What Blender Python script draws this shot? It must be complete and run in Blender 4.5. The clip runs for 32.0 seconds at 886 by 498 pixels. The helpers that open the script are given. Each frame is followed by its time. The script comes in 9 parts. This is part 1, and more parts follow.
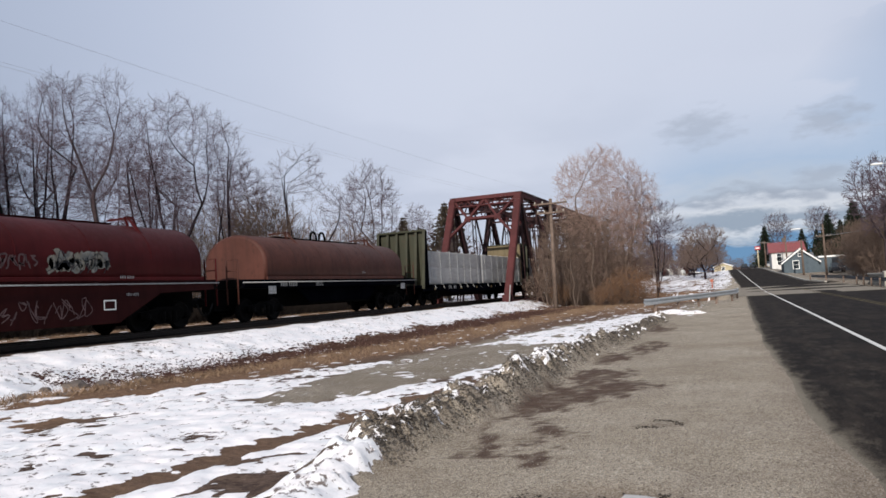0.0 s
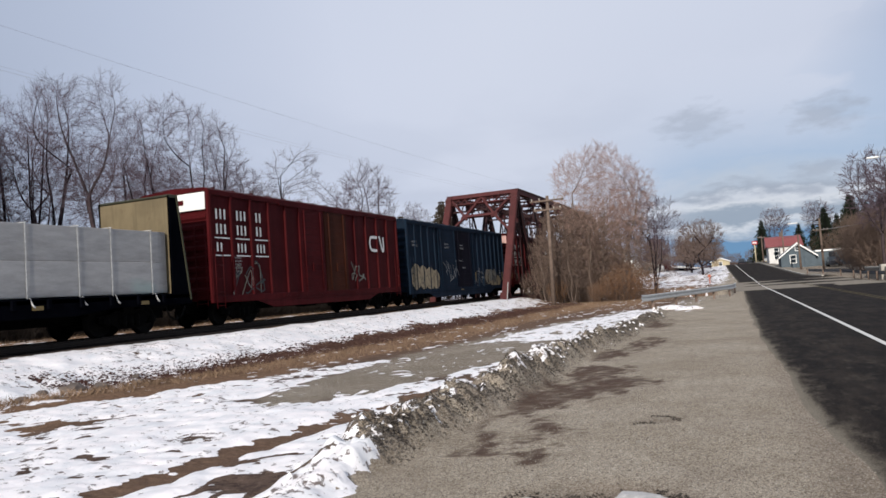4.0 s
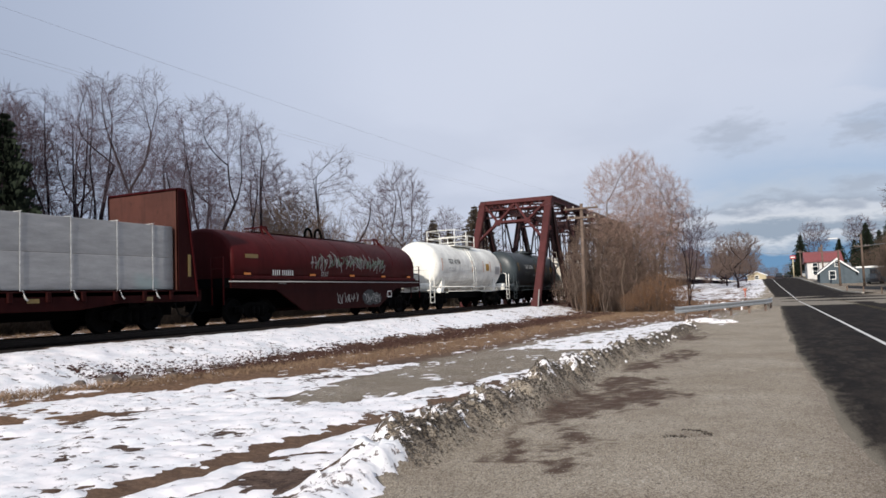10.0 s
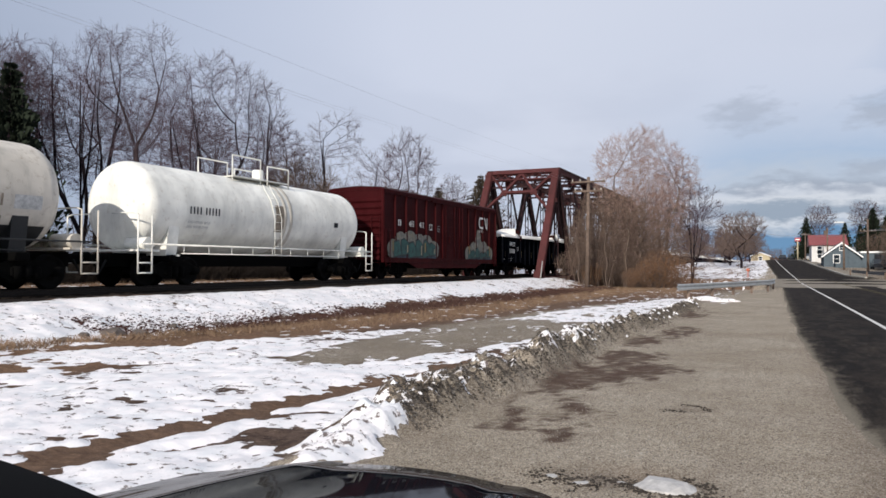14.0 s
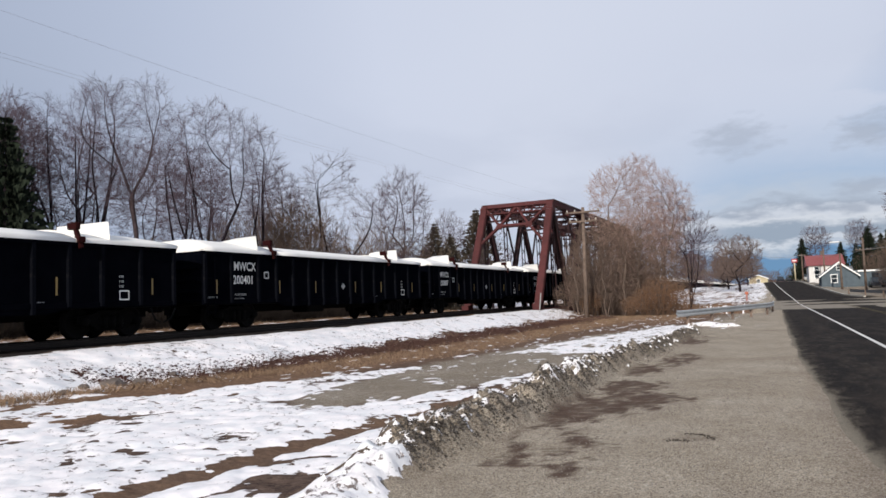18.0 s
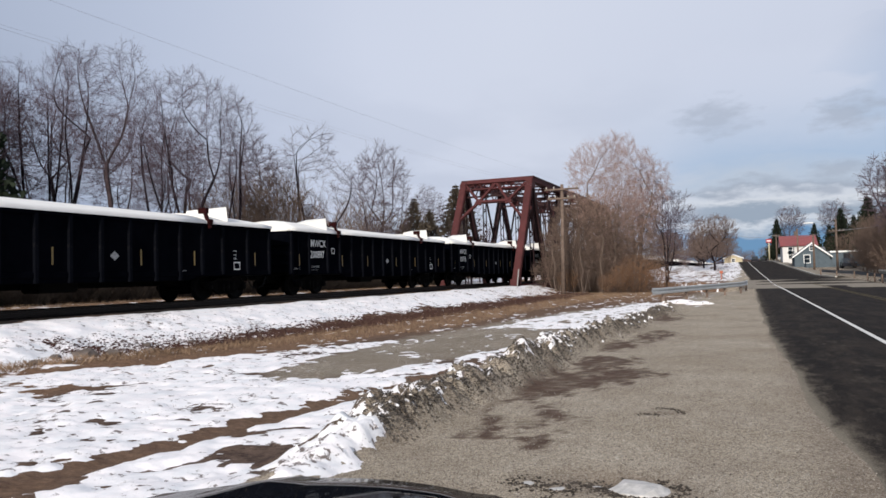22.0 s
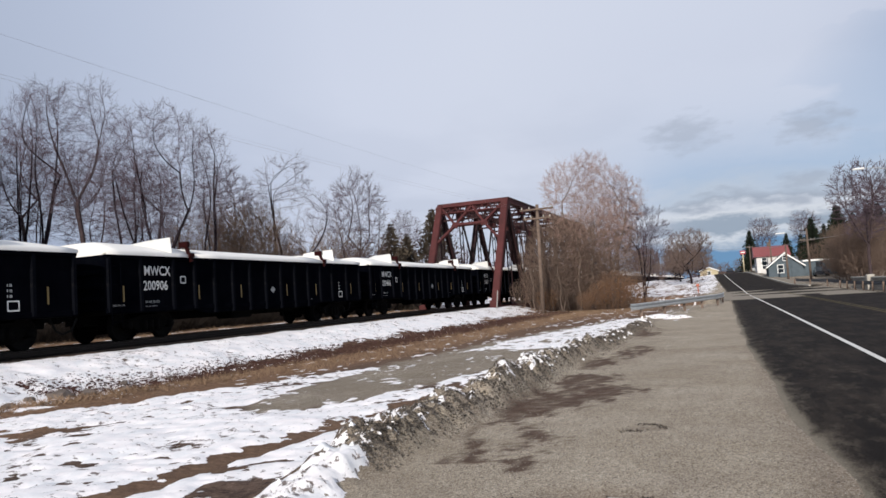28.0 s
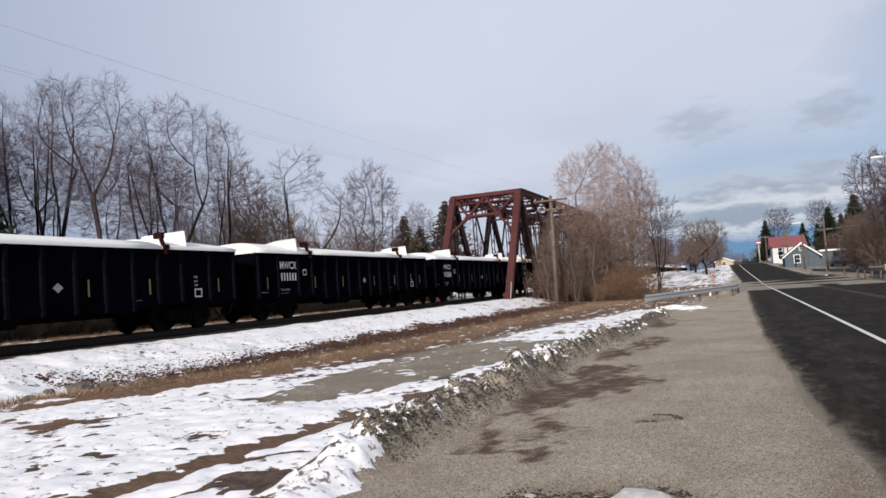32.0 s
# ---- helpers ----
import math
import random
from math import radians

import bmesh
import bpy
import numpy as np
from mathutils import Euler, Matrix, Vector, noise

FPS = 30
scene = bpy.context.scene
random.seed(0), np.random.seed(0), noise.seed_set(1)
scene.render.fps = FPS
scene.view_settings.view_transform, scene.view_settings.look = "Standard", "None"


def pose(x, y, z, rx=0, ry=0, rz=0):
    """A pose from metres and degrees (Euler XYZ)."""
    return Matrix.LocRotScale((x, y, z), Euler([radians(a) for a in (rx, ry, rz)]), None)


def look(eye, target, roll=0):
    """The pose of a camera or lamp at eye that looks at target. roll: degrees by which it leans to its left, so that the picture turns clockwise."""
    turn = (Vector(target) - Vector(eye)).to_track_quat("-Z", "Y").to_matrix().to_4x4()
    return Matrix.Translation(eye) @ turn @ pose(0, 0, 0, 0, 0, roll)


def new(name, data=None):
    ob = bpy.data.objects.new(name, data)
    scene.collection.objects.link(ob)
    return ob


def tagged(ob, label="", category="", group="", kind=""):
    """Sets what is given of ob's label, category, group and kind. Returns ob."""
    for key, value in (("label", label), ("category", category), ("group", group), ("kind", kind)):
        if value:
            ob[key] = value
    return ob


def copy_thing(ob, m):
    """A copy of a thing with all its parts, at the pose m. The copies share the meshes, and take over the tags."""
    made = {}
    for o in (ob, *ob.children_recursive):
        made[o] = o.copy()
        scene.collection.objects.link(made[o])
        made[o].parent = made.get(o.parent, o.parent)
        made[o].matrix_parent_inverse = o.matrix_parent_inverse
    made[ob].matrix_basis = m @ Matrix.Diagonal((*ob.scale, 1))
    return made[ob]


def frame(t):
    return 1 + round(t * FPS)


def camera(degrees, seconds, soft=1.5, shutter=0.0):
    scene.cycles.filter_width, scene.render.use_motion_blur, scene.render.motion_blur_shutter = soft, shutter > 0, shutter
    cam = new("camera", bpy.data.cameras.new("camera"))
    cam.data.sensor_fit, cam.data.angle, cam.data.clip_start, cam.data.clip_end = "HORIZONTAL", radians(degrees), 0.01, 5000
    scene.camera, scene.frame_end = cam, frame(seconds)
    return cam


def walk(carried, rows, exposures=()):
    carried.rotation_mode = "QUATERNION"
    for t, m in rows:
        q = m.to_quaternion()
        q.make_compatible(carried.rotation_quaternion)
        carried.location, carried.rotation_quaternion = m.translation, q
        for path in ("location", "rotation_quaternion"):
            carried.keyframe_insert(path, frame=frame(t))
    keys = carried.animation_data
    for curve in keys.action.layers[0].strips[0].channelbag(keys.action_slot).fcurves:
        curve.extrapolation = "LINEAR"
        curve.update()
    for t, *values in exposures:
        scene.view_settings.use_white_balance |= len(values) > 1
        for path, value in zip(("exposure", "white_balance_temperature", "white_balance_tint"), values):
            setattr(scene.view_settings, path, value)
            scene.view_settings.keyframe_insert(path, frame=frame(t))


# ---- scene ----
# Plan: +y runs along the railway, away from the camera; z = 0 is the gravel lay-by.
SECONDS = 32.0
cam = camera(62.5, SECONDS, soft=1.6)
PATH = [
    (0, -0.000, -0.000, 1.600, 22.25, 3.46, -3.40),
    (0.5, -0.001, -0.001, 1.600, 22.75, 3.64, -3.03),
    (1, 0.007, 0.003, 1.609, 22.59, 3.55, -3.49),
    (1.5, 0.007, -0.002, 1.601, 22.65, 3.68, -3.36),
    (2, 0.007, -0.005, 1.600, 22.30, 3.78, -3.51),
    (2.5, 0.001, -0.009, 1.604, 22.38, 3.20, -3.70),
    (3, 0.003, 0.004, 1.602, 22.53, 3.15, -3.79),
    (3.5, 0.009, 0.030, 1.596, 22.04, 3.29, -4.03),
    (5.5, 0.022, -0.016, 1.606, 22.37, 3.34, -4.06),
    (6, 0.015, -0.004, 1.600, 22.50, 3.14, -3.85),
    (6.5, 0.014, 0.010, 1.595, 22.92, 2.54, -4.13),
    (7, 0.008, -0.007, 1.597, 23.48, 2.50, -3.65),
    (7.5, 0.007, -0.009, 1.599, 23.92, 2.07, -4.06),
    (8, 0.014, -0.001, 1.596, 24.11, 2.83, -3.22),
    (8.5, -0.003, -0.020, 1.592, 25.74, 2.54, -3.11),
    (9, -0.002, -0.023, 1.600, 25.57, 2.50, -2.45),
    (9.5, 0.017, -0.017, 1.596, 24.94, 3.46, -2.58),
    (10, 0.009, -0.018, 1.602, 24.54, 3.80, -2.19),
    (10.5, 0.017, -0.042, 1.596, 25.20, 3.70, -1.34),
    (11, -0.016, -0.036, 1.583, 24.41, 3.11, 0.49),
    (11.5, -0.069, -0.016, 1.554, 23.66, 0.76, 3.66),
    (12, -0.088, -0.019, 1.566, 26.17, 2.03, 4.37),
    (12.5, -0.050, -0.031, 1.564, 26.13, 0.11, 3.86),
    (13, -0.040, -0.011, 1.562, 24.85, -0.17, 1.34),
    (13.5, -0.042, -0.015, 1.571, 24.84, 1.01, 0.60),
    (14, -0.039, -0.012, 1.584, 24.88, 1.31, 0.13),
    (14.5, -0.033, 0.016, 1.589, 22.35, 2.07, -0.26),
    (15, -0.026, -0.002, 1.592, 22.40, 2.85, -0.68),
    (15.5, -0.014, -0.016, 1.586, 23.16, 2.76, -0.74),
    (17.5, -0.004, -0.031, 1.595, 22.42, 3.24, -1.96),
    (18, 0.004, -0.071, 1.616, 24.63, 4.07, -2.18),
    (18.5, 0.033, -0.045, 1.591, 22.58, 4.28, -2.13),
    (19, 0.029, -0.048, 1.616, 22.11, 4.20, -0.87),
    (19.5, 0.015, -0.058, 1.606, 22.90, 3.74, -2.22),
    (20, 0.018, -0.050, 1.618, 23.43, 4.59, -2.08),
    (20.5, 0.014, -0.063, 1.595, 23.92, 3.97, -1.71),
    (21, 0.021, -0.065, 1.598, 24.19, 3.07, -1.65),
    (21.5, 0.018, -0.048, 1.592, 23.64, 2.59, -1.59),
    (22, 0.018, -0.036, 1.593, 23.05, 2.09, -1.44),
    (22.5, 0.018, -0.047, 1.596, 23.38, 2.01, -1.46),
    (23, 0.023, -0.047, 1.598, 23.56, 2.23, -2.02),
    (23.5, 0.031, -0.019, 1.611, 22.31, 2.98, -2.54),
    (24, 0.022, -0.013, 1.606, 21.34, 2.33, -2.70),
    (24.5, 0.026, -0.001, 1.606, 21.44, 2.07, -3.22),
    (25, 0.031, -0.013, 1.608, 21.64, 2.35, -3.49),
    (25.5, 0.029, -0.008, 1.607, 21.69, 3.64, -3.33),
    (27.5, 0.041, -0.048, 1.604, 21.58, 3.75, -3.58),
    (28, 0.046, -0.046, 1.601, 21.25, 3.87, -3.77),
    (28.5, 0.046, -0.056, 1.602, 21.54, 3.63, -3.63),
    (29, 0.054, -0.056, 1.603, 21.36, 3.46, -3.73),
    (29.5, 0.054, -0.062, 1.602, 21.57, 3.40, -3.89),
    (30, 0.050, -0.067, 1.601, 21.91, 3.36, -3.69),
    (30.5, 0.041, -0.060, 1.599, 22.28, 3.44, -3.64),
    (31, 0.037, -0.059, 1.598, 22.61, 3.61, -3.61),
    (31.5, 0.039, -0.068, 1.600, 22.58, 3.25, -3.83),
    (32, 0.039, -0.052, 1.595, 22.34, 3.31, -4.03),
]


def held(x, y, z, yaw, pitch, roll):
    """Camera pose: yaw to the left of +y, pitch up, roll as in look()."""
    a, p = radians(yaw), radians(pitch)
    way = Vector((-math.sin(a) * math.cos(p), math.cos(a) * math.cos(p), math.sin(p)))
    return look((x, y, z), Vector((x, y, z)) + way, roll)


walk(cam, [(row[0], held(*row[1:])) for row in PATH])

# ---- light ----
SUN_WAY = Vector((0.085, -0.902, 0.41)).normalized()   # towards the sun
sun = new("sun", bpy.data.lights.new("sun", "SUN"))
sun.data.energy, sun.data.angle, sun.data.color = 4.75, radians(0.6), (1.0, 0.93, 0.85)
sun.matrix_world = look((0, 0, 0), -SUN_WAY)

world = bpy.data.worlds.new("sky")
scene.world = world
world.use_nodes = True
wn, wl = world.node_tree.nodes, world.node_tree.links
wn.clear()
w_out, w_bg = wn.new("ShaderNodeOutputWorld"), wn.new("ShaderNodeBackground")
w_sky = wn.new("ShaderNodeTexSky")
w_sky.sky_type, w_sky.sun_disc = "NISHITA", False
w_sky.sun_elevation = math.asin(SUN_WAY.z)
w_sky.sun_rotation = math.atan2(SUN_WAY.x, SUN_WAY.y)
w_sky.air_density, w_sky.dust_density, w_sky.ozone_density = 1.0, 1.0, 1.0
w_co = wn.new("ShaderNodeTexCoord")
w_sep = wn.new("ShaderNodeSeparateXYZ")
wl.new(w_co.outputs["Generated"], w_sep.inputs[0])


def wmath(op, a, b=None, clamp=False):
    n = wn.new("ShaderNodeMath")
    n.operation, n.use_clamp = op, clamp
    for i, v in enumerate((a, b)):
        if v is None:
            continue
        if isinstance(v, (int, float)):
            n.inputs[i].default_value = v
        else:
            wl.new(v, n.inputs[i])
    return n.outputs[0]


# a cloud deck seen in perspective: direction over height
w_up = wmath("MAXIMUM", w_sep.outputs[2], 0.0)
w_den = wmath("ADD", w_up, 0.12)
w_u = wmath("DIVIDE", w_sep.outputs[0], w_den)
w_v = wmath("DIVIDE", w_sep.outputs[1], w_den)
w_uv = wn.new("ShaderNodeCombineXYZ")
wl.new(w_u, w_uv.inputs[0])
wl.new(w_v, w_uv.inputs[1])


def wnoise(scale, detail, rough, offset, stretch=(1, 1, 1)):
    mp, n = wn.new("ShaderNodeMapping"), wn.new("ShaderNodeTexNoise")
    mp.inputs["Location"].default_value = offset
    mp.inputs["Scale"].default_value = stretch
    wl.new(w_uv.outputs[0], mp.inputs[0])
    wl.new(mp.outputs[0], n.inputs["Vector"])
    n.inputs["Scale"].default_value, n.inputs["Detail"].default_value, n.inputs["Roughness"].default_value = scale, detail, rough
    return n.outputs["Fac"]


def wramp(fac, stops):
    r = wn.new("ShaderNodeValToRGB")
    el = r.color_ramp.elements
    el[0].position, el[0].color = stops[0][0], (*stops[0][1], 1)
    el[1].position, el[1].color = stops[-1][0], (*stops[-1][1], 1)
    for p, c in stops[1:-1]:
        el.new(p).color = (*c, 1)
    wl.new(fac, r.inputs[0])
    return r.outputs[0]


def wmix(fac, a, b, kind="MIX"):
    n = wn.new("ShaderNodeMix")
    n.data_type, n.blend_type = "RGBA", kind
    for sock, v in ((n.inputs[0], fac), (n.inputs[6], a), (n.inputs[7], b)):
        if isinstance(v, (int, float)):
            sock.default_value = v
        elif isinstance(v, tuple):
            sock.default_value = (*v, 1)
        else:
            wl.new(v, sock)
    return n.outputs[2]


# thin high overcast over most of the sky, broken into grey banks with blue between them low down
w_right = wmath("MAXIMUM", wmath("ADD", w_sep.outputs[0], 0.05), 0.0)
w_tilt = wmath("SUBTRACT", w_up, wmath("MULTIPLY", w_right, 0.44))
w_high = wramp(w_tilt, [(0.0, (0.0,) * 3), (0.08, (0.05,) * 3), (0.20, (0.80,) * 3), (0.45, (0.95,) * 3)])
w_thin = wnoise(0.30, 2, 0.45, (3.1, 1.7, 0))
w_bank = wnoise(1.35, 5, 0.5, (0.4, 7.2, 0), (1, 0.75, 1))
w_cover = wramp(w_bank, [(0.46, (0,) * 3), (0.57, (1,) * 3)])
w_west = wramp(wmath("ADD", wmath("MULTIPLY", w_sep.outputs[0], 1.0), 0.5), [(0.42, (0.7,) * 3), (0.68, (0.0,) * 3)])   # denser haze over the woods
w_veil = wmath("ADD", wmath("ADD", w_high, w_west), wmath("MULTIPLY", w_cover, 0.9), True)
w_white = wramp(w_thin, [(0.2, (5.9, 6.45, 7.8)), (0.8, (7.15, 7.6, 8.75))])
w_shade = wramp(wnoise(1.35, 5, 0.5, (0.40, 6.98, 0), (1, 0.75, 1)), [(0.46, (1.0,) * 3), (0.60, (0.60, 0.64, 0.70))])
w_shade = wmix(wramp(w_up, [(0.12, (0,) * 3), (0.30, (0.92,) * 3)]), w_shade, (0.96, 0.96, 0.98))
w_shade = wmix(wramp(w_right, [(0.14, (0.25,) * 3), (0.34, (1.0,) * 3)]), (1.0, 1.0, 1.0), w_shade)
w_cloud = wmix(1.0, w_white, w_shade, "MULTIPLY")
# the deck is thinnest ahead and thicker to both sides
w_cloud = wmix(1.0, w_cloud, wramp(wmath("ADD", wmath("MULTIPLY", w_sep.outputs[0], 0.5), 0.5), [(0.07, (0.56, 0.61, 0.68)), (0.17, (0.76, 0.80, 0.86)), (0.27, (0.95, 0.96, 0.98)), (0.36, (1.0,) * 3), (0.55, (1.0,) * 3), (0.66, (0.88, 0.90, 0.92)), (0.78, (0.82, 0.85, 0.89))]), "MULTIPLY")
w_blue = wmix(1.0, w_sky.outputs[0], (0.66, 0.76, 0.90), "MULTIPLY")
w_blue = wmix(0.6, w_blue, (4.5, 5.5, 7.2))   # thin haze in the gaps
# low down ahead: blue at the horizon, broken layers of grey and white over it, pale blue above them, loose grey puffs
w_az, w_el = wmath("ARCTAN2", w_sep.outputs[0], w_sep.outputs[1]), wmath("ARCSINE", w_sep.outputs[2])
w_ae = wn.new("ShaderNodeCombineXYZ")
wl.new(w_az, w_ae.inputs[0])
wl.new(w_el, w_ae.inputs[1])


def wband(scale, stretch, offset, detail=5, rough=0.55):
    mp, n = wn.new("ShaderNodeMapping"), wn.new("ShaderNodeTexNoise")
    mp.inputs["Location"].default_value, mp.inputs["Scale"].default_value = offset, stretch
    wl.new(w_ae.outputs[0], mp.inputs[0])
    wl.new(mp.outputs[0], n.inputs["Vector"])
    n.inputs["Scale"].default_value, n.inputs["Detail"].default_value, n.inputs["Roughness"].default_value = scale, detail, rough
    return n.outputs["Fac"]


w_wide, w_rag = wband(1.0, (9, 26, 1), (2.3, 0.4, 0)), wband(1.0, (34, 85, 1), (5.1, 3.3, 0))
w_warp = wmath("ADD", wmath("MULTIPLY", wmath("SUBTRACT", w_wide, 0.5), 0.052), wmath("MULTIPLY", wmath("SUBTRACT", w_rag, 0.5), 0.026))
w_level = wmath("MULTIPLY", wmath("ADD", w_el, w_warp), 180 / math.pi / 20)
w_layers = wramp(w_level, [(d / 20, c) for d, c in ((0.0, (1.6, 3.1, 5.1)), (2.4, (1.6, 3.1, 5.1)), (2.9, (4.4, 5.2, 6.3)), (3.25, (6.4, 6.9, 7.7)), (3.6, (3.3, 4.0, 5.0)), (4.2, (3.4, 4.1, 5.1)), (4.75, (6.7, 7.1, 7.8)), (5.2, (6.1, 6.6, 7.5)), (5.7, (4.0, 4.6, 5.6)), (6.3, (5.0, 5.8, 7.0)), (8.0, (4.3, 5.45, 7.2)), (11.5, (5.4, 6.2, 7.7)), (16.0, (6.0, 6.6, 8.0)))])
w_low = wmath("MULTIPLY", wramp(w_el, [(0.13, (1,) * 3), (0.27, (0,) * 3)]), wramp(wmath("ADD", wmath("ADD", w_az, wmath("MULTIPLY", w_warp, 2.0)), 0.5), [(0.30, (0,) * 3), (0.46, (1,) * 3)]))
w_all = wmix(w_low, wmix(w_veil, w_blue, w_cloud), w_layers)


def wpuff(az, el, ra, re, strength):
    """A soft ragged cloud about a place in the sky, in degrees."""
    a = wmath("MULTIPLY", wmath("SUBTRACT", w_az, radians(az)), 1 / radians(ra))
    b = wmath("MULTIPLY", wmath("SUBTRACT", w_el, radians(el)), 1 / radians(re))
    d = wmath("SQRT", wmath("ADD", wmath("MULTIPLY", a, a), wmath("MULTIPLY", b, b)))
    f = wmath("ADD", wmath("SUBTRACT", 1.25, d), wmath("MULTIPLY", wmath("SUBTRACT", w_rag, 0.5), 2.6))
    return wmath("MULTIPLY", wramp(f, [(0.1, (0,) * 3), (0.95, (1,) * 3)]), strength)


for az, el, ra, re, strength in ((-2.2, 11.0, 2.6, 1.4, 0.50), (6.4, 10.4, 2.6, 1.2, 0.60), (-1.4, 5.4, 1.7, 0.45, 0.7), (2.4, 5.5, 1.1, 0.5, 0.7), (4.9, 5.3, 1.4, 0.5, 0.75), (5.6, 6.7, 2.0, 0.7, 0.55), (-4.6, 4.2, 1.4, 0.6, 0.6), (9.5, 6.0, 2.5, 0.9, 0.7)):
    w_all = wmix(wpuff(az, el, ra, re, strength), w_all, (3.75, 4.25, 5.2))
wl.new(w_all, w_bg.inputs[0])
w_bg.inputs[1].default_value = 0.098
wl.new(w_bg.outputs[0], w_out.inputs[0])

# ---- materials ----
MATS = {}


class Nodes:
    """A small builder for one material's nodes."""

    def __init__(self, name, rough=0.8, metal=0.0, coords="Object"):
        self.m = bpy.data.materials.new(name)
        self.m.use_nodes = True
        self.t = self.m.node_tree
        self.b = self.t.nodes["Principled BSDF"]
        self.b.inputs["Roughness"].default_value = rough
        self.b.inputs["Metallic"].default_value = metal
        self.co = self.t.nodes.new("ShaderNodeTexCoord").outputs[coords]

    def link(self, a, b):
        self.t.links.new(a, b)
        return b

    def put(self, sock, v):
        if isinstance(v, (int, float)):
            sock.default_value = v
        elif isinstance(v, tuple):
            sock.default_value = (*v, 1) if len(sock.default_value) == 4 else v
        else:
            self.t.links.new(v, sock)

    def noise(self, scale, detail=4, rough=0.6, stretch=(1, 1, 1), shift=(0, 0, 0)):
        mp, n = self.t.nodes.new("ShaderNodeMapping"), self.t.nodes.new("ShaderNodeTexNoise")
        mp.inputs["Scale"].default_value, mp.inputs["Location"].default_value = stretch, shift
        self.link(self.co, mp.inputs[0])
        self.link(mp.outputs[0], n.inputs["Vector"])
        n.inputs["Scale"].default_value, n.inputs["Detail"].default_value, n.inputs["Roughness"].default_value = scale, detail, rough
        return n.outputs["Fac"]

    def voronoi(self, scale, what="Distance"):
        n = self.t.nodes.new("ShaderNodeTexVoronoi")
        self.link(self.co, n.inputs["Vector"])
        n.inputs["Scale"].default_value = scale
        return n.outputs[what]

    def ramp(self, fac, stops):
        r = self.t.nodes.new("ShaderNodeValToRGB")
        el = r.color_ramp.elements
        stops = [(p, c if isinstance(c, tuple) else (c,) * 3) for p, c in stops]
        el[0].position, el[0].color = stops[0][0], (*stops[0][1], 1)
        el[1].position, el[1].color = stops[-1][0], (*stops[-1][1], 1)
        for p, c in stops[1:-1]:
            el.new(p).color = (*c, 1)
        self.link(fac, r.inputs[0])
        return r.outputs[0]

    def mix(self, fac, a, b, kind="MIX"):
        n = self.t.nodes.new("ShaderNodeMix")
        n.data_type, n.blend_type = "RGBA", kind
        for sock, v in ((n.inputs[0], fac), (n.inputs[6], a), (n.inputs[7], b)):
            self.put(sock, v)
        return n.outputs[2]

    def math(self, op, a, b=0.0, clamp=False):
        n = self.t.nodes.new("ShaderNodeMath")
        n.operation, n.use_clamp = op, clamp
        self.put(n.inputs[0], a)
        self.put(n.inputs[1], b)
        return n.outputs[0]

    def attr(self, name):
        n = self.t.nodes.new("ShaderNodeAttribute")
        n.attribute_name = name
        s = self.t.nodes.new("ShaderNodeSeparateColor")
        self.link(n.outputs["Color"], s.inputs[0])
        return s.outputs

    def rand(self):
        return self.t.nodes.new("ShaderNodeObjectInfo").outputs["Random"]

    def island(self):
        return self.t.nodes.new("ShaderNodeNewGeometry").outputs["Random Per Island"]

    def z(self):
        n = self.t.nodes.new("ShaderNodeSeparateXYZ")
        self.link(self.co, n.inputs[0])
        return n.outputs

    def bump(self, height, strength=0.3, distance=0.02):
        n = self.t.nodes.new("ShaderNodeBump")
        n.inputs["Strength"].default_value, n.inputs["Distance"].default_value = strength, distance
        self.link(height, n.inputs["Height"])
        self.link(n.outputs[0], self.b.inputs["Normal"])

    def done(self, color, rough=None):
        self.put(self.b.inputs["Base Color"], color)
        if rough is not None:
            self.put(self.b.inputs["Roughness"], rough)
        MATS[self.m.name] = self.m
        return self.m


def paint(name, col, rust=(0.08, 0.032, 0.018), wear=0.35, rough=0.55, streak=1.0, metal=0.0, gloss=0.25):
    """Weathered railway paint: fading, dark streaks running down, rust specks."""
    n = Nodes(name, rough, metal)
    n.b.inputs["Specular IOR Level"].default_value = gloss
    fade = n.noise(0.7, 3, 0.6)
    c = n.mix(n.ramp(fade, [(0.3, 0.0), (0.7, 1.0)]), tuple(v * 0.78 for v in col), tuple(min(1, v * 1.25 + 0.0015) for v in col))
    run = n.noise(1.0, 5, 0.65, (3.5, 3.5, 0.25))
    c = n.mix(n.math("MULTIPLY", n.ramp(run, [(0.48, 0.0), (0.72, 1.0)]), 0.5 * streak), c, tuple(v * 0.45 for v in col))
    spot = n.noise(5.0, 6, 0.7)
    c = n.mix(n.math("MULTIPLY", n.ramp(spot, [(0.56, 0.0), (0.68, 1.0)]), wear), c, rust)
    n.bump(n.noise(14, 4, 0.6), 0.12, 0.01)
    return n.done(c, n.math("ADD", n.math("MULTIPLY", spot, 0.3), rough - 0.15))


def plain(name, col, rough=0.7, metal=0.0, var=0.25, scale=6.0, bump=0.1):
    n = Nodes(name, rough, metal)
    if rough > 0.65:
        n.b.inputs["Specular IOR Level"].default_value = 0.08
    f = n.noise(scale, 5, 0.65)
    c = n.mix(n.ramp(f, [(0.3, 0.0), (0.7, 1.0)]), tuple(v * (1 - var) for v in col), tuple(min(1, v * (1 + var)) for v in col))
    if bump:
        n.bump(n.noise(scale * 5, 4, 0.6), bump, 0.01)
    return n.done(c)


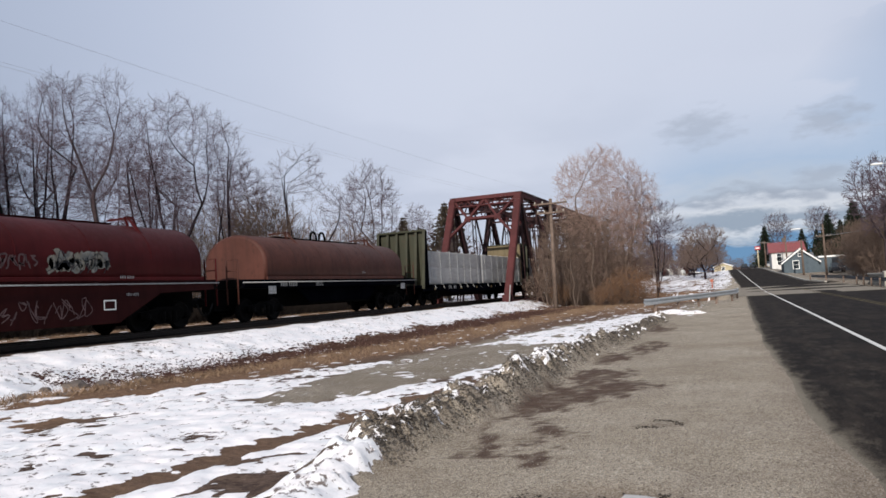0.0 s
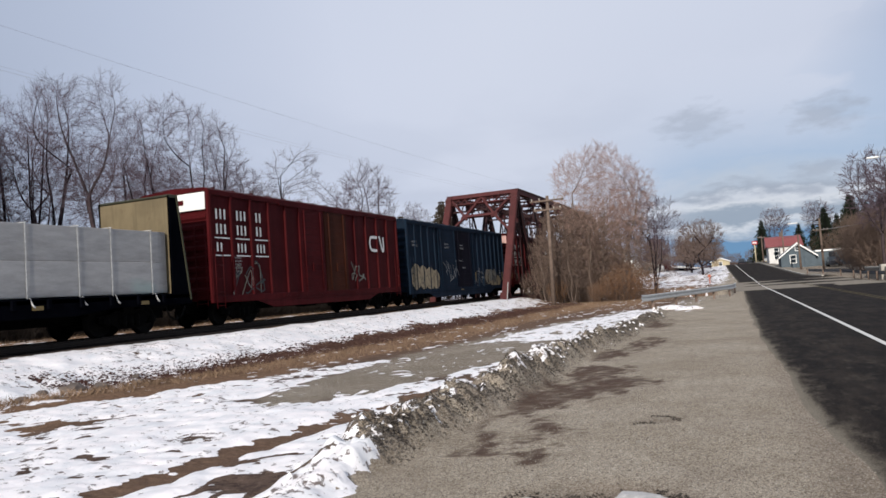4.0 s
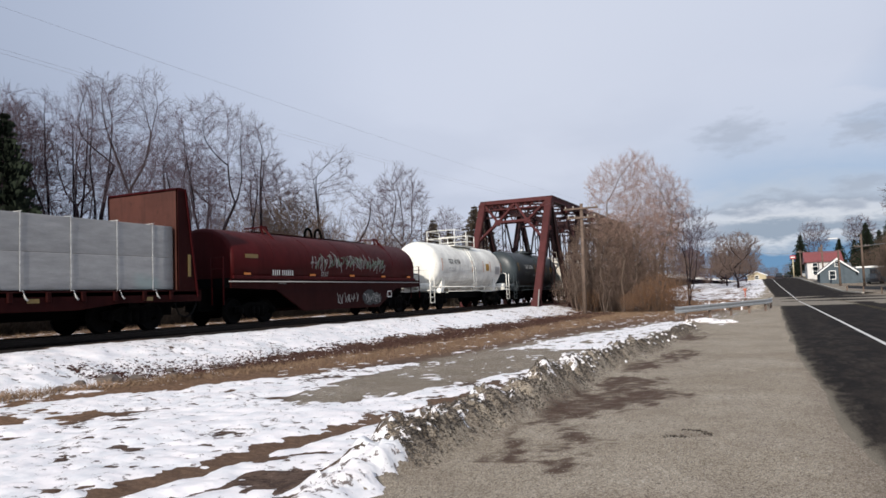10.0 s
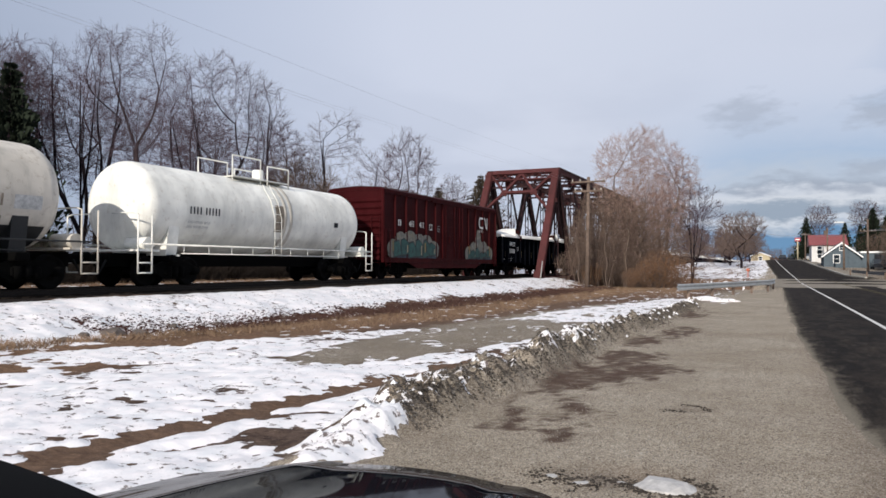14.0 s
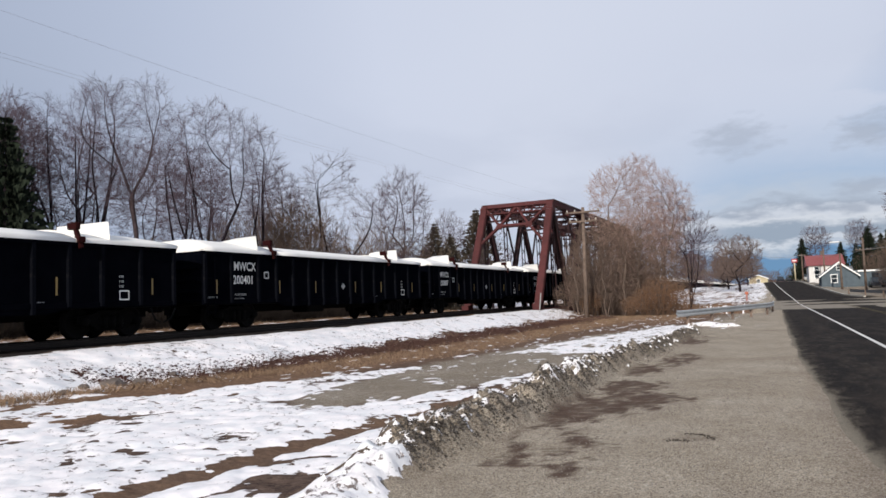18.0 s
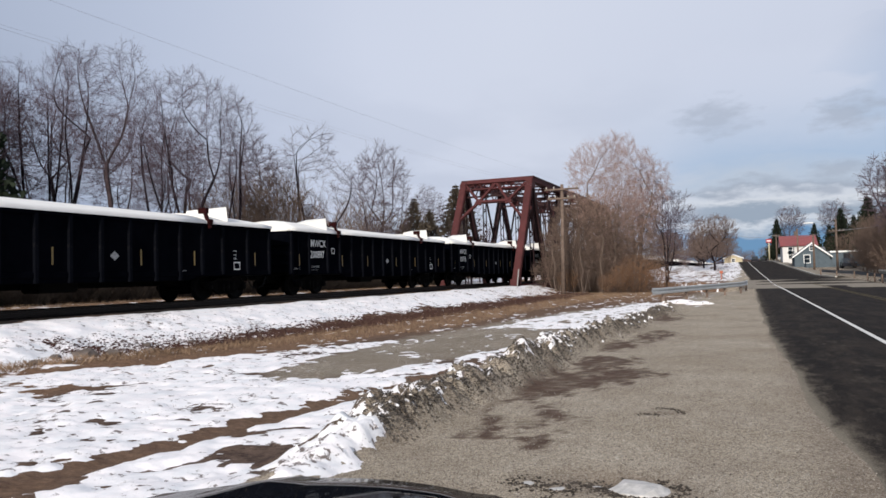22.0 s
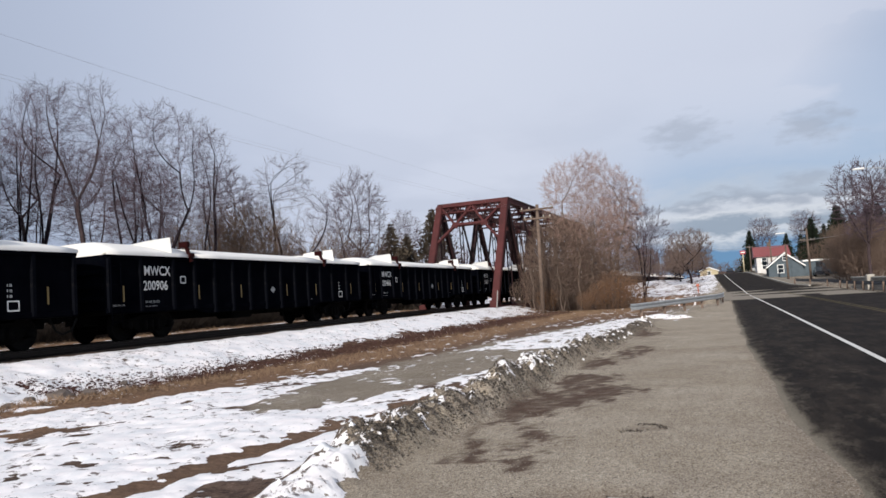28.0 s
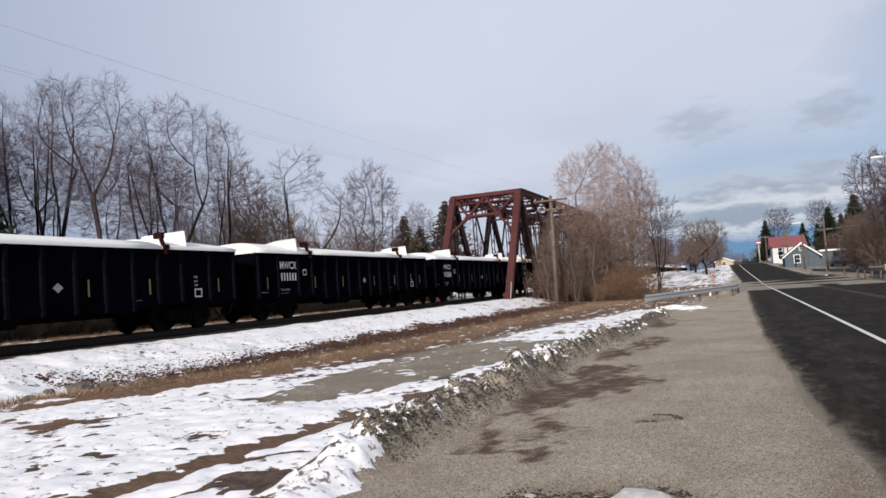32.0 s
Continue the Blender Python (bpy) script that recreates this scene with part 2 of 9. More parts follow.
M_CN = paint("boxcar_red", (0.047, 0.0045, 0.0056), rust=(0.04, 0.010, 0.008), wear=0.25, gloss=0.05)
M_CN2 = paint("oxide_red", (0.031, 0.0028, 0.0037), rust=(0.04, 0.012, 0.009), wear=0.35, gloss=0.05)
M_DOOR = paint("faded_brown_red", (0.044, 0.0125, 0.0065), rust=(0.04, 0.014, 0.008), wear=0.3, gloss=0.05)
M_BLUE = paint("faded_blue", (0.0062, 0.0135, 0.025), wear=0.2, rough=0.7, gloss=0.05)
M_BLUEDOOR = paint("grimy_blue_door", (0.0055, 0.0055, 0.0105), rust=(0.016, 0.011, 0.012), wear=0.5, rough=0.7, gloss=0.04)
M_COILRED = paint("coil_hood_red", (0.046, 0.0040, 0.0045), rust=(0.05, 0.012, 0.008), wear=0.25, rough=0.6, gloss=0.1)
M_COILRUST = paint("coil_hood_rust", (0.058, 0.0185, 0.012), rust=(0.026, 0.010, 0.008), wear=0.6, rough=0.65, streak=1.3)
M_BODYRED = paint("dull_red", (0.018, 0.0028, 0.0026), rust=(0.03, 0.012, 0.008), wear=0.3, gloss=0.05)
M_OLIVE = paint("olive_green", (0.032, 0.033, 0.019), wear=0.35, rough=0.6)
M_BLACK = paint("black_car_paint", (0.0011, 0.0014, 0.0028), rust=(0.008, 0.005, 0.004), wear=0.12, rough=0.7, streak=0.5, gloss=0.0)
M_DUSTYBLACK = paint("dusty_black_paint", (0.0035, 0.004, 0.006), rust=(0.02, 0.018, 0.017), wear=0.35, rough=0.7, streak=0.6, gloss=0.0)
# near-black base colours for underframes, trucks and wheels
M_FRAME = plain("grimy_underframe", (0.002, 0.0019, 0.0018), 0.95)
M_WHEEL = plain("near_black_wheel", (0.004, 0.0036, 0.0034), 0.75, 0.0)
M_TANKWHITE = paint("tank_white", (0.74, 0.73, 0.67), rust=(0.32, 0.24, 0.17), wear=0.35, rough=0.45, streak=0.55)
M_TANKCREAM = paint("tank_cream", (0.52, 0.48, 0.415), rust=(0.27, 0.21, 0.15), wear=0.5, rough=0.5, streak=0.8)
M_TANKGREY = paint("tank_grey_green", (0.034, 0.043, 0.047), rust=(0.04, 0.042, 0.042), wear=0.3, rough=0.38, streak=0.5)
M_PINKPALE = plain("pale_pink_strip", (0.42, 0.25, 0.22), 0.6, var=0.3, scale=3)
# lighter tone that puts the sun on the olive cars' far bulkheads into colour
M_TANPANEL = paint("sunlit_bulkhead_tan", (0.125, 0.098, 0.055), rust=(0.08, 0.05, 0.03), wear=0.4, rough=0.7)
M_PLACARD = plain("placard_yellow", (0.40, 0.22, 0.03), 0.5, var=0.2, scale=14, bump=0)
M_STAIN = plain("grey_brown_stain", (0.25, 0.21, 0.165), 0.8, var=0.5, scale=5, bump=0)
M_DARKBELLY = plain("black_belly_band", (0.008, 0.009, 0.010), 0.6)
M_COVER = plain("white_car_cover", (0.70, 0.685, 0.65), 0.55, var=0.06, scale=1.2, bump=0.05)
M_WHITE = plain("white_stencil", (0.62, 0.62, 0.60), 0.7, var=0.3, scale=9, bump=0)
M_DULLWHITE = plain("faded_stencil", (0.27, 0.27, 0.265), 0.8, var=0.4, scale=12, bump=0)
M_DARKMARK = plain("dark_stencil", (0.03, 0.03, 0.035), 0.8, var=0.4, scale=9, bump=0)
M_YELLOW = plain("reflector_yellow", (0.17, 0.115, 0.035), 0.5, var=0.2, scale=14, bump=0)
M_ORANGE = plain("reflector_orange", (0.5, 0.16, 0.03), 0.5, var=0.2, scale=14, bump=0)
M_TEAL = plain("spray_teal", (0.012, 0.055, 0.050), 0.6, var=0.5, scale=4, bump=0)


def spray_material():
    """Layered old spray paint: pale grey and tan blotches, worn through to dull red-brown."""
    n = Nodes("spray_pale", 0.8)
    n.b.inputs["Specular IOR Level"].default_value = 0.1
    a, b, w = n.noise(2.6, 3, 0.6), n.noise(6, 4, 0.65), n.noise(3.4, 6, 0.75, (1, 1, 0.6), (5, 5, 5))
    c = n.mix(n.ramp(a, [(0.40, 0.0), (0.60, 1.0)]), (0.12, 0.122, 0.115), (0.17, 0.158, 0.125))
    c = n.mix(n.ramp(b, [(0.50, 0.0), (0.70, 1.0)]), c, (0.22, 0.215, 0.195))
    c = n.mix(n.ramp(w, [(0.58, 0.0), (0.70, 1.0)]), c, (0.09, 0.06, 0.05))
    return n.done(c)


M_PALE = spray_material()
M_SPRAYDARK = plain("spray_dark", (0.008, 0.010, 0.012), 0.6, var=0.5, scale=5, bump=0)
M_OCHRE = plain("spray_ochre", (0.24, 0.19, 0.115), 0.6, var=0.4, scale=5, bump=0)
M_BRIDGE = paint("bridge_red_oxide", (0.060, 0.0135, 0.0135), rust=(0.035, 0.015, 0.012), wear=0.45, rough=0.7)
# the same oxide darkened: shade on the inner members put into the colour
M_BRIDGEWEB = paint("shaded_bridge_oxide", (0.022, 0.0070, 0.0080), rust=(0.018, 0.009, 0.008), wear=0.5, rough=0.75)
M_RAIL = plain("rail_steel", (0.022, 0.016, 0.013), 0.45, 0.7)
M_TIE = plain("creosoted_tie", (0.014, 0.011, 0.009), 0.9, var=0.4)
M_CONC = plain("weathered_concrete", (0.36, 0.34, 0.30), 0.85, var=0.3, scale=2)
M_GALV = plain("galvanised_steel", (0.42, 0.43, 0.43), 0.5, 0.6, var=0.2, scale=4)
# guardrail steel darkened: the shade on its road face is in the colour
M_SHADEDSTEEL = plain("shaded_dull_steel", (0.10, 0.105, 0.115), 0.7, 0.2, var=0.25, scale=4)
M_POLE = plain("weathered_pole", (0.135, 0.10, 0.08), 0.9, var=0.35, scale=3)
M_BARK = plain("bark", (0.056, 0.041, 0.043), 0.95, var=0.4, scale=4)
M_BARKDARK = plain("dark_bark", (0.021, 0.0155, 0.019), 0.95, var=0.4, scale=4)
M_TWIG = plain("twigs", (0.098, 0.072, 0.086), 0.95, var=0.35, scale=3, bump=0)
M_CREEKBARK = plain("grey_tan_bark", (0.135, 0.102, 0.083), 0.95, var=0.4, scale=3)
M_TWIGRED = plain("reddish_twigs", (0.345, 0.237, 0.20), 0.95, var=0.3, scale=3, bump=0)
M_TWIGPARK = plain("park_tree_twigs", (0.165, 0.122, 0.104), 0.95, var=0.35, scale=3, bump=0)
M_BRUSH = plain("brush_brown", (0.158, 0.113, 0.089), 0.95, var=0.4, scale=3, bump=0)
M_ORANGETWIG = plain("orange_brown_twigs", (0.20, 0.115, 0.068), 0.95, var=0.4, scale=3, bump=0)
M_NEEDLEDRY = plain("grey_brown_needles", (0.060, 0.048, 0.036), 0.9, var=0.45, scale=2, bump=0)
M_NEEDLE = plain("conifer_needles", (0.018, 0.024, 0.016), 0.9, var=0.4, scale=3, bump=0)
M_DRYGRASS = plain("dry_grass", (0.215, 0.146, 0.096), 0.95, var=0.4, scale=1.5, bump=0)
M_STONE = plain("field_stone", (0.12, 0.10, 0.088), 0.9, var=0.4, scale=5)
M_LITTER = plain("dark_red_litter", (0.050, 0.024, 0.021), 0.95, var=0.5, scale=6, bump=0)
M_GRIT = plain("wet_grit", (0.046, 0.039, 0.033), 0.8, var=0.5, scale=9)
M_RIDGE = plain("grey_ridge_gravel", (0.092, 0.080, 0.069), 0.9, var=0.5, scale=9)
M_LINE = plain("road_line_white", (0.56, 0.55, 0.52), 0.7, var=0.12, scale=8, bump=0)
M_LINEYEL = plain("road_line_yellow", (0.075, 0.058, 0.026), 0.8, var=0.45, scale=8, bump=0)
M_SIDING_W = plain("white_siding", (0.58, 0.57, 0.55), 0.7, var=0.08, scale=2)
M_SIDING_B = plain("blue_grey_siding", (0.085, 0.108, 0.125), 0.7, var=0.1, scale=2)
M_SIDING_Y = plain("yellow_siding", (0.46, 0.40, 0.27), 0.7, var=0.1, scale=2)
M_ROOFRED = plain("red_metal_roof", (0.22, 0.04, 0.034), 0.5, var=0.15, scale=2)
M_ROOFGREY = plain("grey_shingle", (0.13, 0.13, 0.135), 0.9, var=0.25, scale=5)
M_GLASSDARK = plain("dark_window", (0.02, 0.025, 0.03), 0.08, var=0.1, bump=0)
M_CARGLASS = plain("tinted_car_glass", (0.006, 0.007, 0.008), 0.7, var=0.1, bump=0)
for k, v in (("Specular IOR Level", 0.0), ("Coat Weight", 0.12), ("Coat Roughness", 0.03)):
    M_CARGLASS.node_tree.nodes["Principled BSDF"].inputs[k].default_value = v
M_WEED = plain("dead_weed", (0.075, 0.046, 0.034), 0.95, var=0.4, scale=3, bump=0)
M_FARWEED = plain("grey_dead_stalks", (0.030, 0.024, 0.020), 0.95, var=0.5, scale=2, bump=0)
M_CHIP = plain("pale_chippings", (0.27, 0.245, 0.205), 0.9, var=0.3, scale=9, bump=0)
M_GREYSPRAY = plain("spray_blue_grey", (0.05, 0.062, 0.075), 0.8, var=0.5, scale=3, bump=0)
M_GREENISH = plain("spray_faded_green", (0.11, 0.14, 0.11), 0.8, var=0.5, scale=3, bump=0)
M_SLUSH = plain("grey_slush", (0.42, 0.405, 0.385), 0.6, var=0.3, scale=14, bump=0.3)
M_STRAP = plain("grey_strap", (0.44, 0.44, 0.43), 0.7, var=0.3, scale=9, bump=0)
M_FAINT = plain("faint_spray", (0.085, 0.055, 0.055), 0.8, var=0.5, scale=5, bump=0)
M_TRIM = plain("white_trim", (0.78, 0.78, 0.76), 0.6, var=0.05, scale=3, bump=0)
M_ROOFBLACK = plain("dull_black_roof", (0.002, 0.002, 0.0025), 0.95, var=0.1, bump=0)
M_RUBBER = plain("rubber", (0.012, 0.012, 0.012), 0.8)
M_CABLE = plain("cable", (0.26, 0.26, 0.28), 0.7, bump=0)
M_SIGNRED = plain("sign_red", (0.30, 0.02, 0.03), 0.5, var=0.1, bump=0)
M_CARDARK = plain("dark_car_paint", (0.02, 0.022, 0.028), 0.25, var=0.1, bump=0)
M_CARSILVER = plain("silver_car_paint", (0.45, 0.46, 0.47), 0.3, 0.3, var=0.05, bump=0)
M_MARKER = plain("marker_orange", (0.38, 0.10, 0.05), 0.6, var=0.1, bump=0)


def wrap_material():
    """Pale wrapping stretched over stacked lumber, with faint printed patches and horizontal tier lines."""
    n = Nodes("lumber_wrap", 0.42)
    z = n.z()
    crease = n.noise(2.2, 6, 0.7, (1, 0.5, 2.2))
    c = n.mix(n.ramp(crease, [(0.3, 0.0), (0.7, 1.0)]), (0.225, 0.222, 0.215), (0.34, 0.333, 0.325))
    green = n.noise(0.55, 2, 0.5, (1, 1, 1), (4, 2, 9))
    c = n.mix(n.math("MULTIPLY", n.ramp(green, [(0.62, 0.0), (0.72, 1.0)]), 0.3), c, (0.30, 0.50, 0.46))
    n.bump(crease, 0.35, 0.05)
    return n.done(c)


M_WRAP = wrap_material()


def car_paint():
    n = Nodes("glossy_black_car", 0.06)
    n.b.inputs["Specular IOR Level"].default_value = 0.0
    n.b.inputs["Coat Weight"].default_value = 0.5
    n.b.inputs["Coat Roughness"].default_value = 0.04
    f = n.noise(60, 3, 0.6)
    c = n.mix(n.ramp(f, [(0.5, 0.0), (0.8, 1.0)]), (0.006, 0.007, 0.010), (0.02, 0.02, 0.02))
    return n.done(c, n.math("ADD", n.math("MULTIPLY", n.noise(3, 4, 0.6), 0.12), 0.03))


M_GLOSS = car_paint()


def ground_material():
    """Soil, dry grass and gravel; 'zone' holds r: gravel, g: dry grass, b: wet or dirty."""
    n = Nodes("ground_soil", 0.95)
    n.b.inputs["Specular IOR Level"].default_value = 0.08
    r, g, b = n.attr("zone")[:3]
    fine, mid = n.noise(38, 5, 0.75), n.noise(4.5, 6, 0.7)
    big = n.noise(0.5, 4, 0.6)
    soil = n.mix(n.ramp(mid, [(0.3, 0.0), (0.7, 1.0)]), (0.050, 0.034, 0.028), (0.150, 0.104, 0.080))
    soil = n.mix(n.math("MULTIPLY", n.ramp(n.noise(16, 5, 0.75, (0.7, 1.2, 1), (5, 1, 2)), [(0.50, 0.0), (0.62, 1.0)]), 0.75), soil, (0.024, 0.014, 0.012))
    soil = n.mix(n.math("MULTIPLY", n.ramp(n.noise(26, 4, 0.7, (1, 1, 1), (2, 9, 4)), [(0.58, 0.0), (0.68, 1.0)]), 0.6), soil, (0.27, 0.20, 0.155))
    grass = n.mix(n.ramp(n.noise(7, 6, 0.75, (1, 2.2, 1)), [(0.3, 0.0), (0.7, 1.0)]), (0.072, 0.040, 0.028), (0.245, 0.155, 0.095))
    chips, lumps = n.voronoi(105, "Color"), n.voronoi(24, "Color")
    chip = n.ramp(n.math("ADD", n.math("ADD", n.math("MULTIPLY", chips, 0.58), n.math("MULTIPLY", lumps, 0.12)), n.math("MULTIPLY", fine, 0.4)), [(0.28, (0.115, 0.094, 0.071)), (0.55, (0.33, 0.282, 0.220)), (0.80, (0.57, 0.505, 0.41))])
    gravel = n.mix(n.ramp(big, [(0.35, 0.0), (0.65, 1.0)]), chip, n.mix(1.0, chip, (0.80, 0.78, 0.75), "MULTIPLY"))
    gravel = n.mix(n.math("MULTIPLY", n.ramp(n.noise(75, 2, 0.5), [(0.63, 0.0), (0.70, 1.0)]), 0.85), gravel, (0.60, 0.58, 0.53))
    gravel = n.mix(n.math("MULTIPLY", n.ramp(n.noise(60, 2, 0.5, (1, 1, 1), (3, 8, 1)), [(0.64, 0.0), (0.72, 1.0)]), 0.75), gravel, (0.075, 0.060, 0.047))
    gravel = n.mix(n.math("MULTIPLY", n.ramp(n.noise(1.6, 5, 0.65, (1, 1, 1), (9, 2, 4)), [(0.45, 0.0), (0.70, 1.0)]), 0.35), gravel, (0.16, 0.125, 0.095))
    gravel = n.mix(n.attr("worn")[0], gravel, n.mix(1.0, gravel, (0.78, 0.78, 0.79), "MULTIPLY"))   # older grey stone on the cross path
    c = n.mix(g, soil, grass)
    c = n.mix(r, c, gravel)
    c = n.mix(n.math("MULTIPLY", b, 0.92), c, n.mix(n.ramp(mid, [(0.3, 0.0), (0.7, 1.0)]), (0.046, 0.026, 0.019), (0.092, 0.056, 0.042)))
    hgt = n.math("ADD", n.math("MULTIPLY", chips, 0.5), fine)
    n.bump(hgt, 0.9, 0.015)
    return n.done(c)


def snow_material():
    n = Nodes("old_snow", 0.6)
    n.b.inputs["Subsurface Weight"].default_value = 0.0
    f, k = n.noise(2.2, 6, 0.65), n.noise(18, 5, 0.7)
    c = n.mix(n.ramp(f, [(0.35, 0.0), (0.65, 1.0)]), (0.665, 0.675, 0.69), (0.84, 0.795, 0.79))
    c = n.mix(n.math("MULTIPLY", n.ramp(k, [(0.60, 0.0), (0.75, 1.0)]), 0.35), c, (0.50, 0.46, 0.41))
    # earth and dead stalks showing through in clusters of flecks
    fleck, where = n.noise(7.5, 5, 0.7, (0.8, 1.0, 1)), n.noise(0.75, 3, 0.6, (1, 1, 1), (7, 3, 0))
    bare = n.ramp(n.math("ADD", fleck, n.math("MULTIPLY", where, 0.35)), [(0.768, 0.0), (0.808, 1.0)])
    c = n.mix(n.math("MULTIPLY", bare, 0.9), c, (0.075, 0.045, 0.033))
    n.bump(n.math("SUBTRACT", n.math("ADD", n.math("MULTIPLY", f, 0.5), k), bare), 0.4, 0.03)
    return n.done(c)


def asphalt_material():
    """Dark travelled lane with wheel tracks along y; 'dust' holds the grit washed over its edge."""
    n = Nodes("asphalt", 0.9)
    n.b.inputs["Specular IOR Level"].default_value = 0.06
    fine, mid = n.noise(70, 4, 0.7), n.noise(1.3, 6, 0.7, (1.4, 0.35, 1))
    c = n.mix(n.ramp(fine, [(0.3, 0.0), (0.75, 1.0)]), (0.006, 0.0048, 0.0042), (0.018, 0.0148, 0.013))
    c = n.mix(n.math("MULTIPLY", n.ramp(mid, [(0.45, 0.0), (0.7, 1.0)]), 0.55), c, (0.055, 0.043, 0.034))
    dust = n.attr("dust")[0]
    grit = n.math("ADD", n.math("MULTIPLY", n.noise(3.2, 6, 0.75, (1.3, 0.5, 1)), 1.1), n.math("MULTIPLY", n.noise(60, 3, 0.7), 0.5))
    amount = n.ramp(n.math("ADD", dust, n.math("SUBTRACT", grit, 0.8)), [(0.30, 0.0), (0.62, 1.0)])
    c = n.mix(amount, c, n.mix(n.ramp(fine, [(0.3, 0.0), (0.75, 1.0)]), n.mix(dust, (0.020, 0.015, 0.011), (0.12, 0.103, 0.08)), n.mix(dust, (0.065, 0.050, 0.038), (0.32, 0.285, 0.225))))
    n.bump(fine, 0.4, 0.01)
    return n.done(c)


M_GROUND, M_SNOW, M_ASPHALT = ground_material(), snow_material(), asphalt_material()
M_OLDROAD = plain("old_concrete_paving", (0.21, 0.185, 0.15), 0.9, var=0.25, scale=1.5)
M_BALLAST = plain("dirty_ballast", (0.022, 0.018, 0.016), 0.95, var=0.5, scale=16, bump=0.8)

# ---- mesh building ----
class Mesh:
    """Collects verts and faces of one part."""

    def __init__(self):
        self.v, self.f, self.s = [], [], []

    def add(self, verts, faces, smooth=False):
        k = len(self.v)
        self.v.extend(tuple(p) for p in verts)
        self.f.extend(tuple(i + k for i in f) for f in faces)
        self.s.extend([smooth] * len(faces))
        return self

    def box(self, x0, x1, y0, y1, z0, z1, c=0.0):
        """A box, with its edges chamfered by c."""
        if c <= 0:
            v = [(x, y, z) for z in (z0, z1) for y in (y0, y1) for x in (x0, x1)]
            return self.add(v, [(0, 2, 3, 1), (4, 5, 7, 6), (0, 1, 5, 4), (2, 6, 7, 3), (0, 4, 6, 2), (1, 3, 7, 5)])
        c = min(c, (x1 - x0) * 0.45, (y1 - y0) * 0.45, (z1 - z0) * 0.45)
        rings = []
        for z, d in ((z0, c), (z0 + c, 0), (z1 - c, 0), (z1, c)):
            a, b, e, g = x0 + d, x1 - d, y0 + d, y1 - d
            k = c if d == 0 else c * 0.6
            rings += [(a + k, e, z), (b - k, e, z), (b, e + k, z), (b, g - k, z), (b - k, g, z), (a + k, g, z), (a, g - k, z), (a, e + k, z)]
        f = [tuple(range(7, -1, -1)), tuple(range(24, 32))]
        for r in range(3):
            for i in range(8):
                j = (i + 1) % 8
                f.append((r * 8 + i, r * 8 + j, r * 8 + 8 + j, r * 8 + 8 + i))
        return self.add(rings, f)

    def tube(self, pts, r, n=6, smooth=True, caps=True):
        """A tube along points; r is one radius or one a point."""
        pts = [Vector(p) for p in pts]
        rs = r if isinstance(r, (list, tuple)) else [r] * len(pts)
        vs, fs = [], []
        for i, p in enumerate(pts):
            d = (pts[min(i + 1, len(pts) - 1)] - pts[max(i - 1, 0)])
            d = d.normalized() if d.length > 1e-9 else Vector((0, 0, 1))
            a = d.orthogonal().normalized() if abs(d.z) > 0.95 else d.cross(Vector((0, 0, 1))).normalized()
            b = d.cross(a)
            vs += [p + (a * math.cos(2 * math.pi * k / n) + b * math.sin(2 * math.pi * k / n)) * rs[i] for k in range(n)]
        for i in range(len(pts) - 1):
            for k in range(n):
                j = (k + 1) % n
                fs.append((i * n + k, i * n + j, i * n + n + j, i * n + n + k))
        self.add(vs, fs, smooth)
        if caps:
            q = len(self.v) - len(vs)
            self.f += [tuple(q + k for k in range(n - 1, -1, -1)), tuple(q + len(vs) - n + k for k in range(n))]
            self.s += [False, False]
        return self

    def beam(self, p, q, w, h, up=(0, 0, 1)):
        """A square bar from p to q, w across and h along up."""
        p, q, up = Vector(p), Vector(q), Vector(up)
        d = (q - p).normalized()
        a = d.cross(up).normalized()
        b = a.cross(d)
        v = [e + a * sx * w / 2 + b * sz * h / 2 for e in (p, q) for sx, sz in ((-1, -1), (1, -1), (1, 1), (-1, 1))]
        return self.add(v, [(3, 2, 1, 0), (4, 5, 6, 7), (0, 1, 5, 4), (1, 2, 6, 5), (2, 3, 7, 6), (3, 0, 4, 7)])

    def prism(self, outline, axis, a, b, smooth=False):
        """An outline of 2D points pushed along an axis from a to b."""
        n = len(outline)
        put = {"x": lambda p, t: (t, p[0], p[1]), "y": lambda p, t: (p[0], t, p[1]), "z": lambda p, t: (p[0], p[1], t)}[axis]
        v = [put(p, a) for p in outline] + [put(p, b) for p in outline]
        self.add(v, [(i, (i + 1) % n, n + (i + 1) % n, n + i) for i in range(n)], smooth)
        k = len(self.v) - 2 * n
        self.f += [tuple(k + i for i in range(n - 1, -1, -1)), tuple(k + n + i for i in range(n))]
        self.s += [False, False]
        return self

    def lathe(self, prof, n, axis="y", at=(0, 0, 0), smooth=True):
        """A profile of (radius, along) turned round an axis."""
        vs, fs = [], []
        for r, t in prof:
            for k in range(n):
                a = 2 * math.pi * k / n
                c, s = r * math.cos(a), r * math.sin(a)
                vs.append({"x": (at[0] + t, at[1] + c, at[2] + s), "y": (at[0] + c, at[1] + t, at[2] + s), "z": (at[0] + c, at[1] + s, at[2] + t)}[axis])
        for i in range(len(prof) - 1):
            for k in range(n):
                j = (k + 1) % n
                fs.append((i * n + k, i * n + j, i * n + n + j, i * n + n + k))
        return self.add(vs, fs, smooth)

    def data(self, name, material):
        me = bpy.data.meshes.new(name)
        me.from_pydata(self.v, [], self.f)
        bm = bmesh.new()
        bm.from_mesh(me)
        bmesh.ops.recalc_face_normals(bm, faces=bm.faces)
        bm.to_mesh(me)
        bm.free()
        me.polygons.foreach_set("use_smooth", self.s)
        me.materials.append(material)
        return me


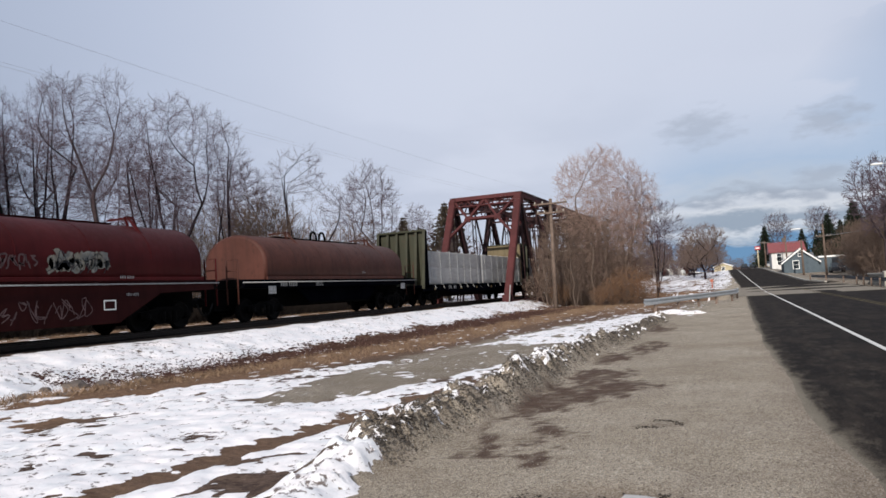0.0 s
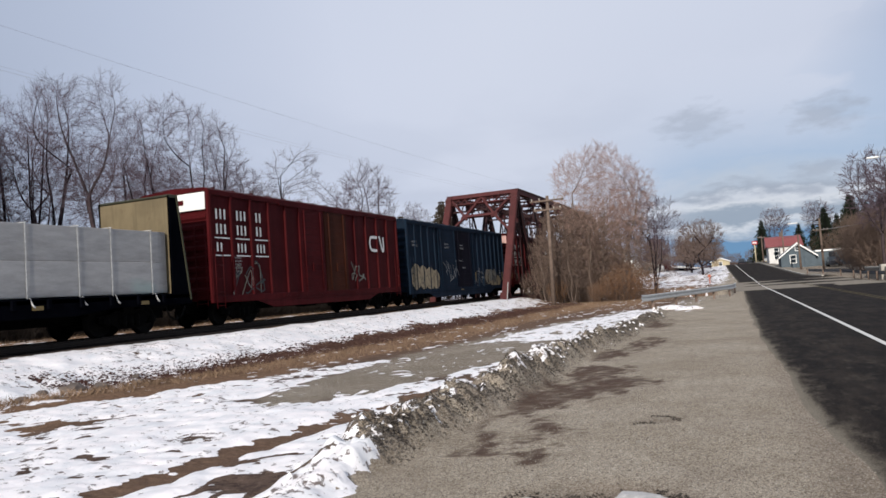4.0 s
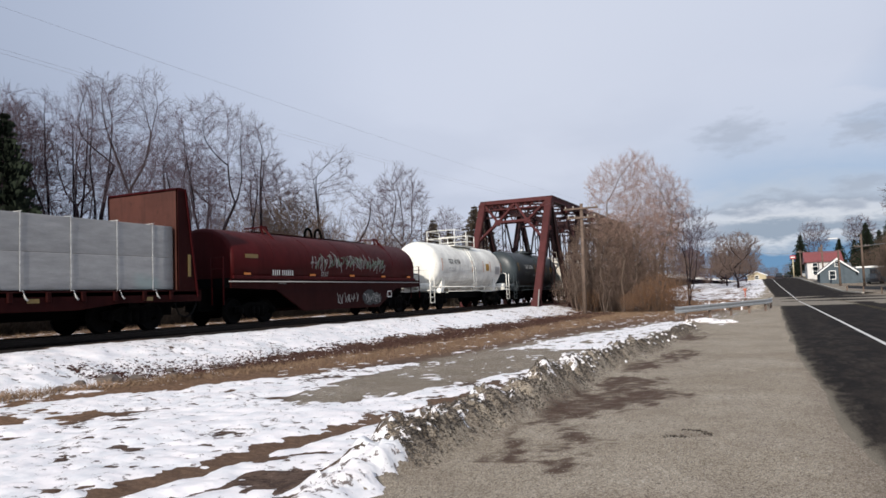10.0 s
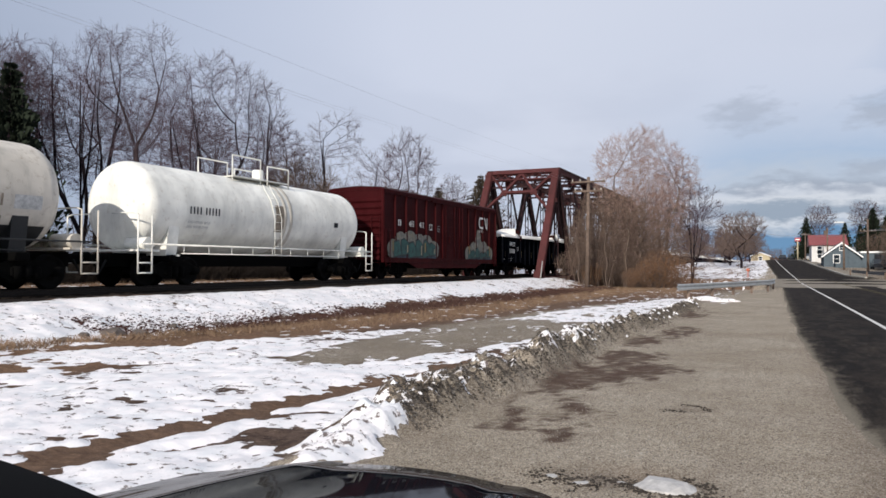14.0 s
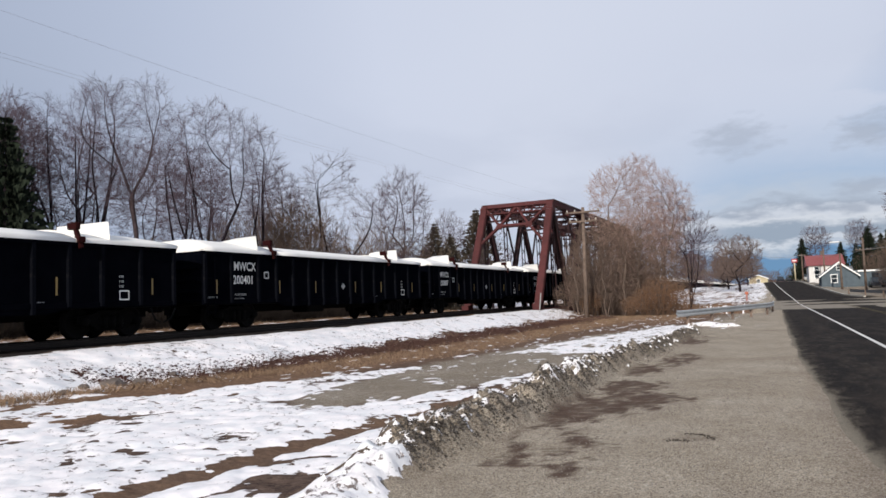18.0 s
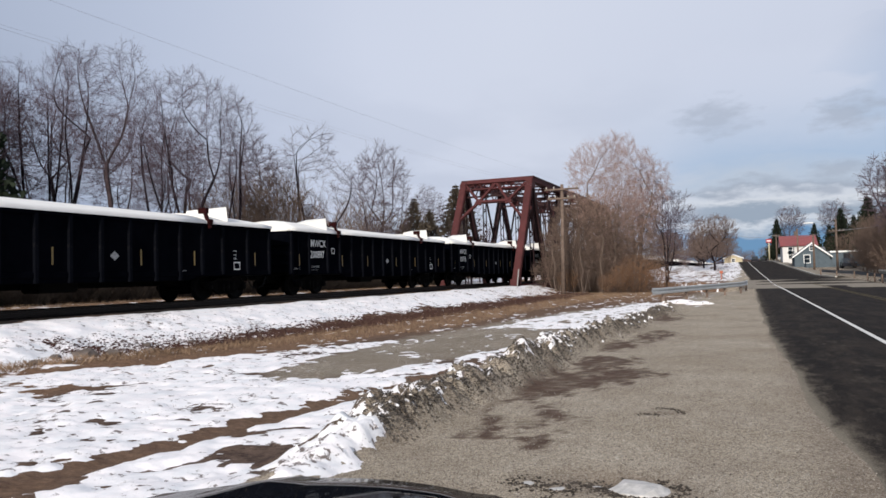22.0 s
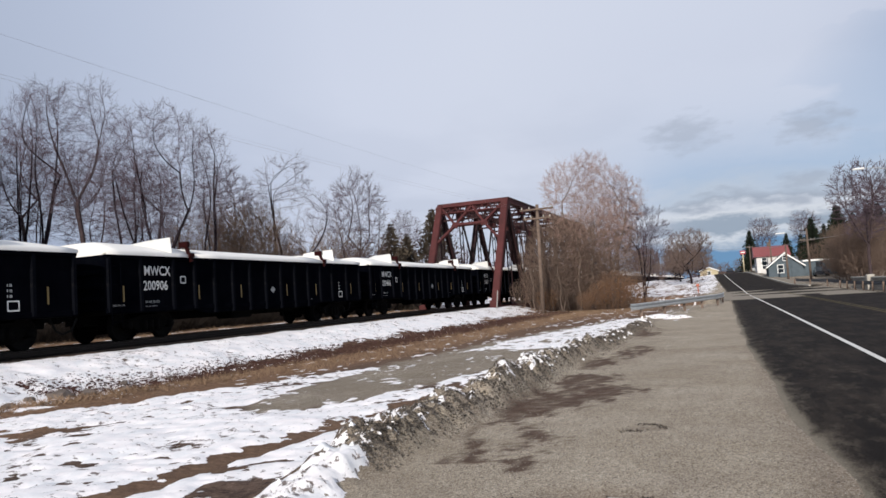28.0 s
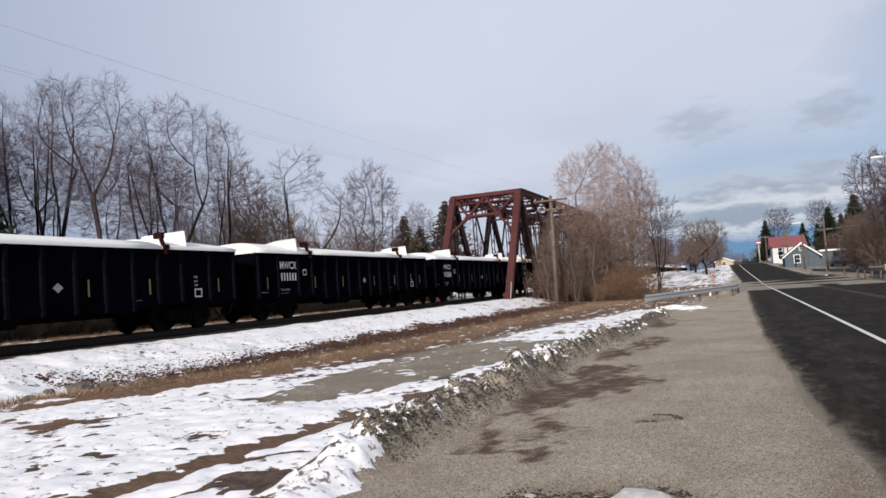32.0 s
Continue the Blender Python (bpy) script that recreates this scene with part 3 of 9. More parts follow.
def part(name, mesh, material, parent, label="", m=None):
    """One mesh object under a thing or under a part."""
    data = mesh.data(name, material) if isinstance(mesh, Mesh) else mesh
    ob = new(name, data)
    ob.parent = parent
    if m is not None:
        ob.matrix_basis = m
    return tagged(ob, label)


def empty(name, label, category, m=None, group=""):
    ob = new(name)
    ob.empty_display_size = 0.3
    if m is not None:
        ob.matrix_basis = m
    return tagged(ob, label, category, group)


def structure(name, mesh, material, label="", category=""):
    data = mesh.data(name, material) if isinstance(mesh, Mesh) else mesh
    return tagged(new(name, data), label, category, kind="structure")


# ---- smooth random fields for the terrain ----
RNG = np.random.RandomState(11)
LATTICE = RNG.rand(256, 256)


def vnoise(x, y):
    xi, yi = np.floor(x).astype(int), np.floor(y).astype(int)
    fx, fy = x - xi, y - yi
    fx, fy = fx * fx * (3 - 2 * fx), fy * fy * (3 - 2 * fy)
    a, b = LATTICE[xi % 256, yi % 256], LATTICE[(xi + 1) % 256, yi % 256]
    c, d = LATTICE[xi % 256, (yi + 1) % 256], LATTICE[(xi + 1) % 256, (yi + 1) % 256]
    return (a * (1 - fx) + b * fx) * (1 - fy) + (c * (1 - fx) + d * fx) * fy


def fbm(x, y, octaves=4, gain=0.5):
    """About -1 to 1."""
    s, amp, tot = np.zeros_like(x), 1.0, 0.0
    for k in range(octaves):
        s += amp * (vnoise(x * 2**k + 17.3 * k, y * 2**k + 5.1 * k) * 2 - 1)
        tot += amp
        amp *= gain
    return s / tot * 1.6


def sstep(a, b, x):
    t = np.clip((x - a) / (b - a), 0, 1)
    return t * t * (3 - 2 * t)


def blob(x, y, cx, cy, rx, ry):
    return np.exp(-((x - cx) / rx) ** 2 - ((y - cy) / ry) ** 2)


RAIL_Z, TRACK_X = 0.93, -18.6


def road_z(y):
    return 3.0 * sstep(70, 182, y) - 9 * sstep(230, 480, y)


def berm_x(y):
    return -3.5 + 0.10 * np.sin(y * 0.7) + 0.15 * sstep(14, 30, y)


def terrain(x, y, rough=True):
    """The height of the ground, with the snow left off."""
    side = sstep(-20, -1, x)
    z = road_z(y) * (0.55 + 0.45 * side) - 0.02
    bank = sstep(-12.3, -15.9, x) * 0.62
    bank = np.where(x < -20.2, 0.74 * sstep(-29.0, -26.0, x), bank)
    z = z + bank + 0.10 * sstep(-9.5, -12.5, x)
    # creek bed under both bridges
    creek = sstep(54.5, 62, y) * (1 - sstep(80, 88, y)) * (1 - sstep(-3.2, -0.6, x) * (1 - sstep(13, 16, x)))
    z = z - creek * 4.2
    if rough:
        # ploughed ridge of gravel and old snow beside the lay-by
        d = x - berm_x(y)
        ridge = np.exp(-np.abs(np.where(d < 0, d / 0.40, d / 0.28)) ** 3) * (0.28 * sstep(3.6, 5.2, y) + 0.72 * sstep(5.5, 6.9, y)) * (1 - 0.45 * sstep(14, 24, y)) * (1 - sstep(31, 36, y))
        lumpy = 0.9 + 0.3 * fbm(x * 2.1, y * 1.6, 3)
        z = z + ridge * 0.42 * lumpy + ridge * 0.13 * fbm(x * 5, y * 5, 4, 0.78)
        z = z - 0.06 * np.exp(-((x - rut_x(y)) / 0.3) ** 2) * (1 - sstep(13, 18, y))
        off = 1 - sstep(-3.4, -2.9, x)
        z = z + off * (0.03 * fbm(x * 0.9, y * 0.7, 3) + 0.012 * fbm(x * 5, y * 5, 3))
        foot = sstep(-12.6, -13.6, x) * (1 - sstep(-15.2, -16.0, x))
        z = z + foot * 0.04 * fbm(x * 2.3, y * 2.0, 4)
        z = z + (1 - off) * 0.012 * fbm(x * 1.2, y * 0.6, 3)
        # shallow pothole in the lay-by
        z = z - 0.05 * blob(x, y, -1.05, 5.7, 0.35, 0.22)
    return z


def rut_x(y):
    return np.interp(y, [0, 5, 7, 8.5, 10.5, 12, 16], [-5.7, -5.55, -5.42, -5.25, -4.75, -4.5, -4.1])


def bank_foot(y):
    return np.interp(y, [8, 12, 15, 18, 25, 50], [-12.6, -12.2, -11.7, -11.4, -11.1, -10.6])


def snow_depth(x, y):
    """Metres of snow; below zero where it has melted away."""
    n1 = fbm(x * 1.15, y * 0.75, 5, 0.6)
    n2 = fbm(x * 0.33 + 9, y * 0.22 + 4, 3)
    n3 = fbm(x * 2.6 + 31, y * 2.0 + 8, 5, 0.62)
    n4 = fbm(x * 6.2 + 13, y * 5.2 + 3, 3, 0.6)
    n5 = fbm(x * 3.6 + 51, y * 3.0 + 23, 4, 0.62)
    v = np.full_like(x, -1.5)
    # field between the rut and the dry grass
    grass_l = np.interp(y, [0, 8.8, 11.5, 15.2, 18.1, 22.8, 36, 50], [-13.0, -12.1, -10.9, -9.7, -7.9, -7.4, -7.2, -7.0])
    path_l = np.interp(y, [0, 9.4, 10.4, 13, 17, 20.4], [-6.9, -7.0, -7.9, -8.3, -8.4, -7.5])
    path_r = np.interp(y, [0, 9.4, 11, 14, 20.6], [-7.0, -6.9, -5.9, -5.3, -4.0])
    field = np.minimum(sstep(0, 0.6, x - grass_l), sstep(0, 0.35, rut_x(y) - 0.09 - x))
    a = -1.1 + 1.85 * field
    hole = sstep(-0.15, 0.25, np.minimum(x - path_l, path_r - x)) * sstep(9.2, 10.4, y)
    a = a - 1.5 * hole
    a = a - 0.55 * sstep(9.0, 12.5, y) * sstep(-7.2, -6.2, x)
    a = a - 1.5 * blob(x, y, -9.9, 8.0, 0.7, 0.5) - 1.2 * blob(x, y, -11.0, 7.2, 0.9, 0.4) - 0.9 * blob(x, y, -8.1, 10.2, 0.5, 0.25)
    v = np.maximum(v, a)
    # strip between the rut and the ridge
    strip = np.minimum(sstep(0, 0.3, x - rut_x(y) - 0.10), sstep(0, 0.35, berm_x(y) - 0.02 - x)) * (1 - sstep(13, 16, y))
    b = -1.1 + 1.95 * strip
    b = b - 2.4 * blob(x, y, -4.15, 5.62, 0.58, 0.46) - 1.7 * blob(x, y, -4.95, 6.35, 0.3, 0.16) - 1.6 * blob(x, y, -4.6, 6.75, 0.35, 0.13) - 1.2 * blob(x, y, -4.35, 7.9, 0.2, 0.3)
    b = np.maximum(b, -1.1 + 2.3 * blob(x, y, -3.48, 5.6, 0.32, 0.6))
    v = np.maximum(v, b)
    # band past the gravel path, and the snow ploughed along the ridge
    band = np.minimum(sstep(0, 0.5, x - np.interp(y, [18, 21, 28, 36], [-7.0, -7.9, -7.0, -5.6])), sstep(0, 0.4, np.interp(y, [14, 18, 24, 30, 37], [-4.9, -4.7, -4.1, -3.4, -3.0]) - x))
    c = -1.1 + 1.65 * band * sstep(19, 21.5, y) * (1 - sstep(36, 39, y))
    c = np.maximum(c, -1.1 + 1.5 * np.exp(-((x + 4.3) / 0.4) ** 2) * sstep(13, 15.5, y) * (1 - sstep(24, 30, y)))
    c = np.maximum(c, -1.2 + 2.0 * blob(x, y, -2.6, 35.5, 0.9, 0.7))
    v = np.maximum(v, c)
    # old snow caught on the ridge's crest
    v = np.maximum(v, -1.3 + (1.2 + 0.35 * sstep(8, 13, y)) * np.exp(-((x - berm_x(y) + 0.12) / (0.17 + 0.08 * sstep(10, 16, y))) ** 2) * sstep(5.5, 6.5, y) * (1 - sstep(31, 35, y)) + 0.5 * n4)
    edge = bank_foot(y) + 0.25 * n1
    # railway bank: white above, broken by dead weeds and soil towards its foot
    top = np.interp(y, [8, 12, 16, 22, 50], [-12.7, -13.1, -13.4, -13.8, -14.0]) + 0.35 * n1
    up = sstep(1.25, 0.0, x - top) * (1 - sstep(-16.3, -16.6, x)) * (1 - sstep(51, 54, y))
    foot = sstep(0.0, -0.5, x - edge)
    d = -1.5 + 2.9 * up + 0.35 * foot * (1 - up) + 0.25 * foot * n1
    d = d + 0.5 * foot * (1 - up) * (1 - sstep(9.5, 13, y))
    d = d - 1.7 * blob(x, y, -14.1, 15.2, 0.28, 0.55) - 0.10 * sstep(18, 24, y) * foot * (1 - sstep(-14.0, -14.6, x)) * (1 - sstep(34, 42, y))
    d = d + foot * (1 - 0.85 * up) * (0.9 * fbm(x * 9.5 + 7, y * 8 + 2, 3, 0.6) + 0.35)
    v = np.maximum(v, d)
    # far side of the track, and the park beyond the creek
    v = np.maximum(v, -0.9 + 1.9 * sstep(-21.6, -22.4, x) * (1 - sstep(-26, -24, -x)) * (1 - sstep(50, 54, y)))
    v = np.maximum(v, -0.9 + 1.45 * sstep(86, 92, y) * (1 - sstep(-2.6, -1.4, x)) * sstep(-90, -60, x) * (1 - sstep(180, 230, y)))
    v = v + 0.3 * n1 + 0.25 * n2 + 0.6 * n3 + 0.85 * n4 + 1.0 * n5
    v = v - 1.6 * sstep(-3.42, -3.2, x) * (1 - sstep(29, 33, y)) * sstep(4.4, 5.0, y)
    v = np.where(x > -2.2, np.where((y > 34.5) & (y < 37) | (y > 86), v, -1.5), v)
    lump = blob(x, y, -3.5, 5.75, 0.36, 0.75)
    return np.clip(v, -2.0, 1.5) * (0.022 - 0.010 * sstep(-11.0, -12.0, x)) + lump * (0.085 - 0.12 * np.abs(fbm(x * 5.2, y * 5.2, 3, 0.5)))


def axis_steps(spans):
    out = [spans[0][0]]
    for a, b, step in spans:
        n = max(1, int(round((b - a) / step)))
        out += [a + (b - a) * k / n for k in range(1, n + 1)]
    return np.array(out)


def sheet(name, xs, ys, zs, material, smooth=True):
    nx, ny = len(xs), len(ys)
    gx, gy = np.meshgrid(xs, ys)
    co = np.stack([gx, gy, zs], -1).reshape(-1, 3)
    i = (np.arange(ny - 1)[:, None] * nx + np.arange(nx - 1)[None]).ravel()
    quads = np.stack([i, i + 1, i + 1 + nx, i + nx], -1)
    me = bpy.data.meshes.new(name)
    me.vertices.add(len(co))
    me.vertices.foreach_set("co", co.ravel())
    me.loops.add(quads.size)
    me.loops.foreach_set("vertex_index", quads.ravel())
    me.polygons.add(len(quads))
    me.polygons.foreach_set("loop_start", np.arange(0, quads.size, 4))
    me.polygons.foreach_set("use_smooth", np.full(len(quads), smooth))
    me.update(calc_edges=True)
    me.materials.append(material)
    return me


GX = axis_steps([(-1500, -400, 220), (-400, -120, 40), (-120, -40, 6), (-40, -26, 1.0), (-26, -16.5, 0.3), (-16.5, -2.5, 0.075), (-2.5, 1.4, 0.07), (1.4, 14, 1.2), (14, 60, 4), (60, 400, 40), (400, 1500, 220)])
GY = [-400.0, -150.0, -60.0, -25.0, -10.0, -4.0, 0.0, 2.0, 3.0]
while GY[-1] < 90:
    GY.append(GY[-1] + max(0.055, GY[-1] * 0.0078))
while GY[-1] < 2600:
    GY.append(GY[-1] * 1.07)
GY = np.array(GY)
mx, my = np.meshgrid(GX, GY)
mz = terrain(mx, my)
ground_me = sheet("ground", GX, GY, mz, M_GROUND)
gravel = sstep(-4.05, -3.5, mx + 0.12 * fbm(mx * 2, my * 2, 3)) * (1 - sstep(38, 60, my) * (1 - sstep(-3.5, -2.2, mx)))
path_l = np.interp(my, [0, 9.0, 10.4, 13, 17, 20.4, 30, 38], [-6.9, -7.0, -7.9, -8.3, -8.6, -8.2, -7.0, -5.0])
path_r = np.interp(my, [0, 9.0, 11, 14, 20.6, 38], [-7.0, -6.9, -5.9, -5.2, -3.9, -3.4])
on_path = sstep(-0.3, 0.3, np.minimum(mx - path_l, path_r - mx) + 0.25 * fbm(mx, my, 3)) * sstep(8.6, 10, my) * (1 - sstep(34, 40, my))
gravel = np.maximum(gravel, on_path * 0.92)
dry = sstep(-9.0, -10.2, mx) * (1 - sstep(0.1, -0.4, mx - bank_foot(my) + 0.4 * fbm(mx, my * 0.7, 3))) + sstep(36, 42, my) * sstep(-4.5, -6, mx) * (1 - gravel) + sstep(-21, -23, mx)
dry = dry + 0.6 * np.exp(-((mx - rut_x(my)) / 0.6) ** 2) * (1 - sstep(14, 18, my))
dry = np.clip(dry + 0.5 * sstep(14, 20, my) * (1 - on_path), 0, 1) * (1 - gravel)
# damp earth patches in the lay-by, drawn out across it
wn1 = fbm(mx * 0.9 + 3, my * 0.8, 4, 0.55)
damp = sum(g * blob(mx, my, cx, cy, rx, ry) for cx, cy, rx, ry, g in ((-2.75, 9.9, 0.45, 0.9, 1.1), (-2.3, 11.3, 0.6, 1.0, 1.15), (-1.75, 11.9, 0.45, 0.6, 1.0), (-2.6, 13.2, 0.55, 1.0, 1.1), (-2.7, 16.4, 0.4, 1.2, 0.9), (-2.3, 18.8, 0.4, 1.2, 0.8), (-2.7, 7.7, 0.45, 0.8, 0.70), (-2.3, 6.7, 0.5, 0.5, 0.58), (-1.95, 7.9, 0.35, 0.6, 0.64), (-2.8, 26.0, 0.5, 2.0, 0.8)))
damp = sstep(0.10, 0.28, damp) * sstep(0.04, 0.36, damp - 0.22 + 0.55 * wn1 + 1.0 * fbm(mx * 3.6, my * 2.6, 6, 0.72)) * (0.96 + 0.5 * fbm(mx * 9, my * 7, 3, 0.6)) * sstep(-3.25, -2.9, mx)
edge = sstep(0.18, 0.62, mx + 0.10 * fbm(mx * 2, my * 0.7, 3) + 0.0062 * np.maximum(0, my - 10)) * 0.30
ridge_dirt = np.exp(-((mx - berm_x(my) - 0.10) / 0.26) ** 2) * 0.34 * sstep(4, 6, my)
wet = np.clip(damp + edge + ridge_dirt * (0.6 + 0.8 * fbm(mx * 3, my * 3, 3)) + 0.5 * blob(mx, my, -1.05, 5.7, 0.55, 0.3) + 0.4 * blob(mx, my, -1.0, 8.55, 0.22, 0.12), 0, 1)
worn = ground_me.color_attributes.new("worn", "FLOAT_COLOR", "POINT")
worn.data.foreach_set("color", np.repeat(np.clip(on_path, 0, 1)[..., None], 4, -1).astype(np.float32).ravel())
zone = ground_me.color_attributes.new("zone", "FLOAT_COLOR", "POINT")
zone.data.foreach_set("color", np.stack([np.clip(gravel, 0, 1), dry, wet, np.ones_like(wet)], -1).astype(np.float32).ravel())
ground = structure("ground", ground_me, M_GROUND, "gravel lay-by, brown soil and dry grass ground", "ground")
SX = axis_steps([(-90, -26, 2.0), (-26, -21.3, 0.2), (-21.3, -16.7, 1.2), (-16.7, -2.2, 0.06), (-2.2, -1.0, 0.3)])
SY = [3.4]
while SY[-1] < 230:
    SY.append(SY[-1] + max(0.045, SY[-1] * 0.0072))
SY = np.array(SY)
mx, my = np.meshgrid(SX, SY)
sd = snow_depth(mx, my)
snow_me = sheet("snow", SX, SY, terrain(mx, my) + np.where((mx < -16.7) & (mx > -21.3), -0.08, sd), M_SNOW)
snow_cover = structure("snow_cover", snow_me, M_SNOW, "patchy melting old snow lying on the ground", "snow")

# ---- road ----
def ribbon(x0, x1, ys, lift, cols=2, bend=None):
    m = Mesh()
    for y in ys:
        for k in range(cols):
            dx = bend(y) if bend else 0.0
            m.v.append((x0 + (x1 - x0) * k / (cols - 1) + dx, y, float(road_z(np.array(y))) + lift))
    for i in range(len(ys) - 1):
        for k in range(cols - 1):
            m.f.append((i * cols + k, i * cols + k + 1, i * cols + cols + k + 1, i * cols + cols + k))
            m.s.append(True)
    return m


def road_bend(y):
    return float(np.interp(y, [10, 36, 59, 94, 118, 140, 161, 200, 300, 520], [0, -0.3, -0.6, -1.2, -2.1, -2.95, -3.5, -4.5, -8, -16]))


def road_right(y):
    """Where the road's right edge runs."""
    return float(np.interp(y, [60, 84, 92, 99, 118, 130, 142, 158, 168, 215, 300, 520], [10.2, 10.0, 8.2, 6.7, 5.65, 4.8, 4.15, 3.6, 2.9, 0.8, -3, -11]))


ROAD_Y = [-80, -30, -10, 0] + [y for y in range(4, 60, 4)] + [y for y in range(60, 320, 8)] + [360, 420, 520]
# across the road: x, lift, grit lying on it
ROAD_CROSS = ((0.46, -0.045, 0.8), (0.60, -0.018, 0.75), (0.72, 0.004, 0.40), (1.0, 0.013, 0.24), (1.5, 0.014, 0.28), (1.9, 0.015, 0.26), (2.4, 0.015, 0.12), (3.4, 0.016, 0.0), (4.3, 0.017, 0.16), (5.2, 0.018, 0.02), (6.4, 0.02, 0.12), (7.6, 0.018, 0.0), (8.6, 0.017, 0.14), (9.6, 0.016, 0.1), (10.6, 0.015, 0.5))


def ragged_road():
    """The asphalt, its edge towards the lay-by frayed and sinking under the gravel."""
    ys = [-80, -30, -10, 0] + [2 + 0.35 * k for k in range(170)] + [y for y in range(64, 320, 8)] + [360, 420, 520]
    m = Mesh()
    for y in ys:
        zr, dx = float(road_z(np.array(float(y)))), road_bend(y)
        fray = 0.03 * math.sin(y * 0.9) * math.sin(y * 0.37 + 1) + 0.015 * math.sin(y * 4.1 + 2)
        for x, dz, g in ROAD_CROSS:
            if x > 2.4:
                x = 2.4 + (x - 2.4) * (road_right(y) - dx - 2.4) / 8.2
            swing = float(np.interp(y, [0, 6.8, 8.3, 10.4, 14, 20, 36, 60], [0.28, 0.18, 0.08, -0.02, -0.11, -0.20, -0.18, 0.0]))
            m.v.append((x + dx + (fray if x < 1 else 0) + swing * max(0.0, min(1.0, (2.0 - x) / 1.0)), y, zr + dz))
    w = len(ROAD_CROSS)
    for i in range(len(ys) - 1):
        for k in range(w - 1):
            m.f.append((i * w + k, i * w + k + 1, i * w + k + w + 1, i * w + k + w))
            m.s.append(True)
    me = m.data("road", M_ASPHALT)
    grit = me.color_attributes.new("dust", "FLOAT_COLOR", "POINT")
    for i, d in enumerate(grit.data):
        g = ROAD_CROSS[i % w][2]
        d.color = (g, g, g, 1)
    return me


structure("road", ragged_road(), M_ASPHALT, "dark worn asphalt two-lane road", "road")
structure("road_line", ribbon(2.43, 2.54, ROAD_Y, 0.021, 2, road_bend), M_LINE, "white painted edge line", "road line")
structure("road_line_1", ribbon(5.55, 5.65, [y for y in ROAD_Y if y < 90], 0.021, 2, road_bend), M_LINEYEL, "faded yellow centre line", "road line")
structure("road_line_2", ribbon(5.80, 5.90, [y for y in ROAD_Y if y < 90], 0.021, 2, road_bend), M_LINEYEL, "faded yellow centre line", "road line")
structure("bridge_deck", ribbon(-0.1, 10.6, [60, 66, 74, 82, 88], 0.019, 4, road_bend), M_OLDROAD, "pale worn concrete road bridge deck", "road")
kerb = Mesh()
footway = Mesh()
KERB_Y = [92, 99, 108, 118, 130, 142, 158, 168, 190, 215]
for a, b in zip([-20] + KERB_Y, [56] + KERB_Y[1:]):
    za, zb = float(road_z(np.array(float(a)))), float(road_z(np.array(float(b))))
    kerb.beam((road_right(a) + 0.13, a, za + 0.02), (road_right(b) + 0.13, b, zb + 0.02), 0.25, 0.26)
structure("kerb", kerb, M_CONC, "worn concrete kerb", "kerb")
for y in KERB_Y:
    zr = float(road_z(np.array(float(y))))
    footway.v += [(road_right(y) + 0.25, y, zr + 0.13), (road_right(y) + 1.7, y, zr + 0.13)]
for i in range(len(KERB_Y) - 1):
    footway.f.append((2 * i, 2 * i + 1, 2 * i + 3, 2 * i + 2))
    footway.s.append(True)
structure("pavement", footway, M_OLDROAD, "pale concrete pavement before the houses", "pavement")

# ---- railway ----
ballast = Mesh()
prof = [(-21.6, 0.50), (-20.3, 0.70), (-19.9, 0.74), (-17.3, 0.74), (-16.9, 0.70), (-15.75, 0.52)]
YB = list(range(-60, 52, 3)) + [51.5]
for y in YB:
    for i, (x, z) in enumerate(prof):
        j = 0.05 * math.sin(y * 1.7 + i * 2.1) if 0 < i < 5 else 0.12 * math.sin(y * 0.9 + i)
        ballast.v.append((x + j, y, z + 0.015 * math.sin(y * 2.3 + i)))
n = len(prof)
for i in range(len(YB) - 1):
    for k in range(n - 1):
        ballast.f.append((i * n + k, i * n + k + 1, i * n + n + k + 1, i * n + n + k))
        ballast.s.append(True)
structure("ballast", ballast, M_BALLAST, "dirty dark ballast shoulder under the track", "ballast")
far_bank = Mesh()
for y in (88, 130, 180, 240, 330, 480):
    zt = float(terrain(np.array([-18.0]), np.array([float(y)]), False)[0])
    for x, z in ((-26, min(zt, 0.5) - 0.6), (-20.4, 0.72), (-16.8, 0.72), (-11.5, min(zt, 0.5) - 0.6)):
        far_bank.v.append((x, y, z))
for i in range(5):
    for k in range(3):
        far_bank.f.append((i * 4 + k, i * 4 + k + 1, i * 4 + k + 5, i * 4 + k + 4))
        far_bank.s.append(True)
structure("railway_embankment", far_bank, M_BALLAST, "railway embankment beyond the bridge", "embankment")

track = empty("railway_track", "railway track with steel rails on dark wooden ties", "track")
RAIL_OUT = [(-0.07, 0.0), (0.07, 0.0), (0.07, 0.02), (0.012, 0.035), (0.012, 0.12), (0.036, 0.13), (0.036, 0.168), (-0.036, 0.168), (-0.036, 0.13), (-0.012, 0.12), (-0.012, 0.035), (-0.07, 0.02)]
for s in (-1, 1):
    rail = Mesh().prism([(TRACK_X + s * 0.755 + x, RAIL_Z - 0.168 + z) for x, z in RAIL_OUT], "y", -70, 480)
    part("rail", rail, M_RAIL, track, "dull steel rail")
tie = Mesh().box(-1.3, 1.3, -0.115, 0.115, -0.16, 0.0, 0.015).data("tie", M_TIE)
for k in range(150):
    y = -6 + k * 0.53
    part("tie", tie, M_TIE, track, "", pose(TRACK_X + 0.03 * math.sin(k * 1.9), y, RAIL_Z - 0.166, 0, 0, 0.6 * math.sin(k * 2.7)))

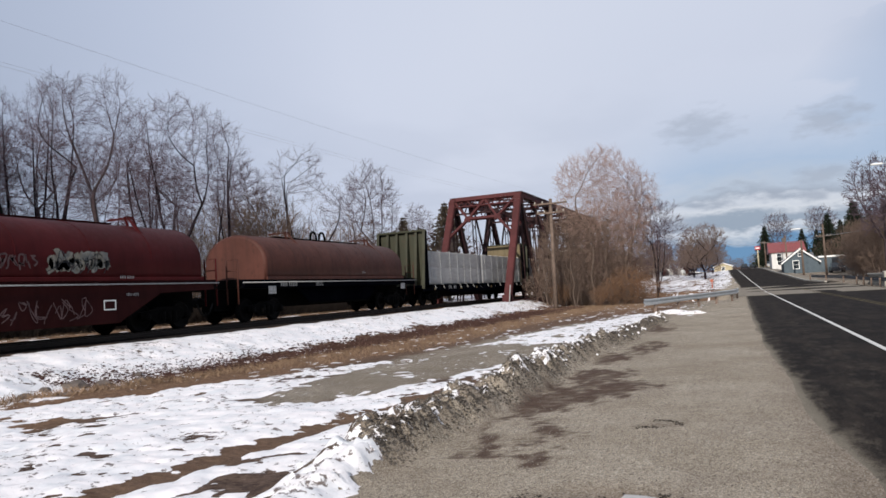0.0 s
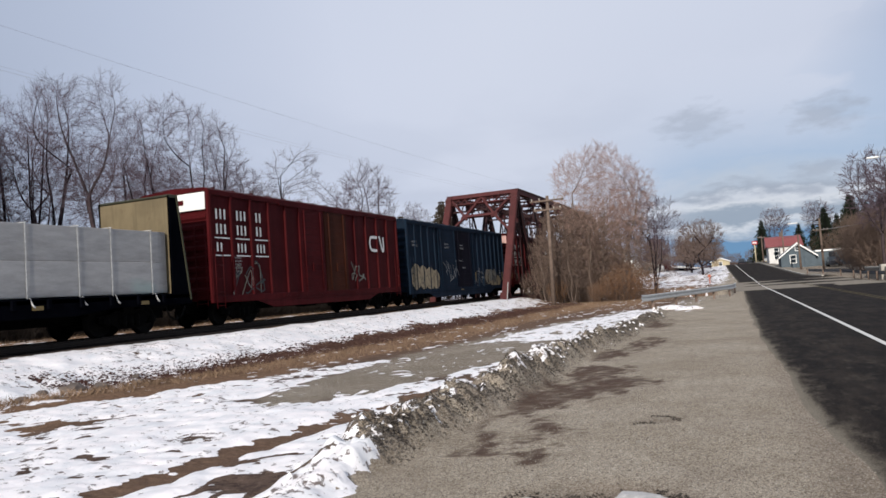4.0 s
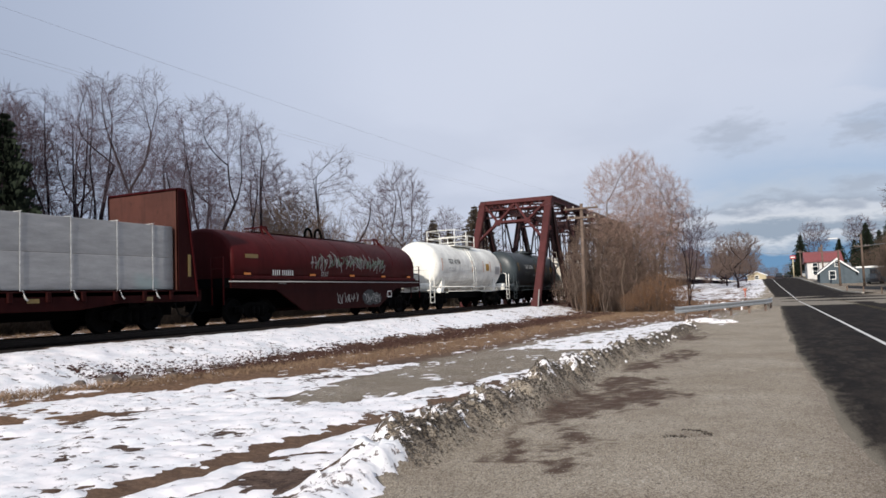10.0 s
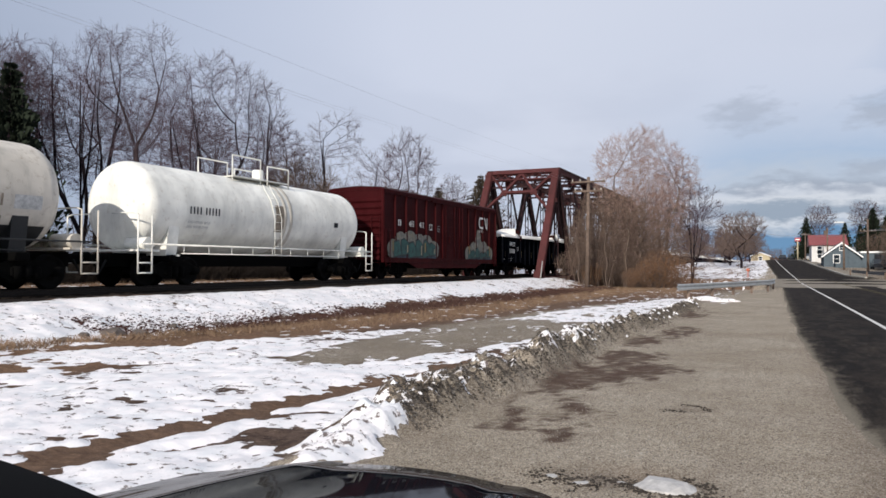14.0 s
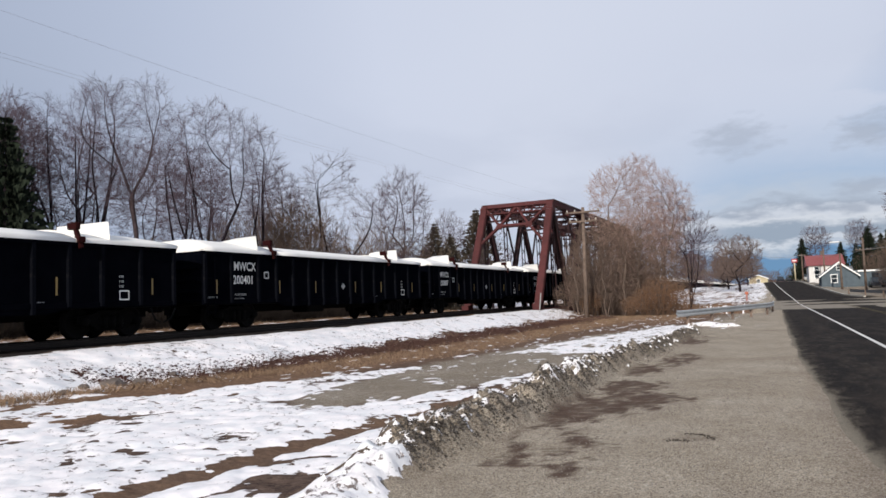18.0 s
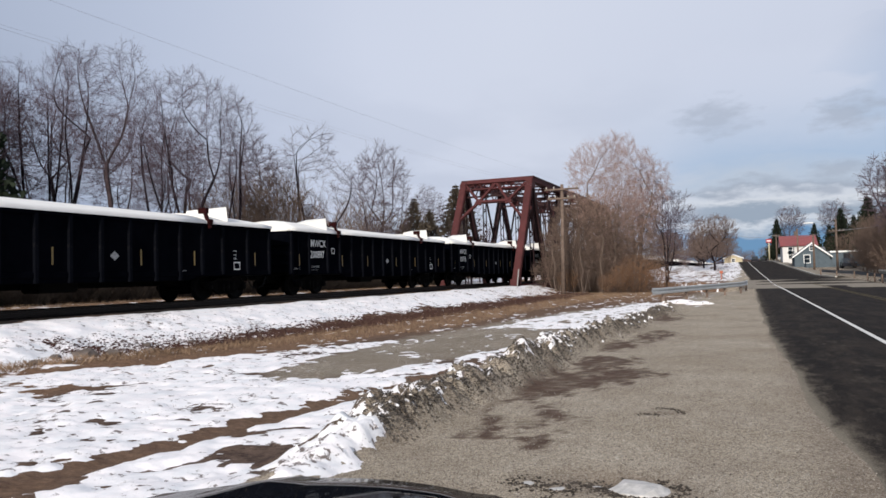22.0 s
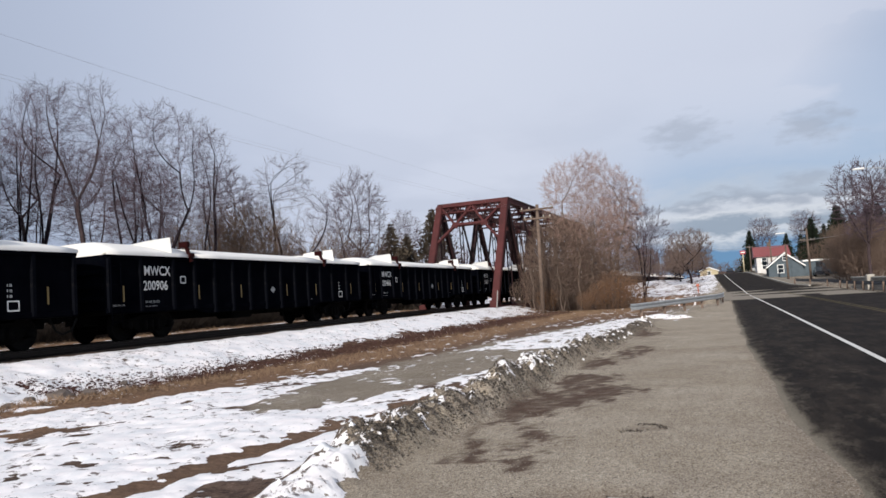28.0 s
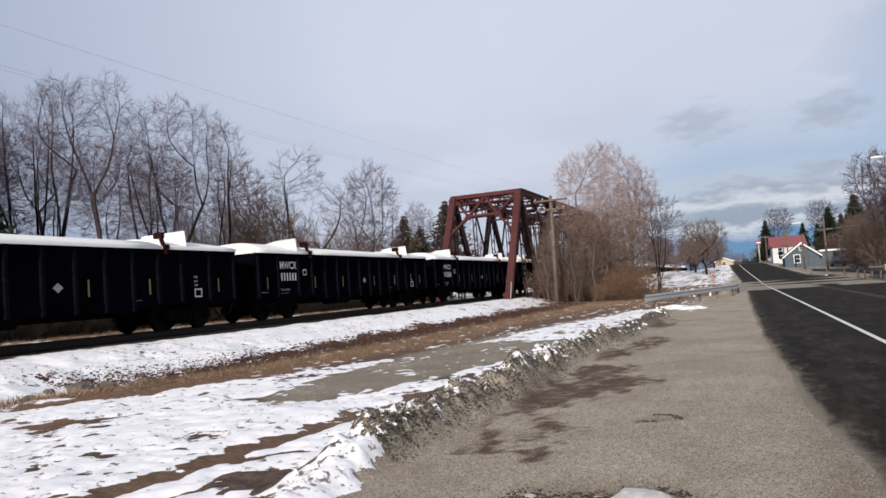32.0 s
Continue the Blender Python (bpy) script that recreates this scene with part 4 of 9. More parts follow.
# ---- railway truss bridge ----
BY0, BY1, BTOP, BLOW, BHALF = 50.3, 92.3, 9.0, 0.55, 2.75
bridge = empty("truss_bridge", "rust-red riveted steel through-truss railway bridge over the creek", "bridge")
PANEL = (BY1 - BY0) / 9
for sx in (-1, 1):
    X = TRACK_X + sx * BHALF
    y0t, y1t = BY0 + PANEL, BY1 - PANEL
    for name, pts in (("end_post", ((BY0, BLOW), (y0t, BTOP))), ("end_post", ((BY1, BLOW), (y1t, BTOP)))):
        (ya, za), (yb, zb) = pts
        m = Mesh().beam((X, ya, za), (X, yb, zb), 0.46, 0.42)
        m.beam((X, ya, za), (X, yb, zb), 0.54, 0.30)
        part(name, m, M_BRIDGE, bridge)
    m = Mesh().beam((X, y0t, BTOP), (X, y1t, BTOP), 0.46, 0.44).beam((X, y0t, BTOP + 0.2), (X, y1t, BTOP + 0.2), 0.56, 0.05)
    part("top_chord", m, M_BRIDGE, bridge)
    part("bottom_chord", Mesh().beam((X, BY0, BLOW), (X, BY1, BLOW), 0.4, 0.5), M_BRIDGE, bridge)
    for k in range(1, 9):
        y = BY0 + k * PANEL
        m = Mesh()
        for dx in (-0.13, 0.13):
            m.beam((X + dx, y, BLOW), (X + dx, y, BTOP), 0.05, 0.14, (0, 1, 0))
        for q in range(12):
            z = BLOW + 0.7 + q * (BTOP - BLOW - 1.0) / 12
            m.beam((X - 0.13, y, z), (X + 0.13, y, z + 0.5 * (1 if q % 2 else -1)), 0.04, 0.07, (0, 1, 0))
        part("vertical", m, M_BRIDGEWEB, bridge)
        if k < 8:
            ya, yb = y, y + PANEL
            rise = k % 2 == 0
            m = Mesh()
            for dx in (-0.11, 0.11):
                m.beam((X + dx, ya, BLOW if rise else BTOP), (X + dx, yb, BTOP if rise else BLOW), 0.14, 0.44, (0, 0, 1))
                if 2 <= k <= 6:
                    m.beam((X + dx * 0.4, ya, BTOP if rise else BLOW), (X + dx * 0.4, yb, BLOW if rise else BTOP), 0.05, 0.12, (0, 0, 1))
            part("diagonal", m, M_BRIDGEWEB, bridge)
        m = Mesh().box(X - 0.26, X + 0.26, y - 0.45, y + 0.45, BTOP - 0.75, BTOP - 0.1, 0.02)
        part("gusset_plate", m, M_BRIDGE, bridge)
    part("gusset_plate", Mesh().box(X - 0.27, X + 0.27, BY0 - 0.3, BY0 + 0.7, BLOW - 0.35, BLOW + 0.65, 0.02), M_BRIDGE, bridge)
# portals: strut of two flanges with lattice, big A-shaped bracing and knee braces in the sloping plane
for yb, yt in ((BY0, BY0 + PANEL), (BY1, BY1 - PANEL)):
    def on(x, f):
        """A point in the portal's sloping plane: x across, f from foot (0) to top (1)."""
        return (TRACK_X + x, yb + (yt - yb) * f, BLOW + (BTOP - BLOW) * f)

    nrm = Vector((0, -(BTOP - BLOW), (yt - yb))).normalized()
    W = BHALF - 0.2
    m = Mesh()
    m.beam(on(-W, 0.985), on(W, 0.985), 0.1, 0.3, nrm).beam(on(-W, 1.01), on(W, 1.01), 0.3, 0.08, nrm).beam(on(-W, 0.925), on(W, 0.925), 0.1, 0.2, nrm)
    for k in range(18):
        a, b = -W + k * 2 * W / 18, -W + (k + 1) * 2 * W / 18
        lo, hi = (0.93, 0.98) if k % 2 else (0.98, 0.93)
        m.beam(on(a, lo), on(b, hi), 0.05, 0.06, nrm)
    part("portal_strut", m, M_BRIDGE, bridge)
    m = Mesh().beam(on(-1.25, 0.80), on(1.25, 0.80), 0.2, 0.24, nrm)
    part("portal_cross_beam", m, M_BRIDGE, bridge)
    for s in (-1, 1):
        part("portal_brace", Mesh().beam(on(s * W, 0.975), on(s * 1.2, 0.80), 0.17, 0.2, nrm).beam(on(s * 0.05, 0.975), on(s * 1.2, 0.80), 0.17, 0.2, nrm), M_BRIDGE, bridge)
        part("knee_brace", Mesh().beam(on(s * 1.2, 0.80), on(s * W, 0.635), 0.18, 0.2, nrm), M_BRIDGE, bridge)
        part("brace_plate", Mesh().beam(on(s * 0.95, 0.79), on(s * 1.45, 0.81), 0.45, 0.14, nrm), M_BRIDGE, bridge)
for k in range(1, 9):
    y = BY0 + k * PANEL
    m = Mesh()
    for z in (BTOP - 0.1, BTOP - 1.15):
        m.beam((TRACK_X - BHALF, y, z), (TRACK_X + BHALF, y, z), 0.14, 0.14)
    for q in range(12):
        a, b = -BHALF + q * 2 * BHALF / 12, -BHALF + (q + 1) * 2 * BHALF / 12
        za, zb = (BTOP - 0.1, BTOP - 1.15) if q % 2 else (BTOP - 1.15, BTOP - 0.1)
        m.beam((TRACK_X + a, y, za), (TRACK_X + b, y, zb), 0.06, 0.08)
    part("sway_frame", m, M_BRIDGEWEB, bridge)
    if k < 8:
        m = Mesh()
        for s in (-1, 1):
            m.beam((TRACK_X - s * BHALF, y, BTOP + 0.02), (TRACK_X + s * BHALF, y + PANEL, BTOP + 0.02), 0.1, 0.14)
        part("top_lateral", m, M_BRIDGEWEB, bridge)
    part("floor_beam", Mesh().box(TRACK_X - BHALF, TRACK_X + BHALF, y - 0.15, y + 0.15, -0.4, 0.5), M_BRIDGE, bridge)
for s in (-0.75, 0.75):
    part("stringer", Mesh().box(TRACK_X + s - 0.15, TRACK_X + s + 0.15, BY0, BY1, -0.2, 0.55), M_BRIDGE, bridge)
for y in (BY0 - 0.6, BY1 - 1.2):
    m = Mesh().box(TRACK_X - 4.0, TRACK_X + 4.0, y, y + 1.8, -5.0, 0.25, 0.06)
    m.box(TRACK_X - 4.0, TRACK_X + 4.0, y, y + 0.7, 0.25, 0.62, 0.05)
    tagged(new("bridge_abutment", m.data("abutment", M_CONC)), "weathered concrete abutment under the truss bridge", "abutment")

# ---- the train: each vehicle stands on z = 0 (rail top), its front end at y = 0, the lay-by on its +x side ----
SPEED = 15.5
TRAIN = []
HALF = 1.55
SHARED = {}


def shared(key, make):
    if key not in SHARED:
        SHARED[key] = make()
    return SHARED[key]


def wheelset_mesh():
    m = Mesh()
    for s in (-1, 1):
        m.lathe([(0.10, s * 0.70), (0.36, s * 0.70), (0.40, s * 0.685), (0.49, s * 0.685), (0.49, s * 0.715), (0.455, s * 0.72), (0.45, s * 0.815), (0.40, s * 0.82), (0.37, s * 0.77), (0.16, s * 0.78), (0.13, s * 0.84), (0.001, s * 0.84)], 20, "x")
    m.tube([(-1.05, 0, 0), (1.05, 0, 0)], 0.085, 8)
    return m.data("wheelset", M_WHEEL)


def side_frame_mesh():
    out = [(-1.12, 0.42), (-1.12, 0.62), (-0.72, 0.66), (-0.38, 0.78), (0.38, 0.78), (0.72, 0.66), (1.12, 0.62), (1.12, 0.42), (0.78, 0.44), (0.40, 0.22), (-0.40, 0.22), (-0.78, 0.44)]
    m = Mesh().prism([(y, z) for y, z in out], "x", -0.07, 0.07)
    m.box(-0.10, 0.12, -0.42, 0.42, 0.34, 0.60, 0.03)
    for k in (-0.26, 0, 0.26):
        m.lathe([(0.001, 0.30), (0.10, 0.30), (0.10, 0.62), (0.001, 0.62)], 10, "z", (0.10, k, 0))
    for s in (-1, 1):
        m.lathe([(0.001, 0.18), (0.13, 0.16), (0.15, -0.1), (0.001, -0.1)], 10, "x", (0, s * 0.9, 0.47))
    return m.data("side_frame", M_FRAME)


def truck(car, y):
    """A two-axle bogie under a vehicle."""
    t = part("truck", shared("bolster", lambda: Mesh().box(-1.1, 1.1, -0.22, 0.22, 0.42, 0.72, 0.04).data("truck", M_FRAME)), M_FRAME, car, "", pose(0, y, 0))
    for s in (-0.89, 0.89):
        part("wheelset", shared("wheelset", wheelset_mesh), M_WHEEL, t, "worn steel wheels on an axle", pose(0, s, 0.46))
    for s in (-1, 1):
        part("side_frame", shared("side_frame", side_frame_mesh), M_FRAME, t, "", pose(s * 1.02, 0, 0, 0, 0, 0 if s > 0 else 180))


def couplers(car, L):
    for y, s in ((0, -1), (L, 1)):
        m = Mesh().box(-0.13, 0.13, min(y, y + s * 0.5), max(y, y + s * 0.5), 0.72, 0.98, 0.04)
        m.box(-0.2, 0.2, min(y + s * 0.38, y + s * 0.56), max(y + s * 0.38, y + s * 0.56), 0.66, 1.04, 0.06)
        part("coupler", m, M_FRAME, car)
        h = Mesh().tube([(0.35, y + s * 0.05, 0.8), (0.35, y + s * 0.25, 0.45), (0.3, y + s * 0.52, 0.35)], 0.03, 6)
        part("brake_hose", h, M_RUBBER, car)


def ladder(car, x, y0, y1, z0, z1, material, rungs=None, name="ladder"):
    """Rungs and stiles on a side (y0 to y1) at x."""
    m = Mesh()
    for y in (y0, y1):
        m.tube([(x, y, z0), (x, y, z1)], 0.018, 5)
    n = rungs or max(2, int((z1 - z0) / 0.38))
    for k in range(n):
        z = z0 + 0.1 + (z1 - z0 - 0.2) * k / max(1, n - 1)
        m.tube([(x, y0, z), (x, y1, z)], 0.013, 5)
    return part(name, m, material, car)


def end_ladder(car, y, x0, x1, z0, z1, material):
    m = Mesh()
    for x in (x0, x1):
        m.tube([(x, y, z0), (x, y, z1)], 0.018, 5)
    n = max(2, int((z1 - z0) / 0.38))
    for k in range(n):
        z = z0 + 0.1 + (z1 - z0 - 0.2) * k / max(1, n - 1)
        m.tube([(x0, y, z), (x1, y, z)], 0.013, 5)
    return part("end_ladder", m, material, car)


def stencil(car, x, y, z, words, h, material, label="row of plain stencilled marks", lean=None):
    """Marks that stand for lettering: words is how many characters each word has; y and z are the row's near lower corner."""
    m, w = Mesh(), h * 0.62
    put = lean or (lambda yy, zz: x)
    for n in words:
        for k in range(n):
            a, b = y + w * 0.24, y + w * 0.66
            m.add([(put(a, z), a, z), (put(b, z), b, z), (put(b, z + h), b, z + h), (put(a, z + h), a, z + h)], [(0, 1, 2, 3)])
            y += w
        y += w * 0.7
    return tagged(part("stencil", m, material, car, label), kind="stuff")


def letters(car, x, y, z, text, h, material, lean=None, name="lettering"):
    """Painted characters of height h on the near side; y and z are the row's near lower corner."""
    cu = bpy.data.curves.new(name, "FONT")
    cu.body, cu.size, cu.offset, cu.resolution_u = text, h / 0.70, 0.014 * h, 2
    src = bpy.data.objects.new(name, cu)
    me = bpy.data.meshes.new_from_object(src)
    bpy.data.objects.remove(src)
    bpy.data.curves.remove(cu)
    for p in me.vertices:
        yy, zz = y + p.co.x * 0.84, z + p.co.y
        p.co = (lean(yy, zz) if lean else x, yy, zz)
    me.materials.clear()
    me.materials.append(material)
    return part(name, me, material, car, "painted white characters" if material is not M_DARKMARK else "painted dark characters")


def plate(car, name, x, outline, material, label=""):
    """A flat painted shape on the near side."""
    return part(name, Mesh().add([(x, y, z) for y, z in outline], [tuple(range(len(outline)))]), material, car, label)


def ring(car, x, y0, y1, z0, z1, w, material, name="logo", label="plain white painted outline mark", r=0.25):
    """An outline of a rounded box."""
    def loop(d):
        a, b, c, e, q = y0 + d, y1 - d, z0 + d, z1 - d, max(0.01, r - d)
        pts = []
        for cy, cz, s in ((b - q, e - q, 0), (a + q, e - q, 90), (a + q, c + q, 180), (b - q, c + q, 270)):
            pts += [(cy + q * math.cos(radians(s + 90 * k / 4)), cz + q * math.sin(radians(s + 90 * k / 4))) for k in range(5)]
        return pts
    o, i = loop(0), loop(w)
    n = len(o)
    m = Mesh().add([(x, y, z) for y, z in o + i], [(k, (k + 1) % n, n + (k + 1) % n, n + k) for k in range(n)])
    return part(name, m, material, car, label)


def stroke(m, x, pts, w):
    """A painted line of width w through points."""
    # one ribbon with shared corners, rising slightly along its way so that it never lies in its own plane
    vs, n = [], len(pts)
    for i, (y, z) in enumerate(pts):
        a, b = pts[max(i - 1, 0)], pts[min(i + 1, n - 1)]
        d = Vector((b[0] - a[0], b[1] - a[1]))
        d = d.normalized() * w / 2 if d.length > 1e-6 else Vector((w / 2, 0))
        xx = x + 0.0003 * i + 0.0011 * (len(m.v) % 5)
        vs += [(xx, y - d.y, z + d.x), (xx, y + d.y, z - d.x)]
    m.add(vs, [(2 * i, 2 * i + 1, 2 * i + 3, 2 * i + 2) for i in range(n - 1)])


def curved(pts, n=4):
    """Points along a smooth line through pts."""
    out = []
    for i in range(len(pts) - 1):
        p = [Vector(pts[min(max(k, 0), len(pts) - 1)]) for k in (i - 1, i, i + 1, i + 2)]
        for j in range(n):
            t = j / n
            q = 0.5 * (2 * p[1] + (p[2] - p[0]) * t + (2 * p[0] - 5 * p[1] + 4 * p[2] - p[3]) * t * t + (3 * p[1] - p[0] - 3 * p[2] + p[3]) * t ** 3)
            out.append((q.x, q.y))
    return out + [tuple(pts[-1])]


def scrawl(car, x, y0, y1, z0, z1, material, seed, w=0.05, name="sprayed_scrawl", lean=None):
    """Tangled sprayed lines that spell nothing."""
    rnd = random.Random(seed)
    m, y = Mesh(), y0
    step = (z1 - z0) * 0.55
    while y < y1 - step * 0.4:
        pts = [(y + rnd.uniform(-0.1, 0.3) * step, rnd.choice((z0, z1)) + rnd.uniform(-0.15, 0.15) * (z1 - z0))]
        for _ in range(rnd.randint(3, 5)):
            pts.append((y + rnd.uniform(0, 1.15) * step, rnd.uniform(z0, z1)))
        stroke(m, x, curved(pts), w)
        y += step * rnd.uniform(0.75, 1.0)
    if lean:
        m.v = [(lean(q[1], q[2]), q[1], q[2]) for q in m.v]
    return tagged(part(name, m, material, car, "tangled sprayed paint lines"), kind="stuff")


def clouds(car, x, blobs, material, name="sprayed_patch", label="flat sprayed paint patch"):
    """Overlapping rounded sprayed patches; each a bit prouder than the last."""
    m = Mesh()
    for k, (y, z, ry, rz) in enumerate(blobs):
        rnd = random.Random(k * 7 + int(y * 10))
        n = 22
        m.add([(x + k * 0.0006, y + ry * math.cos(2 * math.pi * i / n) * rnd.uniform(0.93, 1.07), z + rz * math.sin(2 * math.pi * i / n) * rnd.uniform(0.93, 1.07)) for i in range(n)], [tuple(range(n))])
    return tagged(part(name, m, material, car, label), kind="stuff")


def reflectors(car, x, ys, z, material=None, size=(0.36, 0.10), name="reflector"):
    key = f"refl{size}{(material or M_YELLOW).name}"
    data = shared(key, lambda: Mesh().box(-0.004, 0.004, -size[0] / 2, size[0] / 2, -size[1] / 2, size[1] / 2).data(name, material or M_YELLOW))
    for y in ys:
        part(name, data, material or M_YELLOW, car, "faded yellow reflective strip", pose(x, y, z))


def vehicle(name, label, u, group="cars of the freight train"):
    car = empty(name, label, "rail car", None, group)
    TRAIN.append((car, u))
    return car


# ---- boxcars ----
def boxcar(name, label, u, L, H, body, door, z0=0.82, doors=((5.3, 7.5), (7.5, 9.7)), posts=13, roof=None):
    car = vehicle(name, label, u)
    part("body", Mesh().box(-HALF + 0.06, HALF - 0.06, 0.03, L - 0.03, z0 + 0.12, H - 0.12, 0.03), body, car)
    r = Mesh().prism([(-HALF, H - 0.16), (HALF, H - 0.16), (HALF, H - 0.10), (HALF * 0.9, H - 0.03), (0, H + 0.06), (-HALF * 0.9, H - 0.03), (-HALF, H - 0.10)], "y", 0, L)
    for k in range(int(L / 1.1)):
        y = 0.5 + k * 1.1
        r.beam((-HALF * 0.92, y, H - 0.02), (0, y, H + 0.075), 0.09, 0.04).beam((0, y, H + 0.075), (HALF * 0.92, y, H - 0.02), 0.09, 0.04)
    part("roof", r, roof or body, car)
    for s in (-1, 1):
        x = s * (HALF - 0.03)
        m = Mesh().box(x - 0.05, x + 0.05, 0, L, z0, z0 + 0.26, 0.02).prism([(2.6, z0), (L - 2.6, z0), (L - 3.6, z0 - 0.28), (3.6, z0 - 0.28)], "x", x - 0.03, x + 0.03)
        part("side_sill", m, body, car)
        part("top_chord", Mesh().box(x - 0.05, x + 0.05, 0, L, H - 0.30, H - 0.11, 0.02), body, car)
    post = shared(f"post{H:.2f}{z0:.2f}{body.name}", lambda: Mesh().prism([(-0.06, 0.0), (0.06, 0.0), (0.05, 0.085), (-0.05, 0.085)], "z", z0 + 0.2, H - 0.22).data("side_post", body))
    ys = [0.08 + (L - 0.16) * k / posts for k in range(posts + 1)]
    for y in ys:
        if not any(a + 0.05 < y < b - 0.05 for a, b in doors):
            part("side_post", post, body, car, "", pose(HALF - 0.065, y, 0, 0, 0, -90))
            part("side_post", post, body, car, "", pose(-HALF + 0.065, y, 0, 0, 0, 90))
    for q, (a, b) in enumerate(doors):
        skin = body if q == 0 else door
        d = Mesh().box(HALF - 0.06, HALF + 0.015, a + 0.03, b - 0.03, z0 + 0.2, H - 0.3, 0.02)
        dd = part("door", d, skin, car, "")
        rib = shared(f"rib{b - a:.2f}{skin.name}", lambda: Mesh().box(0.0, 0.014, 0.14, b - a - 0.14, -0.035, 0.035, 0.012).data("door_rib", skin))
        for k in range(11):
            part("door_rib", rib, skin, dd, "", pose(HALF + 0.008, a, z0 + 0.48 + k * (H - z0 - 1.0) / 10))
        bars = Mesh()
        for y in (a + 0.35, b - 0.35):
            bars.tube([(HALF + 0.05, y, z0 + 0.28), (HALF + 0.05, y, H - 0.4)], 0.022, 6)
        bars.box(HALF + 0.02, HALF + 0.06, (a + b) / 2 - 0.12, (a + b) / 2 + 0.12, z0 + 1.1, z0 + 1.5, 0.02)
        part("lock_rod", bars, skin, dd)
    for zz in (z0 + 0.13, H - 0.34):
        part("door_track", Mesh().box(HALF - 0.03, HALF + 0.05, doors[0][0] - 1.4, doors[-1][1] + 1.4, zz, zz + 0.07), body, car)
    for y, s in ((0.03, -1), (L - 0.03, 1)):
        for k in range(9):
            z = z0 + 0.45 + k * (H - z0 - 0.9) / 8.6
            part("end_rib", Mesh().prism([(y, z - 0.13), (y + s * 0.07, z - 0.05), (y + s * 0.07, z + 0.05), (y, z + 0.13)], "x", -HALF + 0.12, HALF - 0.12), body, car)
        for sx in (-1, 1):
            part("corner_post", Mesh().box(sx * (HALF - 0.06) - 0.06, sx * (HALF - 0.06) + 0.06, y - 0.06, y + 0.06, z0, H - 0.1, 0.02), body, car)
        end_ladder(car, y + s * 0.11, HALF - 0.62, HALF - 0.16, z0 - 0.1, H - 1.4, body)
    ladder(car, HALF + 0.05, 0.16, 0.58, z0 - 0.2, H * 0.55, body)
    ladder(car, HALF + 0.05, L - 0.58, L - 0.16, z0 - 0.2, H * 0.55, body)
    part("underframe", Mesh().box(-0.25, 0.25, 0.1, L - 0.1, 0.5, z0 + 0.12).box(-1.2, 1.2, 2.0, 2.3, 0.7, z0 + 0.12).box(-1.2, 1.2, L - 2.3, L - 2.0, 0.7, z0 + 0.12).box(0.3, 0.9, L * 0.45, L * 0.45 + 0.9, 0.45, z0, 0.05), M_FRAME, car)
    truck(car, 2.1)
    truck(car, L - 2.1)
    couplers(car, L)
    return car


def end_strip(car, H, material, label):
    """A pale strip across the top of the leading end."""
    part("end_strip", Mesh().box(-HALF + 0.1, HALF - 0.1, -0.075, -0.045, H - 0.82, H - 0.2, 0.01), material, car, label)
    for x in (-0.5, 0.1):
        part("stencil", Mesh().box(x, x + 0.42, -0.079, -0.075, H - 0.6, H - 0.42), M_CN, car, "row of plain stencilled marks")


def rail_mark(car, x, y, z, s=1.0, material=None):
    """The railway's mark as two plain white painted outlines side by side."""
    mat = material or M_WHITE
    c = Mesh()
    stroke(c, x, curved([(y + 1.30 * s, z + 1.05 * s), (y + 0.6 * s, z + 1.06 * s), (y + 0.22 * s, z + 0.98 * s), (y + 0.1 * s, z + 0.62 * s), (y + 0.22 * s, z + 0.2 * s), (y + 0.6 * s, z + 0.1 * s), (y + 1.16 * s, z + 0.1 * s)]), 0.2 * s)
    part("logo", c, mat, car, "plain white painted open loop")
    m = Mesh()
    stroke(m, x, curved([(y + 1.5 * s, z + 1.05 * s), (y + 1.66 * s, z + 1.0 * s), (y + 1.98 * s, z + 0.16 * s), (y + 2.16 * s, z + 0.12 * s), (y + 2.2 * s, z + 0.5 * s), (y + 2.2 * s, z + 1.12 * s)]), 0.2 * s)
    part("logo", m, mat, car, "plain white painted slanted bars")


FACE = HALF + 0.006


def owner_rows(car, y, z, number="", mat=None):
    """Two rows of bars for the owner's name and a row with the car's number, each cut into columns between the side posts."""
    mat = mat or M_WHITE
    for k, n in enumerate((3, 3, 2)):
        a = y + k * 1.155
        for up in (1.06, 0.52):
            stencil(car, FACE, a, z + up, (n,), 0.36, mat)
        if k and number:
            letters(car, FACE, a, z - 0.12, number[3 * k - 3:3 * k], 0.33, mat)
        else:
            stencil(car, FACE, a, z - 0.12, (2 if k == 0 else 3,), 0.33, mat)
        for up in (0.36, -0.27):
            plate(car, "stripe", FACE, [(a - 0.04, z + up), (a + 0.78, z + up), (a + 0.78, z + up + 0.045), (a - 0.04, z + up + 0.045)], mat)


def data_rows(car, y, z, mat=None, rows=5, h=0.07):
    for k in range(rows):
        stencil(car, FACE, y, z - k * h * 1.8, (5, 6) if k % 2 else (3, 7), h, mat or M_DULLWHITE)


